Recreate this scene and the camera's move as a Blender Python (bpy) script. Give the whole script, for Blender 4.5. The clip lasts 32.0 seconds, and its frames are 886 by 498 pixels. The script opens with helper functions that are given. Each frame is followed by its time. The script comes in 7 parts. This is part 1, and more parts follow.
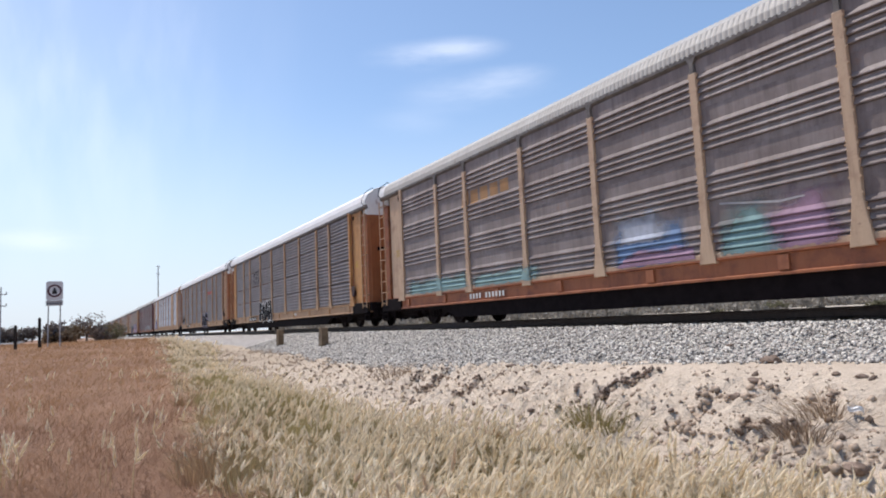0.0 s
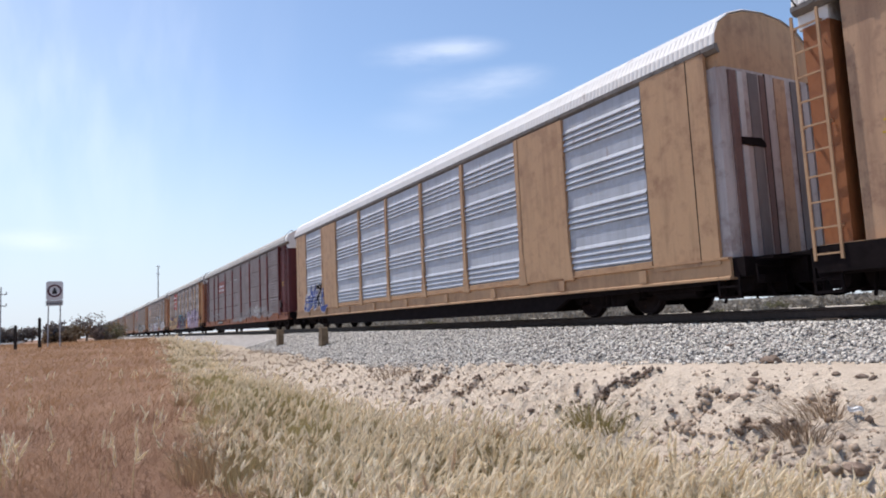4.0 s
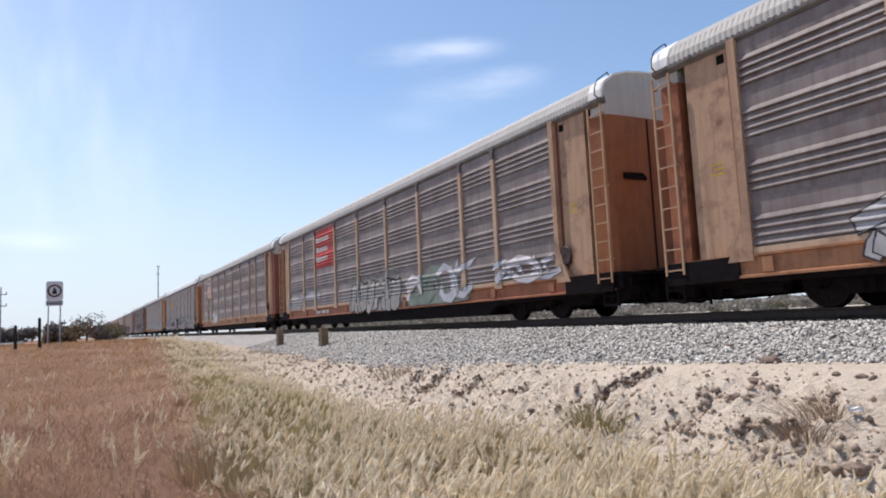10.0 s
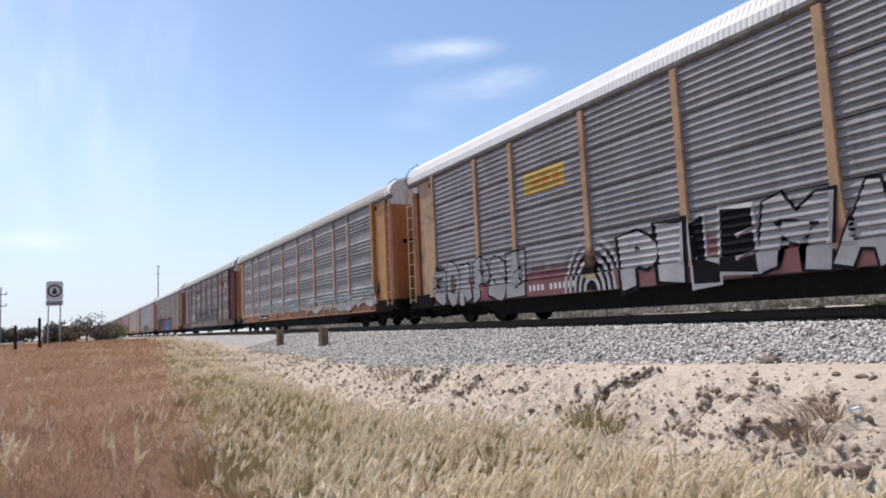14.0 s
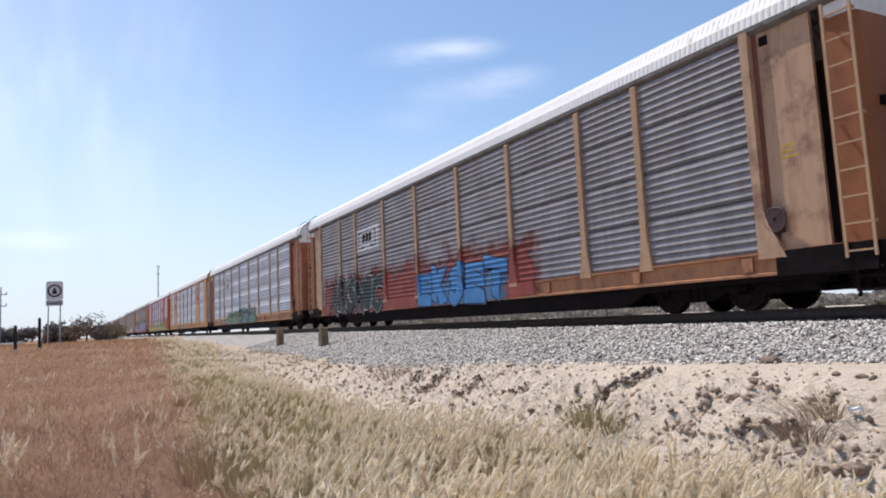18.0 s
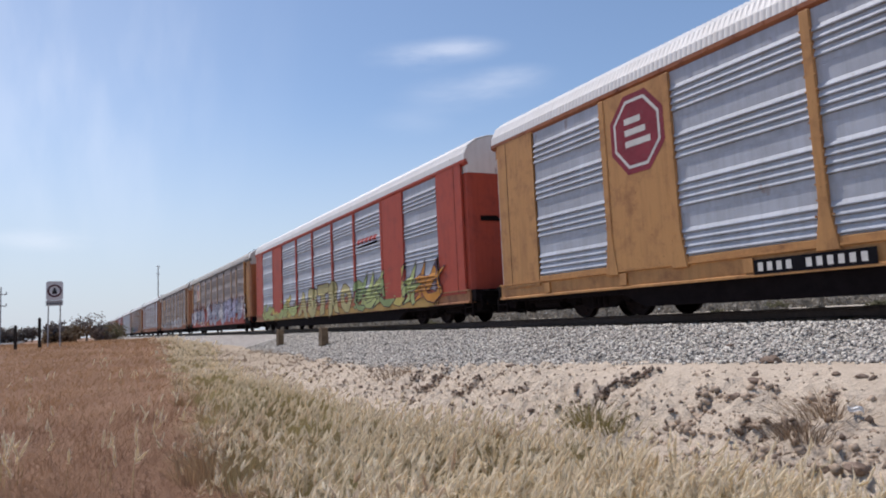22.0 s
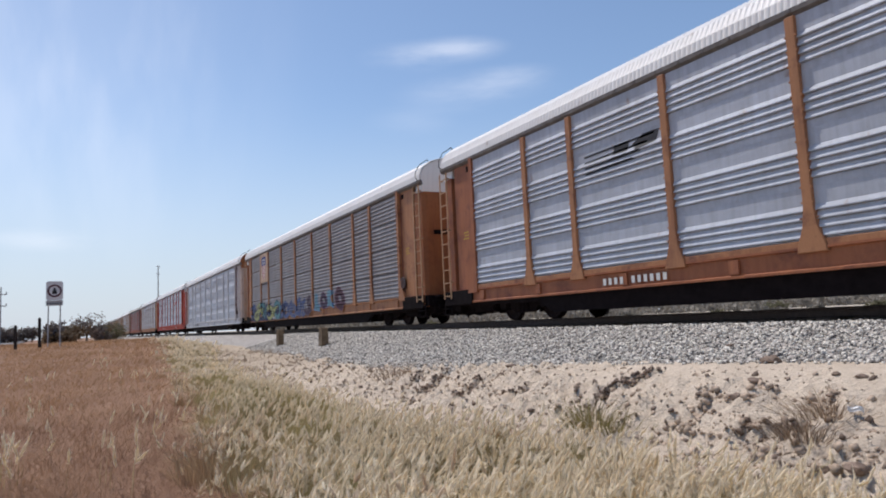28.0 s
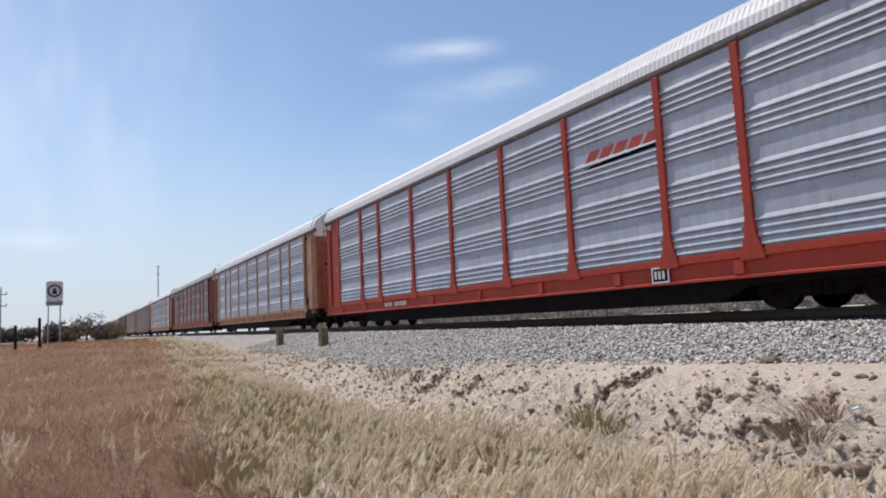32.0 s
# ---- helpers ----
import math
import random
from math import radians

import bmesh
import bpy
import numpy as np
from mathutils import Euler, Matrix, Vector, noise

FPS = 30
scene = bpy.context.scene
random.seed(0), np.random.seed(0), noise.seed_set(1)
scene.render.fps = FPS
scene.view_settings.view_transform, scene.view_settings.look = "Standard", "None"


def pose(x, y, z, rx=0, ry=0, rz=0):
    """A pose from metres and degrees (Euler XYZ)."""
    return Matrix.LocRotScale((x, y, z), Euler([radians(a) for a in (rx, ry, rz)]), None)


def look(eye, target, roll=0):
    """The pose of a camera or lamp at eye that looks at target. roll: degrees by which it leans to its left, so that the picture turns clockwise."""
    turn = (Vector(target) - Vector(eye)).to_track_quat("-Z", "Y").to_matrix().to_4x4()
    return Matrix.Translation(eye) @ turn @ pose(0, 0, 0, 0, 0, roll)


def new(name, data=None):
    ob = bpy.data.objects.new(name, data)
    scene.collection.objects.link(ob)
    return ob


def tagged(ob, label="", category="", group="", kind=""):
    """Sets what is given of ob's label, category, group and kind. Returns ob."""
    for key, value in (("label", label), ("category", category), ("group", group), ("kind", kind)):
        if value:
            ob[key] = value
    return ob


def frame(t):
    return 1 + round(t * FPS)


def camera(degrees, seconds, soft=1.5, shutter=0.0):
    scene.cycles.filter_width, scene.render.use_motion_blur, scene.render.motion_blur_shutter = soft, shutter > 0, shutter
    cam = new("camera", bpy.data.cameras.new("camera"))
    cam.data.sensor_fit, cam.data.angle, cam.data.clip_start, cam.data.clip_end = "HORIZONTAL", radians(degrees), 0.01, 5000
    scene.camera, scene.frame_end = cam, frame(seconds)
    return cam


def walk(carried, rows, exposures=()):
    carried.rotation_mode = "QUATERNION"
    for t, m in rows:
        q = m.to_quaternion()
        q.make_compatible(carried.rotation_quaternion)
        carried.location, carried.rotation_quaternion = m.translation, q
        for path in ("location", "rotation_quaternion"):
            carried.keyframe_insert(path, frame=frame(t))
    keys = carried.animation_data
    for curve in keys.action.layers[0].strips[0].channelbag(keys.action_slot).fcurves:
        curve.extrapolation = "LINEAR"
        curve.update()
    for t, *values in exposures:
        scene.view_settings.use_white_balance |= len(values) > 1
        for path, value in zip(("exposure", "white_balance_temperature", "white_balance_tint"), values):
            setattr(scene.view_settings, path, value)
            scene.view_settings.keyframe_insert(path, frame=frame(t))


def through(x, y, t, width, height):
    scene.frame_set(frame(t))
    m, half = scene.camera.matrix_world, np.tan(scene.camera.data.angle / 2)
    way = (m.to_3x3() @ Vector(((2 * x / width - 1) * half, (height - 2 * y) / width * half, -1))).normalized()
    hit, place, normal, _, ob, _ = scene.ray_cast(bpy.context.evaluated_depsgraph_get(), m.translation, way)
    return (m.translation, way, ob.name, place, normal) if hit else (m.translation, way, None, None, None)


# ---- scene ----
cam = camera(66.55, 32.0, soft=1.9)
EYE = (-0.069, 0.0, 0.056)
VIEW = look(EYE, (-8.797, 4.762, 1.123), -2.61)
walk(cam, [(0.0, VIEW), (32.0, VIEW)], exposures=[(0.0, 0.0, 6500, 15), (13.0, -0.02, 6500, 15), (17.0, 0.02, 6500, 15), (19.0, -0.06, 6500, 15), (20.0, -0.22, 6500, 15), (21.0, -0.32, 6500, 16), (23.0, -0.31, 6500, 16), (25.0, -0.24, 6500, 15), (28.0, -0.28, 6500, 15), (29.0, -0.15, 6500, 15), (30.0, -0.16, 6500, 15), (31.0, -0.36, 6500, 16), (32.0, -0.29, 6500, 15)])

# ---- light ----
SUN_DIR = Vector((-0.42, -0.15, 0.88)).normalized()
world = bpy.data.worlds.new("sky")
scene.world = world
world.use_nodes = True


def build_sky():
    nt = world.node_tree
    N, Lk = nt.nodes, nt.links
    N.clear()
    out = N.new("ShaderNodeOutputWorld")
    bg = N.new("ShaderNodeBackground")
    sky = N.new("ShaderNodeTexSky")
    sky.sky_type = "NISHITA"
    sky.sun_disc = False
    sky.sun_elevation = math.asin(SUN_DIR.z)
    sky.sun_rotation = math.atan2(SUN_DIR.x, SUN_DIR.y)
    sky.air_density, sky.dust_density, sky.ozone_density = 1.0, 0.5, 1.6
    tc = N.new("ShaderNodeTexCoord")
    sep = N.new("ShaderNodeSeparateXYZ")
    Lk.new(tc.outputs["Generated"], sep.inputs[0])

    def blend(fac, a, colour):
        x = N.new("ShaderNodeMix")
        x.data_type = "RGBA"
        Lk.new(fac, x.inputs["Factor"])
        Lk.new(a, x.inputs["A"])
        x.inputs["B"].default_value = (*colour, 1)
        return x.outputs["Result"]

    def times(a, k):
        x = N.new("ShaderNodeMath")
        x.operation = "MULTIPLY"
        Lk.new(a, x.inputs[0])
        if isinstance(k, float):
            x.inputs[1].default_value = k
        else:
            Lk.new(k, x.inputs[1])
        return x.outputs[0]

    def ranged(a, lo, hi, to0=0.0, to1=1.0):
        x = N.new("ShaderNodeMapRange")
        x.interpolation_type = "SMOOTHSTEP"
        for key, v in (("From Min", lo), ("From Max", hi), ("To Min", to0), ("To Max", to1)):
            x.inputs[key].default_value = v
        Lk.new(a, x.inputs["Value"])
        return x.outputs["Result"]
    # clear dry air: a shade less red than the model sky
    dry = N.new("ShaderNodeMix")
    dry.data_type, dry.blend_type = "RGBA", "MULTIPLY"
    dry.inputs["Factor"].default_value = 1.0
    dry.inputs["B"].default_value = (0.945, 1.0, 1.0, 1)
    Lk.new(sky.outputs["Color"], dry.inputs["A"])
    # pale haze towards the horizon
    c = blend(ranged(sep.outputs["Z"], 0.34, -0.02, 0.0, 0.85), dry.outputs["Result"], HAZE)
    # thin cirrus, streaked along the wind, thicker towards the sun
    nz = N.new("ShaderNodeTexNoise")
    mp = N.new("ShaderNodeMapping")
    mp.inputs["Rotation"].default_value = (0.15, 0.1, 0.5)
    mp.inputs["Scale"].default_value = (2.0, 2.0, 9.0)
    nz.inputs["Scale"].default_value = 2.2
    nz.inputs["Detail"].default_value = 7.0
    nz.inputs["Roughness"].default_value = 0.55
    Lk.new(tc.outputs["Generated"], mp.inputs["Vector"])
    Lk.new(mp.outputs["Vector"], nz.inputs["Vector"])
    streak = ranged(nz.outputs["Fac"], 0.30, 0.75)
    wisp = N.new("ShaderNodeTexNoise")
    mw = N.new("ShaderNodeMapping")
    mw.inputs["Rotation"].default_value = (0.5, 0.2, 0.3)
    mw.inputs["Scale"].default_value = (2.0, 6.5, 2.2)
    wisp.inputs["Scale"].default_value = 2.4
    wisp.inputs["Detail"].default_value = 7.0
    Lk.new(tc.outputs["Generated"], mw.inputs["Vector"])
    Lk.new(mw.outputs["Vector"], wisp.inputs["Vector"])
    veil = ranged(wisp.outputs["Fac"], 0.34, 0.70, 0.55, 1.3)
    for (dx, dy, dz), wide, flat, amount in CIRRUS:
        d = N.new("ShaderNodeVectorMath")
        d.operation = "SUBTRACT"
        d.inputs[1].default_value = (dx, dy, dz)
        Lk.new(tc.outputs["Generated"], d.inputs[0])
        m2 = N.new("ShaderNodeVectorMath")
        m2.operation = "MULTIPLY"
        m2.inputs[1].default_value = (1 / wide, 1 / wide, 1 / flat)
        Lk.new(d.outputs["Vector"], m2.inputs[0])
        ln = N.new("ShaderNodeVectorMath")
        ln.operation = "LENGTH"
        Lk.new(m2.outputs["Vector"], ln.inputs[0])
        spot = ranged(ln.outputs["Value"], 1.0, 0.0, 0.0, amount)
        c = blend(times(spot, veil if wide > 0.2 else streak), c, (8.2, 8.6, 9.0))
    Lk.new(c, bg.inputs["Color"])
    bg.inputs["Strength"].default_value = SKY_STRENGTH
    Lk.new(bg.outputs["Background"], out.inputs["Surface"])


SKY_STRENGTH = 0.16
HAZE = (4.4, 5.1, 5.9)
CIRRUS = [((-0.799, 0.465, 0.382), 0.095, 0.022, 0.50),
          ((-0.830, 0.413, 0.375), 0.085, 0.026, 0.34),
          ((-0.767, 0.542, 0.344), 0.085, 0.020, 0.30),
          ((-0.801, 0.501, 0.327), 0.14, 0.036, 0.24),
          ((-0.856, 0.426, 0.291), 0.08, 0.03, 0.1),
          ((-0.927, -0.05, 0.372), 0.40, 0.38, 0.15),
          ((-0.964, -0.006, 0.266), 0.26, 0.26, 0.08),
          ((-0.991, -0.036, 0.126), 0.1, 0.02, 0.4)]
build_sky()
sun = new("sun", bpy.data.lights.new("sun", "SUN"))
sun.data.energy = 4.4
sun.data.angle = radians(0.5)
sun.data.color = (1.0, 0.95, 0.87)
sun.matrix_world = look(SUN_DIR * 100, (0, 0, 0))


# ---- materials ----
def mat_base(name, rough=0.7, metal=0.0):
    m = bpy.data.materials.new(name)
    m.use_nodes = True
    nt = m.node_tree
    b = nt.nodes["Principled BSDF"]
    b.inputs["Roughness"].default_value = rough
    b.inputs["Metallic"].default_value = metal
    b.inputs["Specular IOR Level"].default_value = 0.3
    return m, nt, b


def mixed(nt, fac, a, b):
    """Mix two colours (sockets or tuples) by a socket or number."""
    x = nt.nodes.new("ShaderNodeMix")
    x.data_type = "RGBA"
    for key, v in (("Factor", fac), ("A", a), ("B", b)):
        if isinstance(v, bpy.types.NodeSocket):
            nt.links.new(v, x.inputs[key])
        elif key == "Factor":
            x.inputs[key].default_value = v
        else:
            x.inputs[key].default_value = (*v[:3], 1)
    return x.outputs["Result"]


def coords(nt, scale=(1, 1, 1), shuffle=False):
    tc = nt.nodes.new("ShaderNodeTexCoord")
    mp = nt.nodes.new("ShaderNodeMapping")
    mp.inputs["Scale"].default_value = scale
    nt.links.new(tc.outputs["Object"], mp.inputs["Vector"])
    if shuffle:
        oi = nt.nodes.new("ShaderNodeObjectInfo")
        mu = nt.nodes.new("ShaderNodeMath")
        mu.operation = "MULTIPLY"
        mu.inputs[1].default_value = 57.0
        nt.links.new(oi.outputs["Random"], mu.inputs[0])
        cb = nt.nodes.new("ShaderNodeCombineXYZ")
        for k in range(3):
            nt.links.new(mu.outputs[0], cb.inputs[k])
        nt.links.new(cb.outputs[0], mp.inputs["Location"])
    return mp.outputs["Vector"]


def noise_fac(nt, vec, scale, detail=5.0, rough=0.6, lo=0.4, hi=0.65):
    n = nt.nodes.new("ShaderNodeTexNoise")
    n.inputs["Scale"].default_value = scale
    n.inputs["Detail"].default_value = detail
    n.inputs["Roughness"].default_value = rough
    nt.links.new(vec, n.inputs["Vector"])
    r = nt.nodes.new("ShaderNodeMapRange")
    r.inputs["From Min"].default_value, r.inputs["From Max"].default_value = lo, hi
    nt.links.new(n.outputs["Fac"], r.inputs["Value"])
    return r.outputs["Result"]


def scaled(nt, sock, k):
    m = nt.nodes.new("ShaderNodeMath")
    m.operation = "MULTIPLY"
    m.inputs[1].default_value = k
    nt.links.new(sock, m.inputs[0])
    return m.outputs[0]


def bump(nt, bsdf, height, strength=0.3, dist=0.01):
    b = nt.nodes.new("ShaderNodeBump")
    b.inputs["Strength"].default_value = strength
    b.inputs["Distance"].default_value = dist
    nt.links.new(height, b.inputs["Height"])
    nt.links.new(b.outputs["Normal"], bsdf.inputs["Normal"])


MATS = {}


def panel_mat(name, base, grime, amount=0.5, rough=0.62, metal=0.04):
    """Galvanised side panel: streaked grime, blotches, a little shine."""
    if name in MATS:
        return MATS[name]
    m, nt, b = mat_base(name, rough, metal)
    b.inputs["Specular IOR Level"].default_value = 0.25
    # sheen added to lift the sheets' brightness at grazing angles
    b.inputs["Sheen Weight"].default_value = 0.12
    b.inputs["Sheen Roughness"].default_value = 0.5
    v = coords(nt, (1.0, 1.0, 1.0), True)
    vs = coords(nt, (5.0, 5.0, 0.45), True)
    streak = noise_fac(nt, vs, 1.6, 6, 0.65, 0.42, 0.72)
    blotch = noise_fac(nt, v, 1.1, 4, 0.55, 0.35, 0.7)
    fine = noise_fac(nt, v, 26.0, 4, 0.7, 0.3, 0.75)
    oi = nt.nodes.new("ShaderNodeObjectInfo")
    c = mixed(nt, scaled(nt, blotch, amount), base, grime)
    c = mixed(nt, scaled(nt, streak, amount * 0.8), c, tuple(g * 0.7 for g in grime))
    c = mixed(nt, scaled(nt, fine, 0.16), c, tuple(min(1, x * 1.35) for x in base))
    c = mixed(nt, scaled(nt, oi.outputs["Random"], 0.16), c, tuple(x * 0.62 for x in base))
    fleck = noise_fac(nt, coords(nt, (1.0, 1.0, 0.55), True), 3.4, 3, 0.5, 0.68, 0.76)
    c = mixed(nt, scaled(nt, fleck, 0.55), c, (0.26, 0.15, 0.10))
    nt.links.new(c, b.inputs["Base Color"])
    bump(nt, b, fine, 0.12, 0.004)
    MATS[name] = m
    return m


def paint_mat(name, base, rust=(0.16, 0.06, 0.03), amount=0.45, rough=0.6, fade=None):
    """Old enamel on steel: faded, streaked with rust and soot."""
    if name in MATS:
        return MATS[name]
    m, nt, b = mat_base(name, rough, 0.0)
    v = coords(nt, (1, 1, 1), True)
    vs = coords(nt, (6.0, 6.0, 0.6), True)
    fac = noise_fac(nt, v, 2.2, 7, 0.68, 0.5, 0.72)
    streak = noise_fac(nt, vs, 1.4, 6, 0.65, 0.5, 0.75)
    fine = noise_fac(nt, v, 30, 4, 0.7, 0.35, 0.7)
    c = mixed(nt, scaled(nt, fine, 0.22), base, fade or tuple(min(1, x * 1.3 + 0.03) for x in base))
    c = mixed(nt, scaled(nt, streak, amount * 0.7), c, tuple(x * 0.5 for x in base))
    c = mixed(nt, scaled(nt, fac, amount), c, rust)
    vl = coords(nt, (2.6, 2.6, 0.30), True)
    run = noise_fac(nt, vl, 1.1, 5, 0.6, 0.52, 0.70)
    c = mixed(nt, scaled(nt, run, amount * 0.9), c, tuple(0.45 * x + 0.5 * y for x, y in zip(base, rust)))
    chip = noise_fac(nt, v, 9.0, 8, 0.75, 0.62, 0.68)
    c = mixed(nt, scaled(nt, chip, 0.5), c, tuple(0.6 * x for x in rust))
    nt.links.new(c, b.inputs["Base Color"])
    bump(nt, b, fac, 0.15, 0.004)
    MATS[name] = m
    return m


def plain_mat(name, base, rough=0.7, metal=0.0, vary=0.25, scale=8.0, bumpy=0.0):
    if name in MATS:
        return MATS[name]
    m, nt, b = mat_base(name, rough, metal)
    v = coords(nt, (1, 1, 1), True)
    f = noise_fac(nt, v, scale, 6, 0.65, 0.3, 0.75)
    c = mixed(nt, f, tuple(x * (1 - vary) for x in base), tuple(min(1, x * (1 + vary)) for x in base))
    nt.links.new(c, b.inputs["Base Color"])
    if bumpy:
        bump(nt, b, f, bumpy, 0.02)
    MATS[name] = m
    return m


def spray(name, base):
    """Sprayed paint, thin in places, dusty and streaked by rain."""
    name = "spray_" + name
    if name in MATS:
        return MATS[name]
    m, nt, b = mat_base(name, 0.65)
    v = coords(nt, (1, 1, 1), True)
    cloud = noise_fac(nt, v, 1.6, 5, 0.6, 0.35, 0.7)
    streak = noise_fac(nt, coords(nt, (7.0, 7.0, 0.5), True), 1.3, 6, 0.65, 0.45, 0.75)
    worn = noise_fac(nt, v, 11.0, 7, 0.7, 0.56, 0.68)
    c = mixed(nt, cloud, tuple(0.78 * x for x in base), tuple(min(1.0, 1.12 * x + 0.006) for x in base))
    c = mixed(nt, scaled(nt, streak, 0.4), c, tuple(0.55 * x + 0.02 for x in base))
    c = mixed(nt, scaled(nt, worn, 0.45), c, tuple(0.4 * x + 0.07 for x in base))
    nt.links.new(c, b.inputs["Base Color"])
    MATS[name] = m
    return m


# ---- mesh helpers ----
def finish(bm, name, mat, smooth=False):
    me = bpy.data.meshes.new(name)
    bm.to_mesh(me)
    bm.free()
    if smooth:
        me.polygons.foreach_set("use_smooth", [True] * len(me.polygons))
    if mat:
        me.materials.append(mat)
    return me


def part(name, bm, material, parent, label=""):
    me = bm if isinstance(bm, bpy.types.Mesh) else finish(bm, name, material)
    ob = new(name, me)
    ob.parent = parent
    if label:
        tagged(ob, label)
    return ob


def put(name, me, parent, x=0.0, y=0.0, z=0.0, label=""):
    ob = part(name, me, None, parent, label)
    ob.location = (x, y, z)
    return ob


def box(bm, x0, y0, z0, x1, y1, z1):
    v = [bm.verts.new(p) for p in ((x0, y0, z0), (x1, y0, z0), (x1, y1, z0), (x0, y1, z0),
                                   (x0, y0, z1), (x1, y0, z1), (x1, y1, z1), (x0, y1, z1))]
    for f in ((3, 2, 1, 0), (4, 5, 6, 7), (0, 1, 5, 4), (1, 2, 6, 5), (2, 3, 7, 6), (3, 0, 4, 7)):
        bm.faces.new([v[i] for i in f])
    return v


def prism(bm, poly, axis, a, b):
    """A closed outline (list of 2D points) drawn out along an axis from a to b."""
    def at(p, s):
        return {"x": (s, p[0], p[1]), "y": (p[0], s, p[1]), "z": (p[0], p[1], s)}[axis]
    A = [bm.verts.new(at(p, a)) for p in poly]
    B = [bm.verts.new(at(p, b)) for p in poly]
    n = len(poly)
    fs = [bm.faces.new(A), bm.faces.new(B[::-1])]
    for i in range(n):
        fs.append(bm.faces.new((A[(i + 1) % n], A[i], B[i], B[(i + 1) % n])))
    bmesh.ops.recalc_face_normals(bm, faces=fs)


def tube(bm, p, q, r0, r1=None, n=8):
    """A tapered round bar from p to q."""
    p, q = Vector(p), Vector(q)
    r1 = r0 if r1 is None else r1
    d = (q - p).normalized()
    u = d.orthogonal().normalized()
    w = d.cross(u)
    A, B = [], []
    for i in range(n):
        a = 2 * math.pi * i / n
        o = u * math.cos(a) + w * math.sin(a)
        A.append(bm.verts.new(p + o * r0))
        B.append(bm.verts.new(q + o * r1))
    for i in range(n):
        bm.faces.new((A[i], A[(i + 1) % n], B[(i + 1) % n], B[i]))
    bm.faces.new(A[::-1])
    bm.faces.new(B)


def lathe(bm, prof, axis="y", n=20, at=(0, 0, 0)):
    """Turn a profile of (radius, height) round an axis."""
    rings = []
    for r, h in prof:
        ring = []
        for i in range(n):
            a = 2 * math.pi * i / n
            c, s = r * math.cos(a), r * math.sin(a)
            p = {"y": (c, h, s), "z": (c, s, h), "x": (h, c, s)}[axis]
            ring.append(bm.verts.new((p[0] + at[0], p[1] + at[1], p[2] + at[2])))
        rings.append(ring)
    fs = []
    for A, B in zip(rings, rings[1:]):
        for i in range(n):
            fs.append(bm.faces.new((A[i], A[(i + 1) % n], B[(i + 1) % n], B[i])))
    fs.append(bm.faces.new(rings[0]))
    fs.append(bm.faces.new(rings[-1]))
    bmesh.ops.recalc_face_normals(bm, faces=fs)


def mesh_from(name, verts, faces, mat):
    me = bpy.data.meshes.new(name)
    me.from_pydata(verts, [], faces)
    if mat:
        me.materials.append(mat)
    return me


# ---- ground ----
TRACK_Y = 11.45


def smooth(a, b, t):
    t = min(1.0, max(0.0, (t - a) / (b - a)))
    return t * t * (3 - 2 * t)


# rain-cut channels down the bank
# washed-out cracks: the earth drops on their near side
GULLIES = (((-7.07, 5.75), (-7.12, 6.33)), ((-7.12, 6.33), (-6.87, 7.0)), ((-7.3, 6.3), (-7.1, 6.8)), ((-4.55, 5.70), (-4.20, 6.02)), ((-11.55, 5.6), (-12.1, 6.3)), ((-12.1, 6.3), (-12.85, 7.05)),
           ((-12.6, 5.9), (-13.4, 6.7)), ((-10.4, 5.8), (-10.7, 6.5)), ((-9.1, 5.9), (-9.2, 6.5)))


def bank_top(x):
    """Level of the earth at the ballast's foot."""
    a = smooth(3.5, 16.0, -x)
    return -0.63 - 0.39 * a + 0.24 * smooth(19.0, 42.0, -x)


def floor_level(x):
    return -1.42 + 1.12 * smooth(8.0, 52.0, -x)


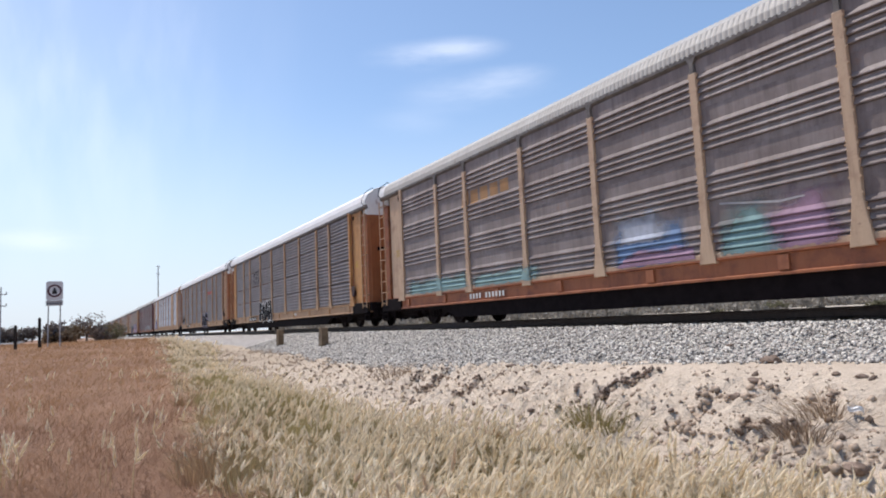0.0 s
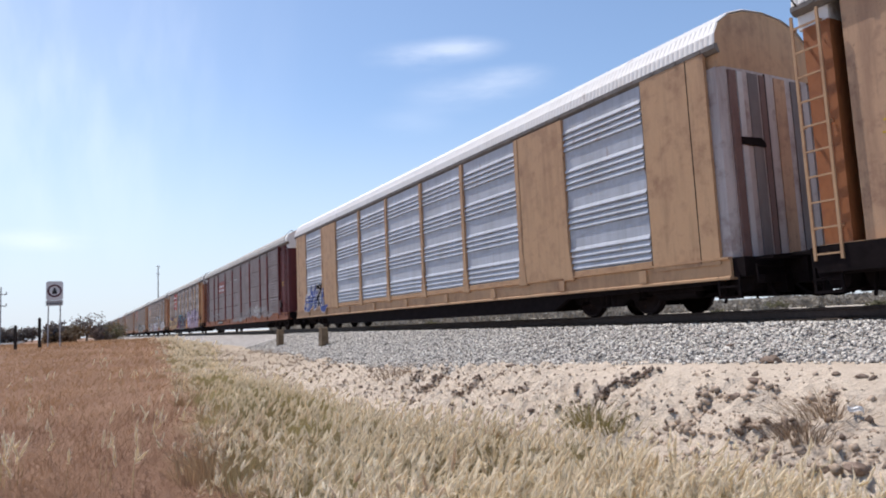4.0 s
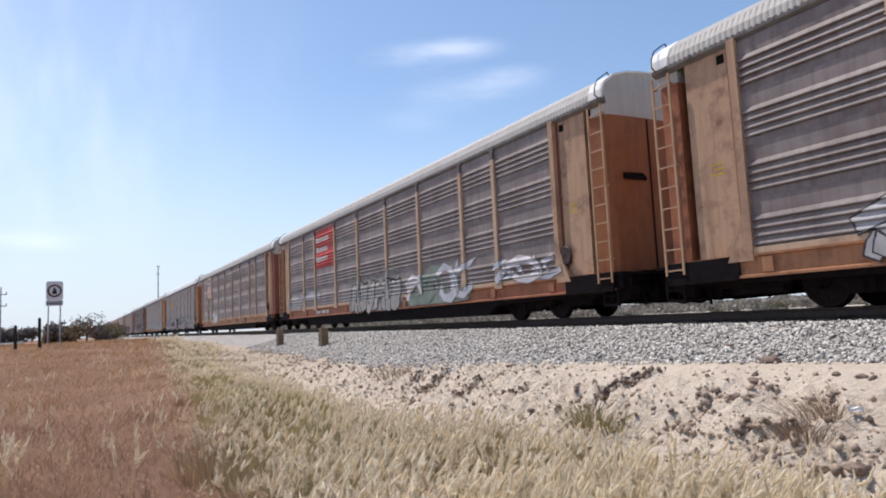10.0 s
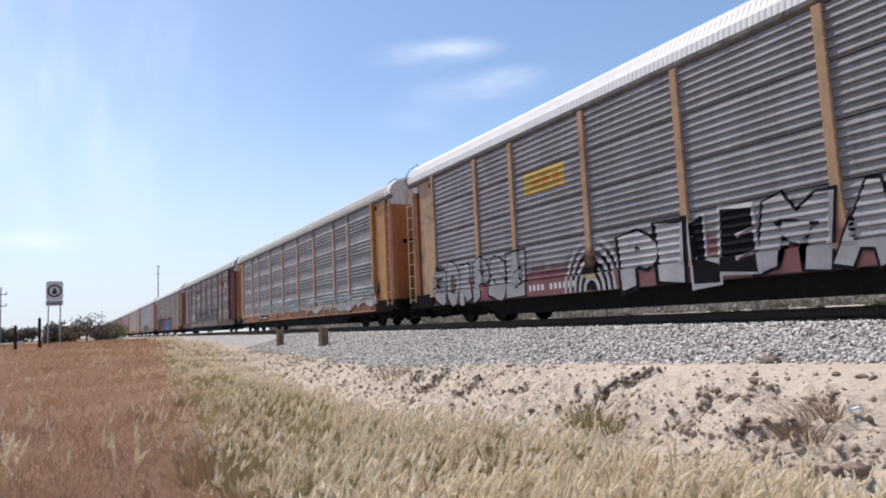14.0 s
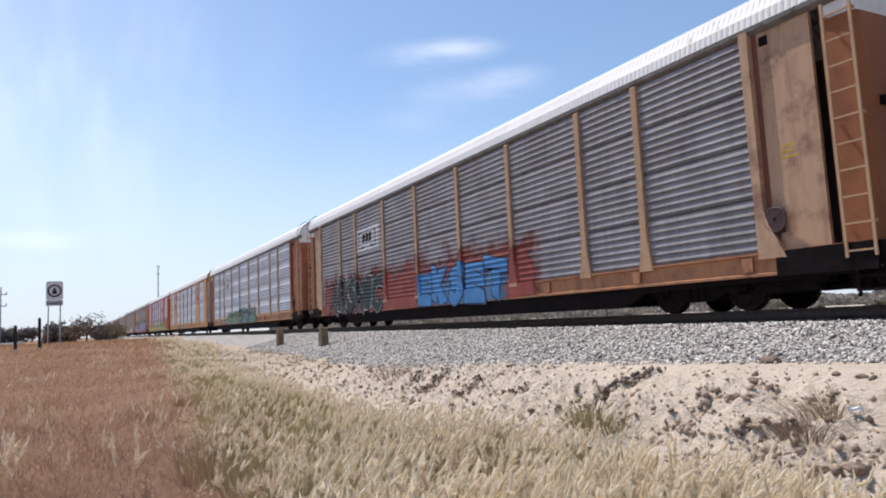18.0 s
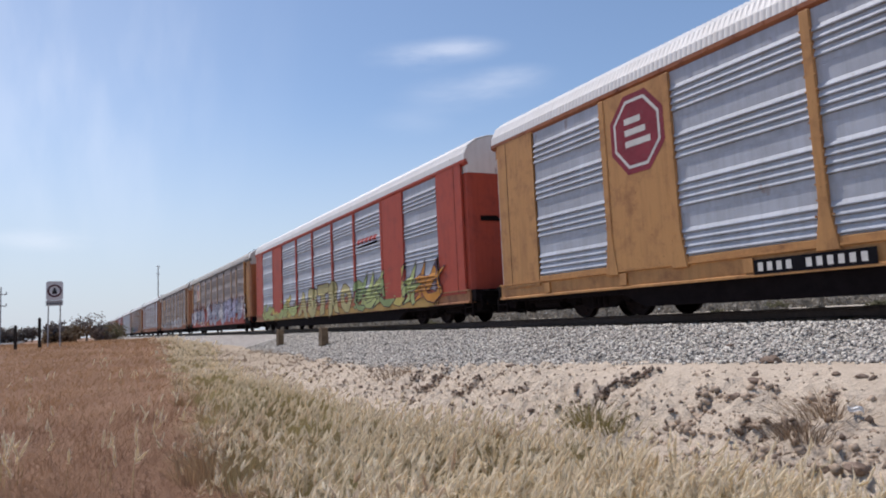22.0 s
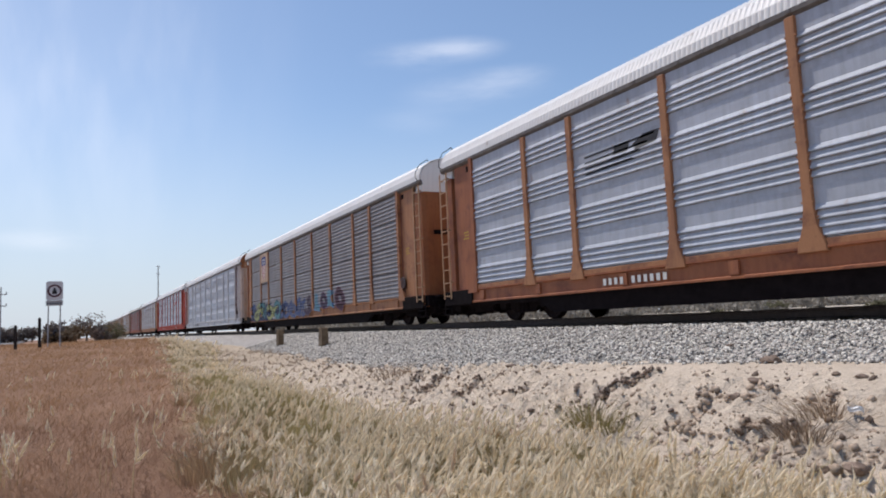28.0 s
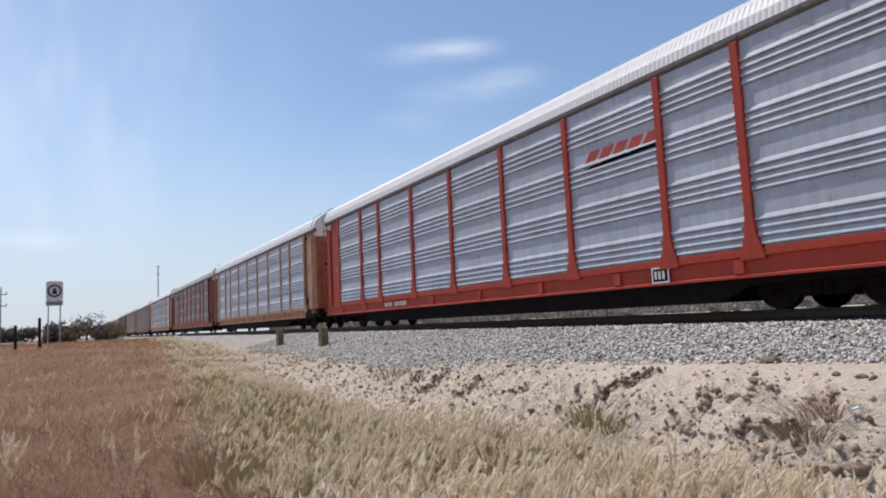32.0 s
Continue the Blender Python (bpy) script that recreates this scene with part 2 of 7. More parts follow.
def ground_z(x, y):
    low = floor_level(x)
    n = noise.noise((x * 0.35, y * 0.35, 0.3))
    m = noise.noise((x * 1.4, y * 1.4, 4.3))
    f = noise.noise((x * 4.1, y * 4.1, 9.1))
    if y < 9.0:
        edge = 5.0 + 0.35 * n
        top = 7.15
        s = smooth(edge, top, y)
        s = 0.55 * s + 0.45 * min(1.0, max(0.0, (y - edge) / (top - edge)))
        bank = smooth(edge - 0.4, edge + 0.6, y)
        z = low + (bank_top(x) - low) * s
        if -16.0 < x < -3.0 and y > 5.3:
            for (ax, ay), (bx, by) in GULLIES:
                run = math.hypot(bx - ax, by - ay)
                k = ((x - ax) * (bx - ax) + (y - ay) * (by - ay)) / run
                d = ((x - ax) * (by - ay) - (y - ay) * (bx - ax)) / run + 0.07 * f
                if d > 0.0 and -0.05 < k < run + 0.05 and d < 0.5:
                    z -= 0.17 * (1.0 - d / 0.5) ** 2 * smooth(-0.05, 0.05, k) * smooth(run + 0.05, run - 0.05, k)
        if y > 5.0 and x > -30.0:
            saw = (x * 1.5 + 0.5 * y + 1.5 * n + 0.9 * m) % 1.0
            z += 0.085 * saw * max(0.0, 0.25 + noise.noise((x * 1.1, y * 1.3, 12.0))) * bank * smooth(7.1, 6.6, y)
        z += 0.05 * n * (1 - s) + bank * (0.06 * m + 0.17 * (abs(f) - 0.2) + 0.17 * (abs(noise.noise((x * 8.3, y * 8.3, 1.5))) - 0.2)) * (1 - 0.9 * smooth(6.3, 6.9, y) * smooth(9.5, 7.0, -x))
        return z
    if y < 10.0:
        return bank_top(x) - 0.1 * (y - 9.0)
    s = smooth(14.5, 19.0, y)
    return -0.78 - 0.35 * smooth(19.0, 10.0, y) - 0.10 * s + 0.10 * n * s + 0.55 * smooth(30, 140, y)


def axis_steps(fine0, fine1, step, lo, hi, grow=1.22):
    a = [fine0 + step * i for i in range(int((fine1 - fine0) / step) + 1)]
    d, v = step, a[-1]
    while v < hi:
        d *= grow
        v += d
        a.append(min(v, hi))
    d, v, left = step, a[0], []
    while v > lo:
        d *= grow
        v -= d
        left.append(max(v, lo))
    return left[::-1] + a


def sheet(name, xs, ys, zf, mat):
    verts = [(x, y, zf(x, y)) for x in xs for y in ys]
    n = len(ys)
    faces = [(i * n + j, (i + 1) * n + j, (i + 1) * n + j + 1, i * n + j + 1)
             for i in range(len(xs) - 1) for j in range(n - 1)]
    me = mesh_from(name, verts, faces, mat)
    me.polygons.foreach_set("use_smooth", [True] * len(me.polygons))
    return new(name, me)


def ground_mat():
    m, nt, b = mat_base("earth", 0.95)
    v = coords(nt)
    sep = nt.nodes.new("ShaderNodeSeparateXYZ")
    nt.links.new(v, sep.inputs[0])
    wob = nt.nodes.new("ShaderNodeTexNoise")
    wob.inputs["Scale"].default_value = 0.9
    wob.inputs["Detail"].default_value = 6
    nt.links.new(v, wob.inputs["Vector"])
    add = nt.nodes.new("ShaderNodeMath")
    add.operation = "MULTIPLY_ADD"
    nt.links.new(wob.outputs["Fac"], add.inputs[0])
    add.inputs[1].default_value = 2.2
    nt.links.new(sep.outputs["Y"], add.inputs[2])

    def band(a, b_, of=None):
        r = nt.nodes.new("ShaderNodeMapRange")
        r.interpolation_type = "SMOOTHSTEP"
        r.inputs["From Min"].default_value, r.inputs["From Max"].default_value = a, b_
        nt.links.new(of or add.outputs[0], r.inputs["Value"])
        return r.outputs["Result"]
    # the brown field's rim swings towards the track further out
    drift = nt.nodes.new("ShaderNodeMapRange")
    drift.inputs["From Min"].default_value, drift.inputs["From Max"].default_value = -6.7, -40.0
    drift.inputs["To Max"].default_value = -2.6
    nt.links.new(sep.outputs["X"], drift.inputs["Value"])
    rim = nt.nodes.new("ShaderNodeMath")
    nt.links.new(drift.outputs["Result"], rim.inputs[0])
    nt.links.new(add.outputs[0], rim.inputs[1])
    big = noise_fac(nt, v, 0.25, 5, 0.6, 0.35, 0.65)
    mid = noise_fac(nt, v, 2.6, 6, 0.65, 0.4, 0.68)
    fine = noise_fac(nt, v, 22, 5, 0.7, 0.38, 0.68)
    sand = mixed(nt, scaled(nt, mid, 0.55), (0.68, 0.58, 0.465), (0.52, 0.435, 0.342))
    sand = mixed(nt, scaled(nt, fine, 0.4), sand, (0.38, 0.30, 0.23))
    crumb = noise_fac(nt, v, 8.0, 6, 0.7, 0.46, 0.66)
    sand = mixed(nt, scaled(nt, crumb, 0.25), sand, (0.40, 0.30, 0.225))
    straw = mixed(nt, mid, (0.52, 0.40, 0.26), (0.38, 0.27, 0.18))
    brown = mixed(nt, big, (0.25, 0.14, 0.087), (0.34, 0.20, 0.124))
    brown = mixed(nt, scaled(nt, fine, 0.4), brown, (0.15, 0.088, 0.058))
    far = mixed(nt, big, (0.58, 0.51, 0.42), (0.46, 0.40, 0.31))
    c = mixed(nt, band(4.6, 5.9), straw, sand)
    # trampled straw takes over from bare sand further along
    away = nt.nodes.new("ShaderNodeMapRange")
    away.inputs["From Min"].default_value, away.inputs["From Max"].default_value = -15.0, -24.0
    away.inputs["To Max"].default_value = 0.8
    nt.links.new(sep.outputs["X"], away.inputs["Value"])
    c = mixed(nt, away.outputs["Result"], c, mixed(nt, fine, (0.44, 0.355, 0.26), (0.33, 0.26, 0.19)))
    c = mixed(nt, band(2.1, 3.4, rim.outputs[0]), brown, c)
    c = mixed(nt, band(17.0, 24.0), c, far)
    nt.links.new(c, b.inputs["Base Color"])
    lump = noise_fac(nt, v, 15.0, 6, 0.65, 0.3, 0.7)
    bump(nt, b, lump, 0.85, 0.03)
    return m


def build_ground():
    xs = axis_steps(-15.0, -2.0, 0.052, -2600.0, 500.0, 1.10)
    ys = axis_steps(4.6, 8.0, 0.055, -2200.0, 2600.0, 1.12)
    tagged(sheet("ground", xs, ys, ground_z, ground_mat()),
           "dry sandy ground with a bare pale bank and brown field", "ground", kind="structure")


def ballast_z(x, y):
    d = abs(y - TRACK_Y)
    z = -0.235 - max(0.0, d - 1.75) * 0.275
    return z + 0.025 * noise.noise((x * 3.0, y * 3.0, 1.0)) + 0.02 * noise.noise((x * 9.0, y * 9.0, 2.0))


def gravel_mat(name):
    m, nt, b = mat_base(name, 0.9)
    v = coords(nt)
    vo = nt.nodes.new("ShaderNodeTexVoronoi")
    vo.inputs["Scale"].default_value = 23.0
    nt.links.new(v, vo.inputs["Vector"])
    bw = nt.nodes.new("ShaderNodeRGBToBW")
    nt.links.new(vo.outputs["Color"], bw.inputs[0])
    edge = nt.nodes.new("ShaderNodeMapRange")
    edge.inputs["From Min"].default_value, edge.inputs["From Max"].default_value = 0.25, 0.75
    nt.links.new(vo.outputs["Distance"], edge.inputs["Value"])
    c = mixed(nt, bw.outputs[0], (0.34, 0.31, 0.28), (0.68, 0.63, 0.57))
    # cell rims darkened: the shade between stones is put into the colour
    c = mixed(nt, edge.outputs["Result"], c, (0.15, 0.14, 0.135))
    nt.links.new(c, b.inputs["Base Color"])
    bump(nt, b, vo.outputs["Distance"], -0.9, 0.04)
    return m


def stone_mat():
    m, nt, b = mat_base("ballast_stone", 0.85)
    g = nt.nodes.new("ShaderNodeNewGeometry")
    rp = nt.nodes.new("ShaderNodeValToRGB")
    e = rp.color_ramp.elements
    e[0].color, e[1].color = (0.09, 0.085, 0.085, 1), (0.86, 0.82, 0.75, 1)
    k = e.new(0.35)
    k.color = (0.45, 0.42, 0.375, 1)
    k = e.new(0.7)
    k.color = (0.68, 0.64, 0.57, 1)
    nt.links.new(g.outputs["Random Per Island"], rp.inputs["Fac"])
    f = noise_fac(nt, coords(nt), 40, 4, 0.6, 0.3, 0.7)
    c = mixed(nt, scaled(nt, f, 0.3), rp.outputs["Color"], (0.25, 0.235, 0.22))
    nt.links.new(c, b.inputs["Base Color"])
    return m


def scatter_stones(name, mat, places, sizes, seed, label, category, flat=0.75):
    """Broken stones: six-sided lumps with pushed corners, joined."""
    rng = np.random.default_rng(seed)
    n = len(places)
    base = np.array([(-1, -1, -1), (1, -1, -1), (1, 1, -1), (-1, 1, -1), (-1, -1, 1), (1, -1, 1), (1, 1, 1), (-1, 1, 1)], float)
    V = base[None] * 0.5 * (1 + rng.uniform(-0.42, 0.42, (n, 8, 3)))
    V *= np.asarray(sizes)[:, None, None] * rng.uniform(0.65, 1.25, (n, 1, 3)) * np.array((1, 1, flat))
    q = rng.normal(size=(n, 4))
    q /= np.linalg.norm(q, axis=1, keepdims=True)
    w, x, y, z = q.T
    R = np.stack([1 - 2 * (y * y + z * z), 2 * (x * y - z * w), 2 * (x * z + y * w),
                  2 * (x * y + z * w), 1 - 2 * (x * x + z * z), 2 * (y * z - x * w),
                  2 * (x * z - y * w), 2 * (y * z + x * w), 1 - 2 * (x * x + y * y)], 1).reshape(n, 3, 3)
    V = np.einsum("nij,nkj->nki", R, V) + np.asarray(places)[:, None, :]
    F = np.array(((3, 2, 1, 0), (4, 5, 6, 7), (0, 1, 5, 4), (1, 2, 6, 5), (2, 3, 7, 6), (3, 0, 4, 7)))
    F = (F[None] + 8 * np.arange(n)[:, None, None]).reshape(-1, 4)
    me = bpy.data.meshes.new(name)
    me.vertices.add(8 * n)
    me.vertices.foreach_set("co", V.reshape(-1))
    me.loops.add(F.size)
    me.loops.foreach_set("vertex_index", F.reshape(-1).astype(np.int32))
    me.polygons.add(len(F))
    me.polygons.foreach_set("loop_start", np.arange(0, F.size, 4, dtype=np.int32))
    me.update(calc_edges=True)
    me.materials.append(mat)
    return tagged(new(name, me), label, category, kind="stuff")


def build_track():
    xs = axis_steps(-30.0, 4.0, 0.2, -2500.0, 400.0)
    ys = [6.3 + 0.15 * i for i in range(64)]
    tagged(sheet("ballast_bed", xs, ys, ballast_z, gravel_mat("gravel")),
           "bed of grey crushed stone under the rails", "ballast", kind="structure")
    rng = np.random.default_rng(5)
    pts, sz = [], []
    for _ in range(64000):
        x = 1.0 - 36.0 * rng.random() ** 1.2
        y = rng.uniform(6.5, 10.75)
        over = ballast_z(x, y) - ground_z(x, y)
        if over < 0.02 and rng.random() > 0.10 + 0.5 * smooth(-0.12, 0.02, over):
            continue
        if over < -0.14:
            continue
        pts.append((x, y, max(ballast_z(x, y), ground_z(x, y)) + 0.012))
        sz.append(0.018 + 0.028 * rng.random() ** 1.5)
    scatter_stones("ballast_stones", stone_mat(), pts, sz, 6, "loose light and dark grey crushed stones of the trackbed", "gravel")
    steel = plain_mat("rail_steel", (0.07, 0.05, 0.042), 0.6, 0.5, 0.3, 12)
    prof = [(-0.07, -0.172), (0.07, -0.172), (0.07, -0.162), (0.012, -0.145), (0.010, -0.045), (0.035, -0.036),
            (0.036, -0.006), (0.028, 0.0), (-0.028, 0.0), (-0.036, -0.006), (-0.035, -0.036), (-0.010, -0.045), (-0.012, -0.145), (-0.07, -0.162)]
    for side in (-0.755, 0.755):
        bm = bmesh.new()
        prism(bm, [(TRACK_Y + side + p, q) for p, q in prof], "x", -2500.0, 400.0)
        tagged(new("rail", finish(bm, "rail", steel)), "dark rusty steel running rail on stone ballast", "rail", "pair of rails", "structure")
    wood = plain_mat("tie_wood", (0.12, 0.095, 0.075), 0.9, 0.0, 0.35, 6, 0.3)
    bm = bmesh.new()
    box(bm, -0.115, -1.3, -0.36, 0.115, 1.3, -0.174)
    tie = finish(bm, "tie", wood)
    track = tagged(new("track_ties"), "row of dark timber ties beneath the rails", "railway ties", kind="structure")
    for i in range(120):
        put("tie", tie, track, 3.0 - 0.56 * i, TRACK_Y, 0.0)


build_ground()
build_track()


# ---- the train ----
CAR = 28.20
SPEED = 18.302
GAP_X = -11.663
POSTS = (8.89, 7.06, 4.18, 1.44, -1.44, -4.18, -7.06, -8.89)
COL_IN, BODY = 11.46, 13.36
P_LO, P_HI = 0.96, 4.66
SIDE = 1.395
MESHES = {}


def shared(key, make):
    if key not in MESHES:
        MESHES[key] = make()
    return MESHES[key]


def rib_profile(style):
    """(z, depth) from the foot to the top of one sheet; four sheets to the side's height."""
    h = (P_HI - P_LO) / 4
    if style == "grouped":
        start, n, pitch = 0.12, 4, 0.137
    else:
        start, n, pitch = 0.03, 6, 0.147
    # cut: groove added under each rib so it shades to a dark line
    d, cut = (0.038, -0.024) if style == "grouped" else (0.028, -0.016)
    prof = [(0.0005 if style == "grouped" else 0.006, 0.0)]
    for i in range(n):
        z = start + pitch * i
        prof += [(z - 0.006, 0.0), (z - 0.003, cut), (z + 0.015, cut), (z + 0.019, d), (z + 0.036, d), (z + 0.112, 0.0)]
    prof.append((h - (0.0005 if style == "grouped" else 0.022), 0.0))
    return prof


def depth_at(style, z):
    """How far the side's sheet stands out at height z."""
    h = (P_HI - P_LO) / 4
    u = (z - P_LO) % h
    pr = rib_profile(style)
    for (a, d), (b, e) in zip(pr, pr[1:]):
        if a <= u <= b:
            return d + (e - d) * (u - a) / max(1e-6, b - a)
    return 0.0


def panel_mesh(style, width, mat):
    def make():
        pr = rib_profile(style)
        verts, faces = [], []
        w = width / 2
        for z, d in pr:
            verts += [(-w, -d, z), (w, -d, z)]
        for i in range(len(pr) - 1):
            faces.append((2 * i, 2 * i + 1, 2 * i + 3, 2 * i + 2))
        k = len(verts)
        z0, z1 = pr[0][0], pr[-1][0]
        verts += [(-w, 0.03, z0), (w, 0.03, z0), (w, 0.03, z1), (-w, 0.03, z1)]
        faces += [(k, k + 3, k + 2, k + 1), (0, k, k + 1, 1), (k - 2, k - 1, k + 2, k + 3)]
        return mesh_from("side_panel", verts, faces, mat)
    return shared(("panel", style, round(width, 2), mat.name), make)


def post_mesh(mat, wide=0.165, flare=0.30, short=False):
    """A side post, flared at its foot onto the sill; on some cars it ends under a bracket."""
    def make():
        bm = bmesh.new()
        w, f = wide / 2, flare / 2 + 0.04
        z0, z1 = P_LO - 0.10, P_HI - (0.24 if short else 0.0)
        out = [(-f, z0), (f, z0), (f * 0.92, z0 + 0.12), (w * 1.5, z0 + 0.42), (w, z0 + 0.75), (w, z1), (-w, z1),
               (-w, z0 + 0.75), (-w * 1.5, z0 + 0.42), (-f * 0.92, z0 + 0.12)]
        prism(bm, out, "y", -1.468, -SIDE + 0.03)
        bmesh.ops.bevel(bm, geom=[e for e in bm.edges if abs(e.verts[0].co.y + 1.468) < 1e-4 and abs(e.verts[1].co.y + 1.468) < 1e-4],
                        offset=0.012, segments=1, affect="EDGES")
        # bolting tabs that clamp the sheets
        for i in range(14):
            z = P_LO + 0.18 + i * 0.245
            k = w if z > z0 + 0.75 else w * 1.6
            for s in (-1, 1):
                box(bm, min(s * (k - 0.01), s * (k + 0.018)), -1.469, z, max(s * (k - 0.01), s * (k + 0.018)), -1.43, z + 0.03)
        return finish(bm, "side_post", mat)
    return shared(("post", mat.name, wide, flare, short), make)


def bracket_mesh(mat):
    """Pressed bracket that ties a short side post to the eave."""
    def make():
        bm = bmesh.new()
        prism(bm, [(-0.045, P_HI - 0.28), (0.045, P_HI - 0.28), (0.045, P_HI - 0.06), (0.11, P_HI + 0.05), (-0.11, P_HI + 0.05), (-0.045, P_HI - 0.06)],
              "y", -1.462, -SIDE + 0.02)
        return finish(bm, "post_bracket", mat)
    return shared(("bracket", mat.name), make)


def roof_profile(low=False):
    """Half-round roof in section, (y, z); the older cars have a flatter one."""
    pts = [(-1.43, 4.77), (-1.415, 4.94), (-1.33, 5.12), (-1.04, 5.33), (-0.58, 5.46), (0.0, 5.51)] if low else [(-1.43, 4.80), (-1.405, 5.00), (-1.28, 5.24), (-0.98, 5.46), (-0.55, 5.60), (0.0, 5.65)]
    return pts + [(-y, z) for y, z in pts[-2::-1]]


def roof_mesh(mat, n=226, low=False):
    """Corrugated arched roof: cross ribs along its length."""
    def make():
        pr = roof_profile(low)
        xs = []
        p = 2 * BODY / n
        for i in range(n):
            a = -BODY + i * p
            xs += [(a + p * 0.12, 0.0), (a + p * 0.40, 0.026), (a + p * 0.78, 0.026)]
        xs.append((BODY, 0.0))
        verts, faces = [], []
        m = len(pr)
        for x, d in xs:
            for y, z in pr:
                k = 1 + d / 3.0
                verts.append((x, y * k, z + d * 0.8 if abs(y) < 1.35 else z))
        for i in range(len(xs) - 1):
            for j in range(m - 1):
                faces.append((i * m + j, i * m + j + 1, (i + 1) * m + j + 1, (i + 1) * m + j))
        return mesh_from("roof", verts, faces, mat)
    return shared(("roof", mat.name, n, low), make)


def hood_mesh(mat, low):
    """Smooth plate that closes the roof's end."""
    def make():
        pr = [(y * 1.014, z + 0.024) for y, z in roof_profile(low)]
        inn = [(y * 0.99, z - 0.02) for y, z in roof_profile(low)]
        bm = bmesh.new()
        prism(bm, pr + inn[::-1], "x", BODY - 0.42, BODY + 0.015)
        return finish(bm, "roof_hood", mat)
    return shared(("hood", mat.name, low), make)


def grab_mesh(mat, low):
    """Bent grab iron over the roof's shoulder beside the ladder."""
    def make():
        bm = bmesh.new()
        pr = [(y * 1.06 - 0.02, z + 0.07) for y, z in roof_profile(low)[:4]]
        for x in (BODY - 0.10,):
            for (y0, z0), (y1, z1) in zip(pr, pr[1:]):
                tube(bm, (x, y0, z0), (x, y1, z1), 0.012, n=6)
            for y, z in (pr[0], pr[-1]):
                tube(bm, (x, y, z), (x, y * 0.9, z - 0.12), 0.014, n=6)
        return finish(bm, "grab_iron", mat)
    return shared(("grab", low), make)


def end_mesh(mat, low, high, x0, flat=False):
    """The rounded end wall between two heights; above the eaves it follows the roof."""
    def make():
        bm = bmesh.new()
        if high > 4.9:
            poly = [(-1.31, low), (1.31, low), (1.31, 4.74)] + [(y * 0.985, z - 0.02) for y, z in roof_profile(flat)[::-1]] + [(-1.31, 4.74)]
            prism(bm, poly, "x", x0 - 0.5, x0 - 0.01)
        else:
            # bowed doors: plan outline, drawn upwards
            pl = [(x0 - 0.55, -1.36), (x0 - 0.10, -1.33), (x0 - 0.03, -1.2), (x0, -0.6), (x0, 0.6), (x0 - 0.03, 1.2), (x0 - 0.10, 1.33), (x0 - 0.55, 1.36)]
            prism(bm, pl, "z", low, high)
        return finish(bm, "end_door", mat)
    return shared(("end", mat.name, low, high, x0, flat), make)


def flipped(ob):
    ob.rotation_euler = (0, 0, math.pi)
    return ob


def ladder_mesh(mat):
    def make():
        bm = bmesh.new()
        for x in (-0.21, 0.21):
            box(bm, x - 0.022, -0.03, 0.72, x + 0.022, 0.0, 4.62)
        for i in range(10):
            z = 0.80 + i * 0.40
            box(bm, -0.21, -0.028, z, 0.21, -0.004, z + 0.028)
        for z in (1.2, 2.8, 4.4):
            for x in (-0.21, 0.21):
                box(bm, x - 0.015, 0.0, z, x + 0.015, 0.09, z + 0.05)
        return finish(bm, "ladder", mat)
    return shared(("ladder", mat.name), make)


def column_mesh(mat, flush):
    """Sheet-steel end bay between the last post and the ladder."""
    def make():
        bm = bmesh.new()
        z0, z1 = P_LO - 0.12, P_HI + 0.08
        y = -1.432 if flush else -1.345
        box(bm, -0.80, y, z0, 0.78 if flush else 0.33, y + 0.07, z1)
        return finish(bm, "end_column", mat)
    return shared(("column", mat.name, flush), make)


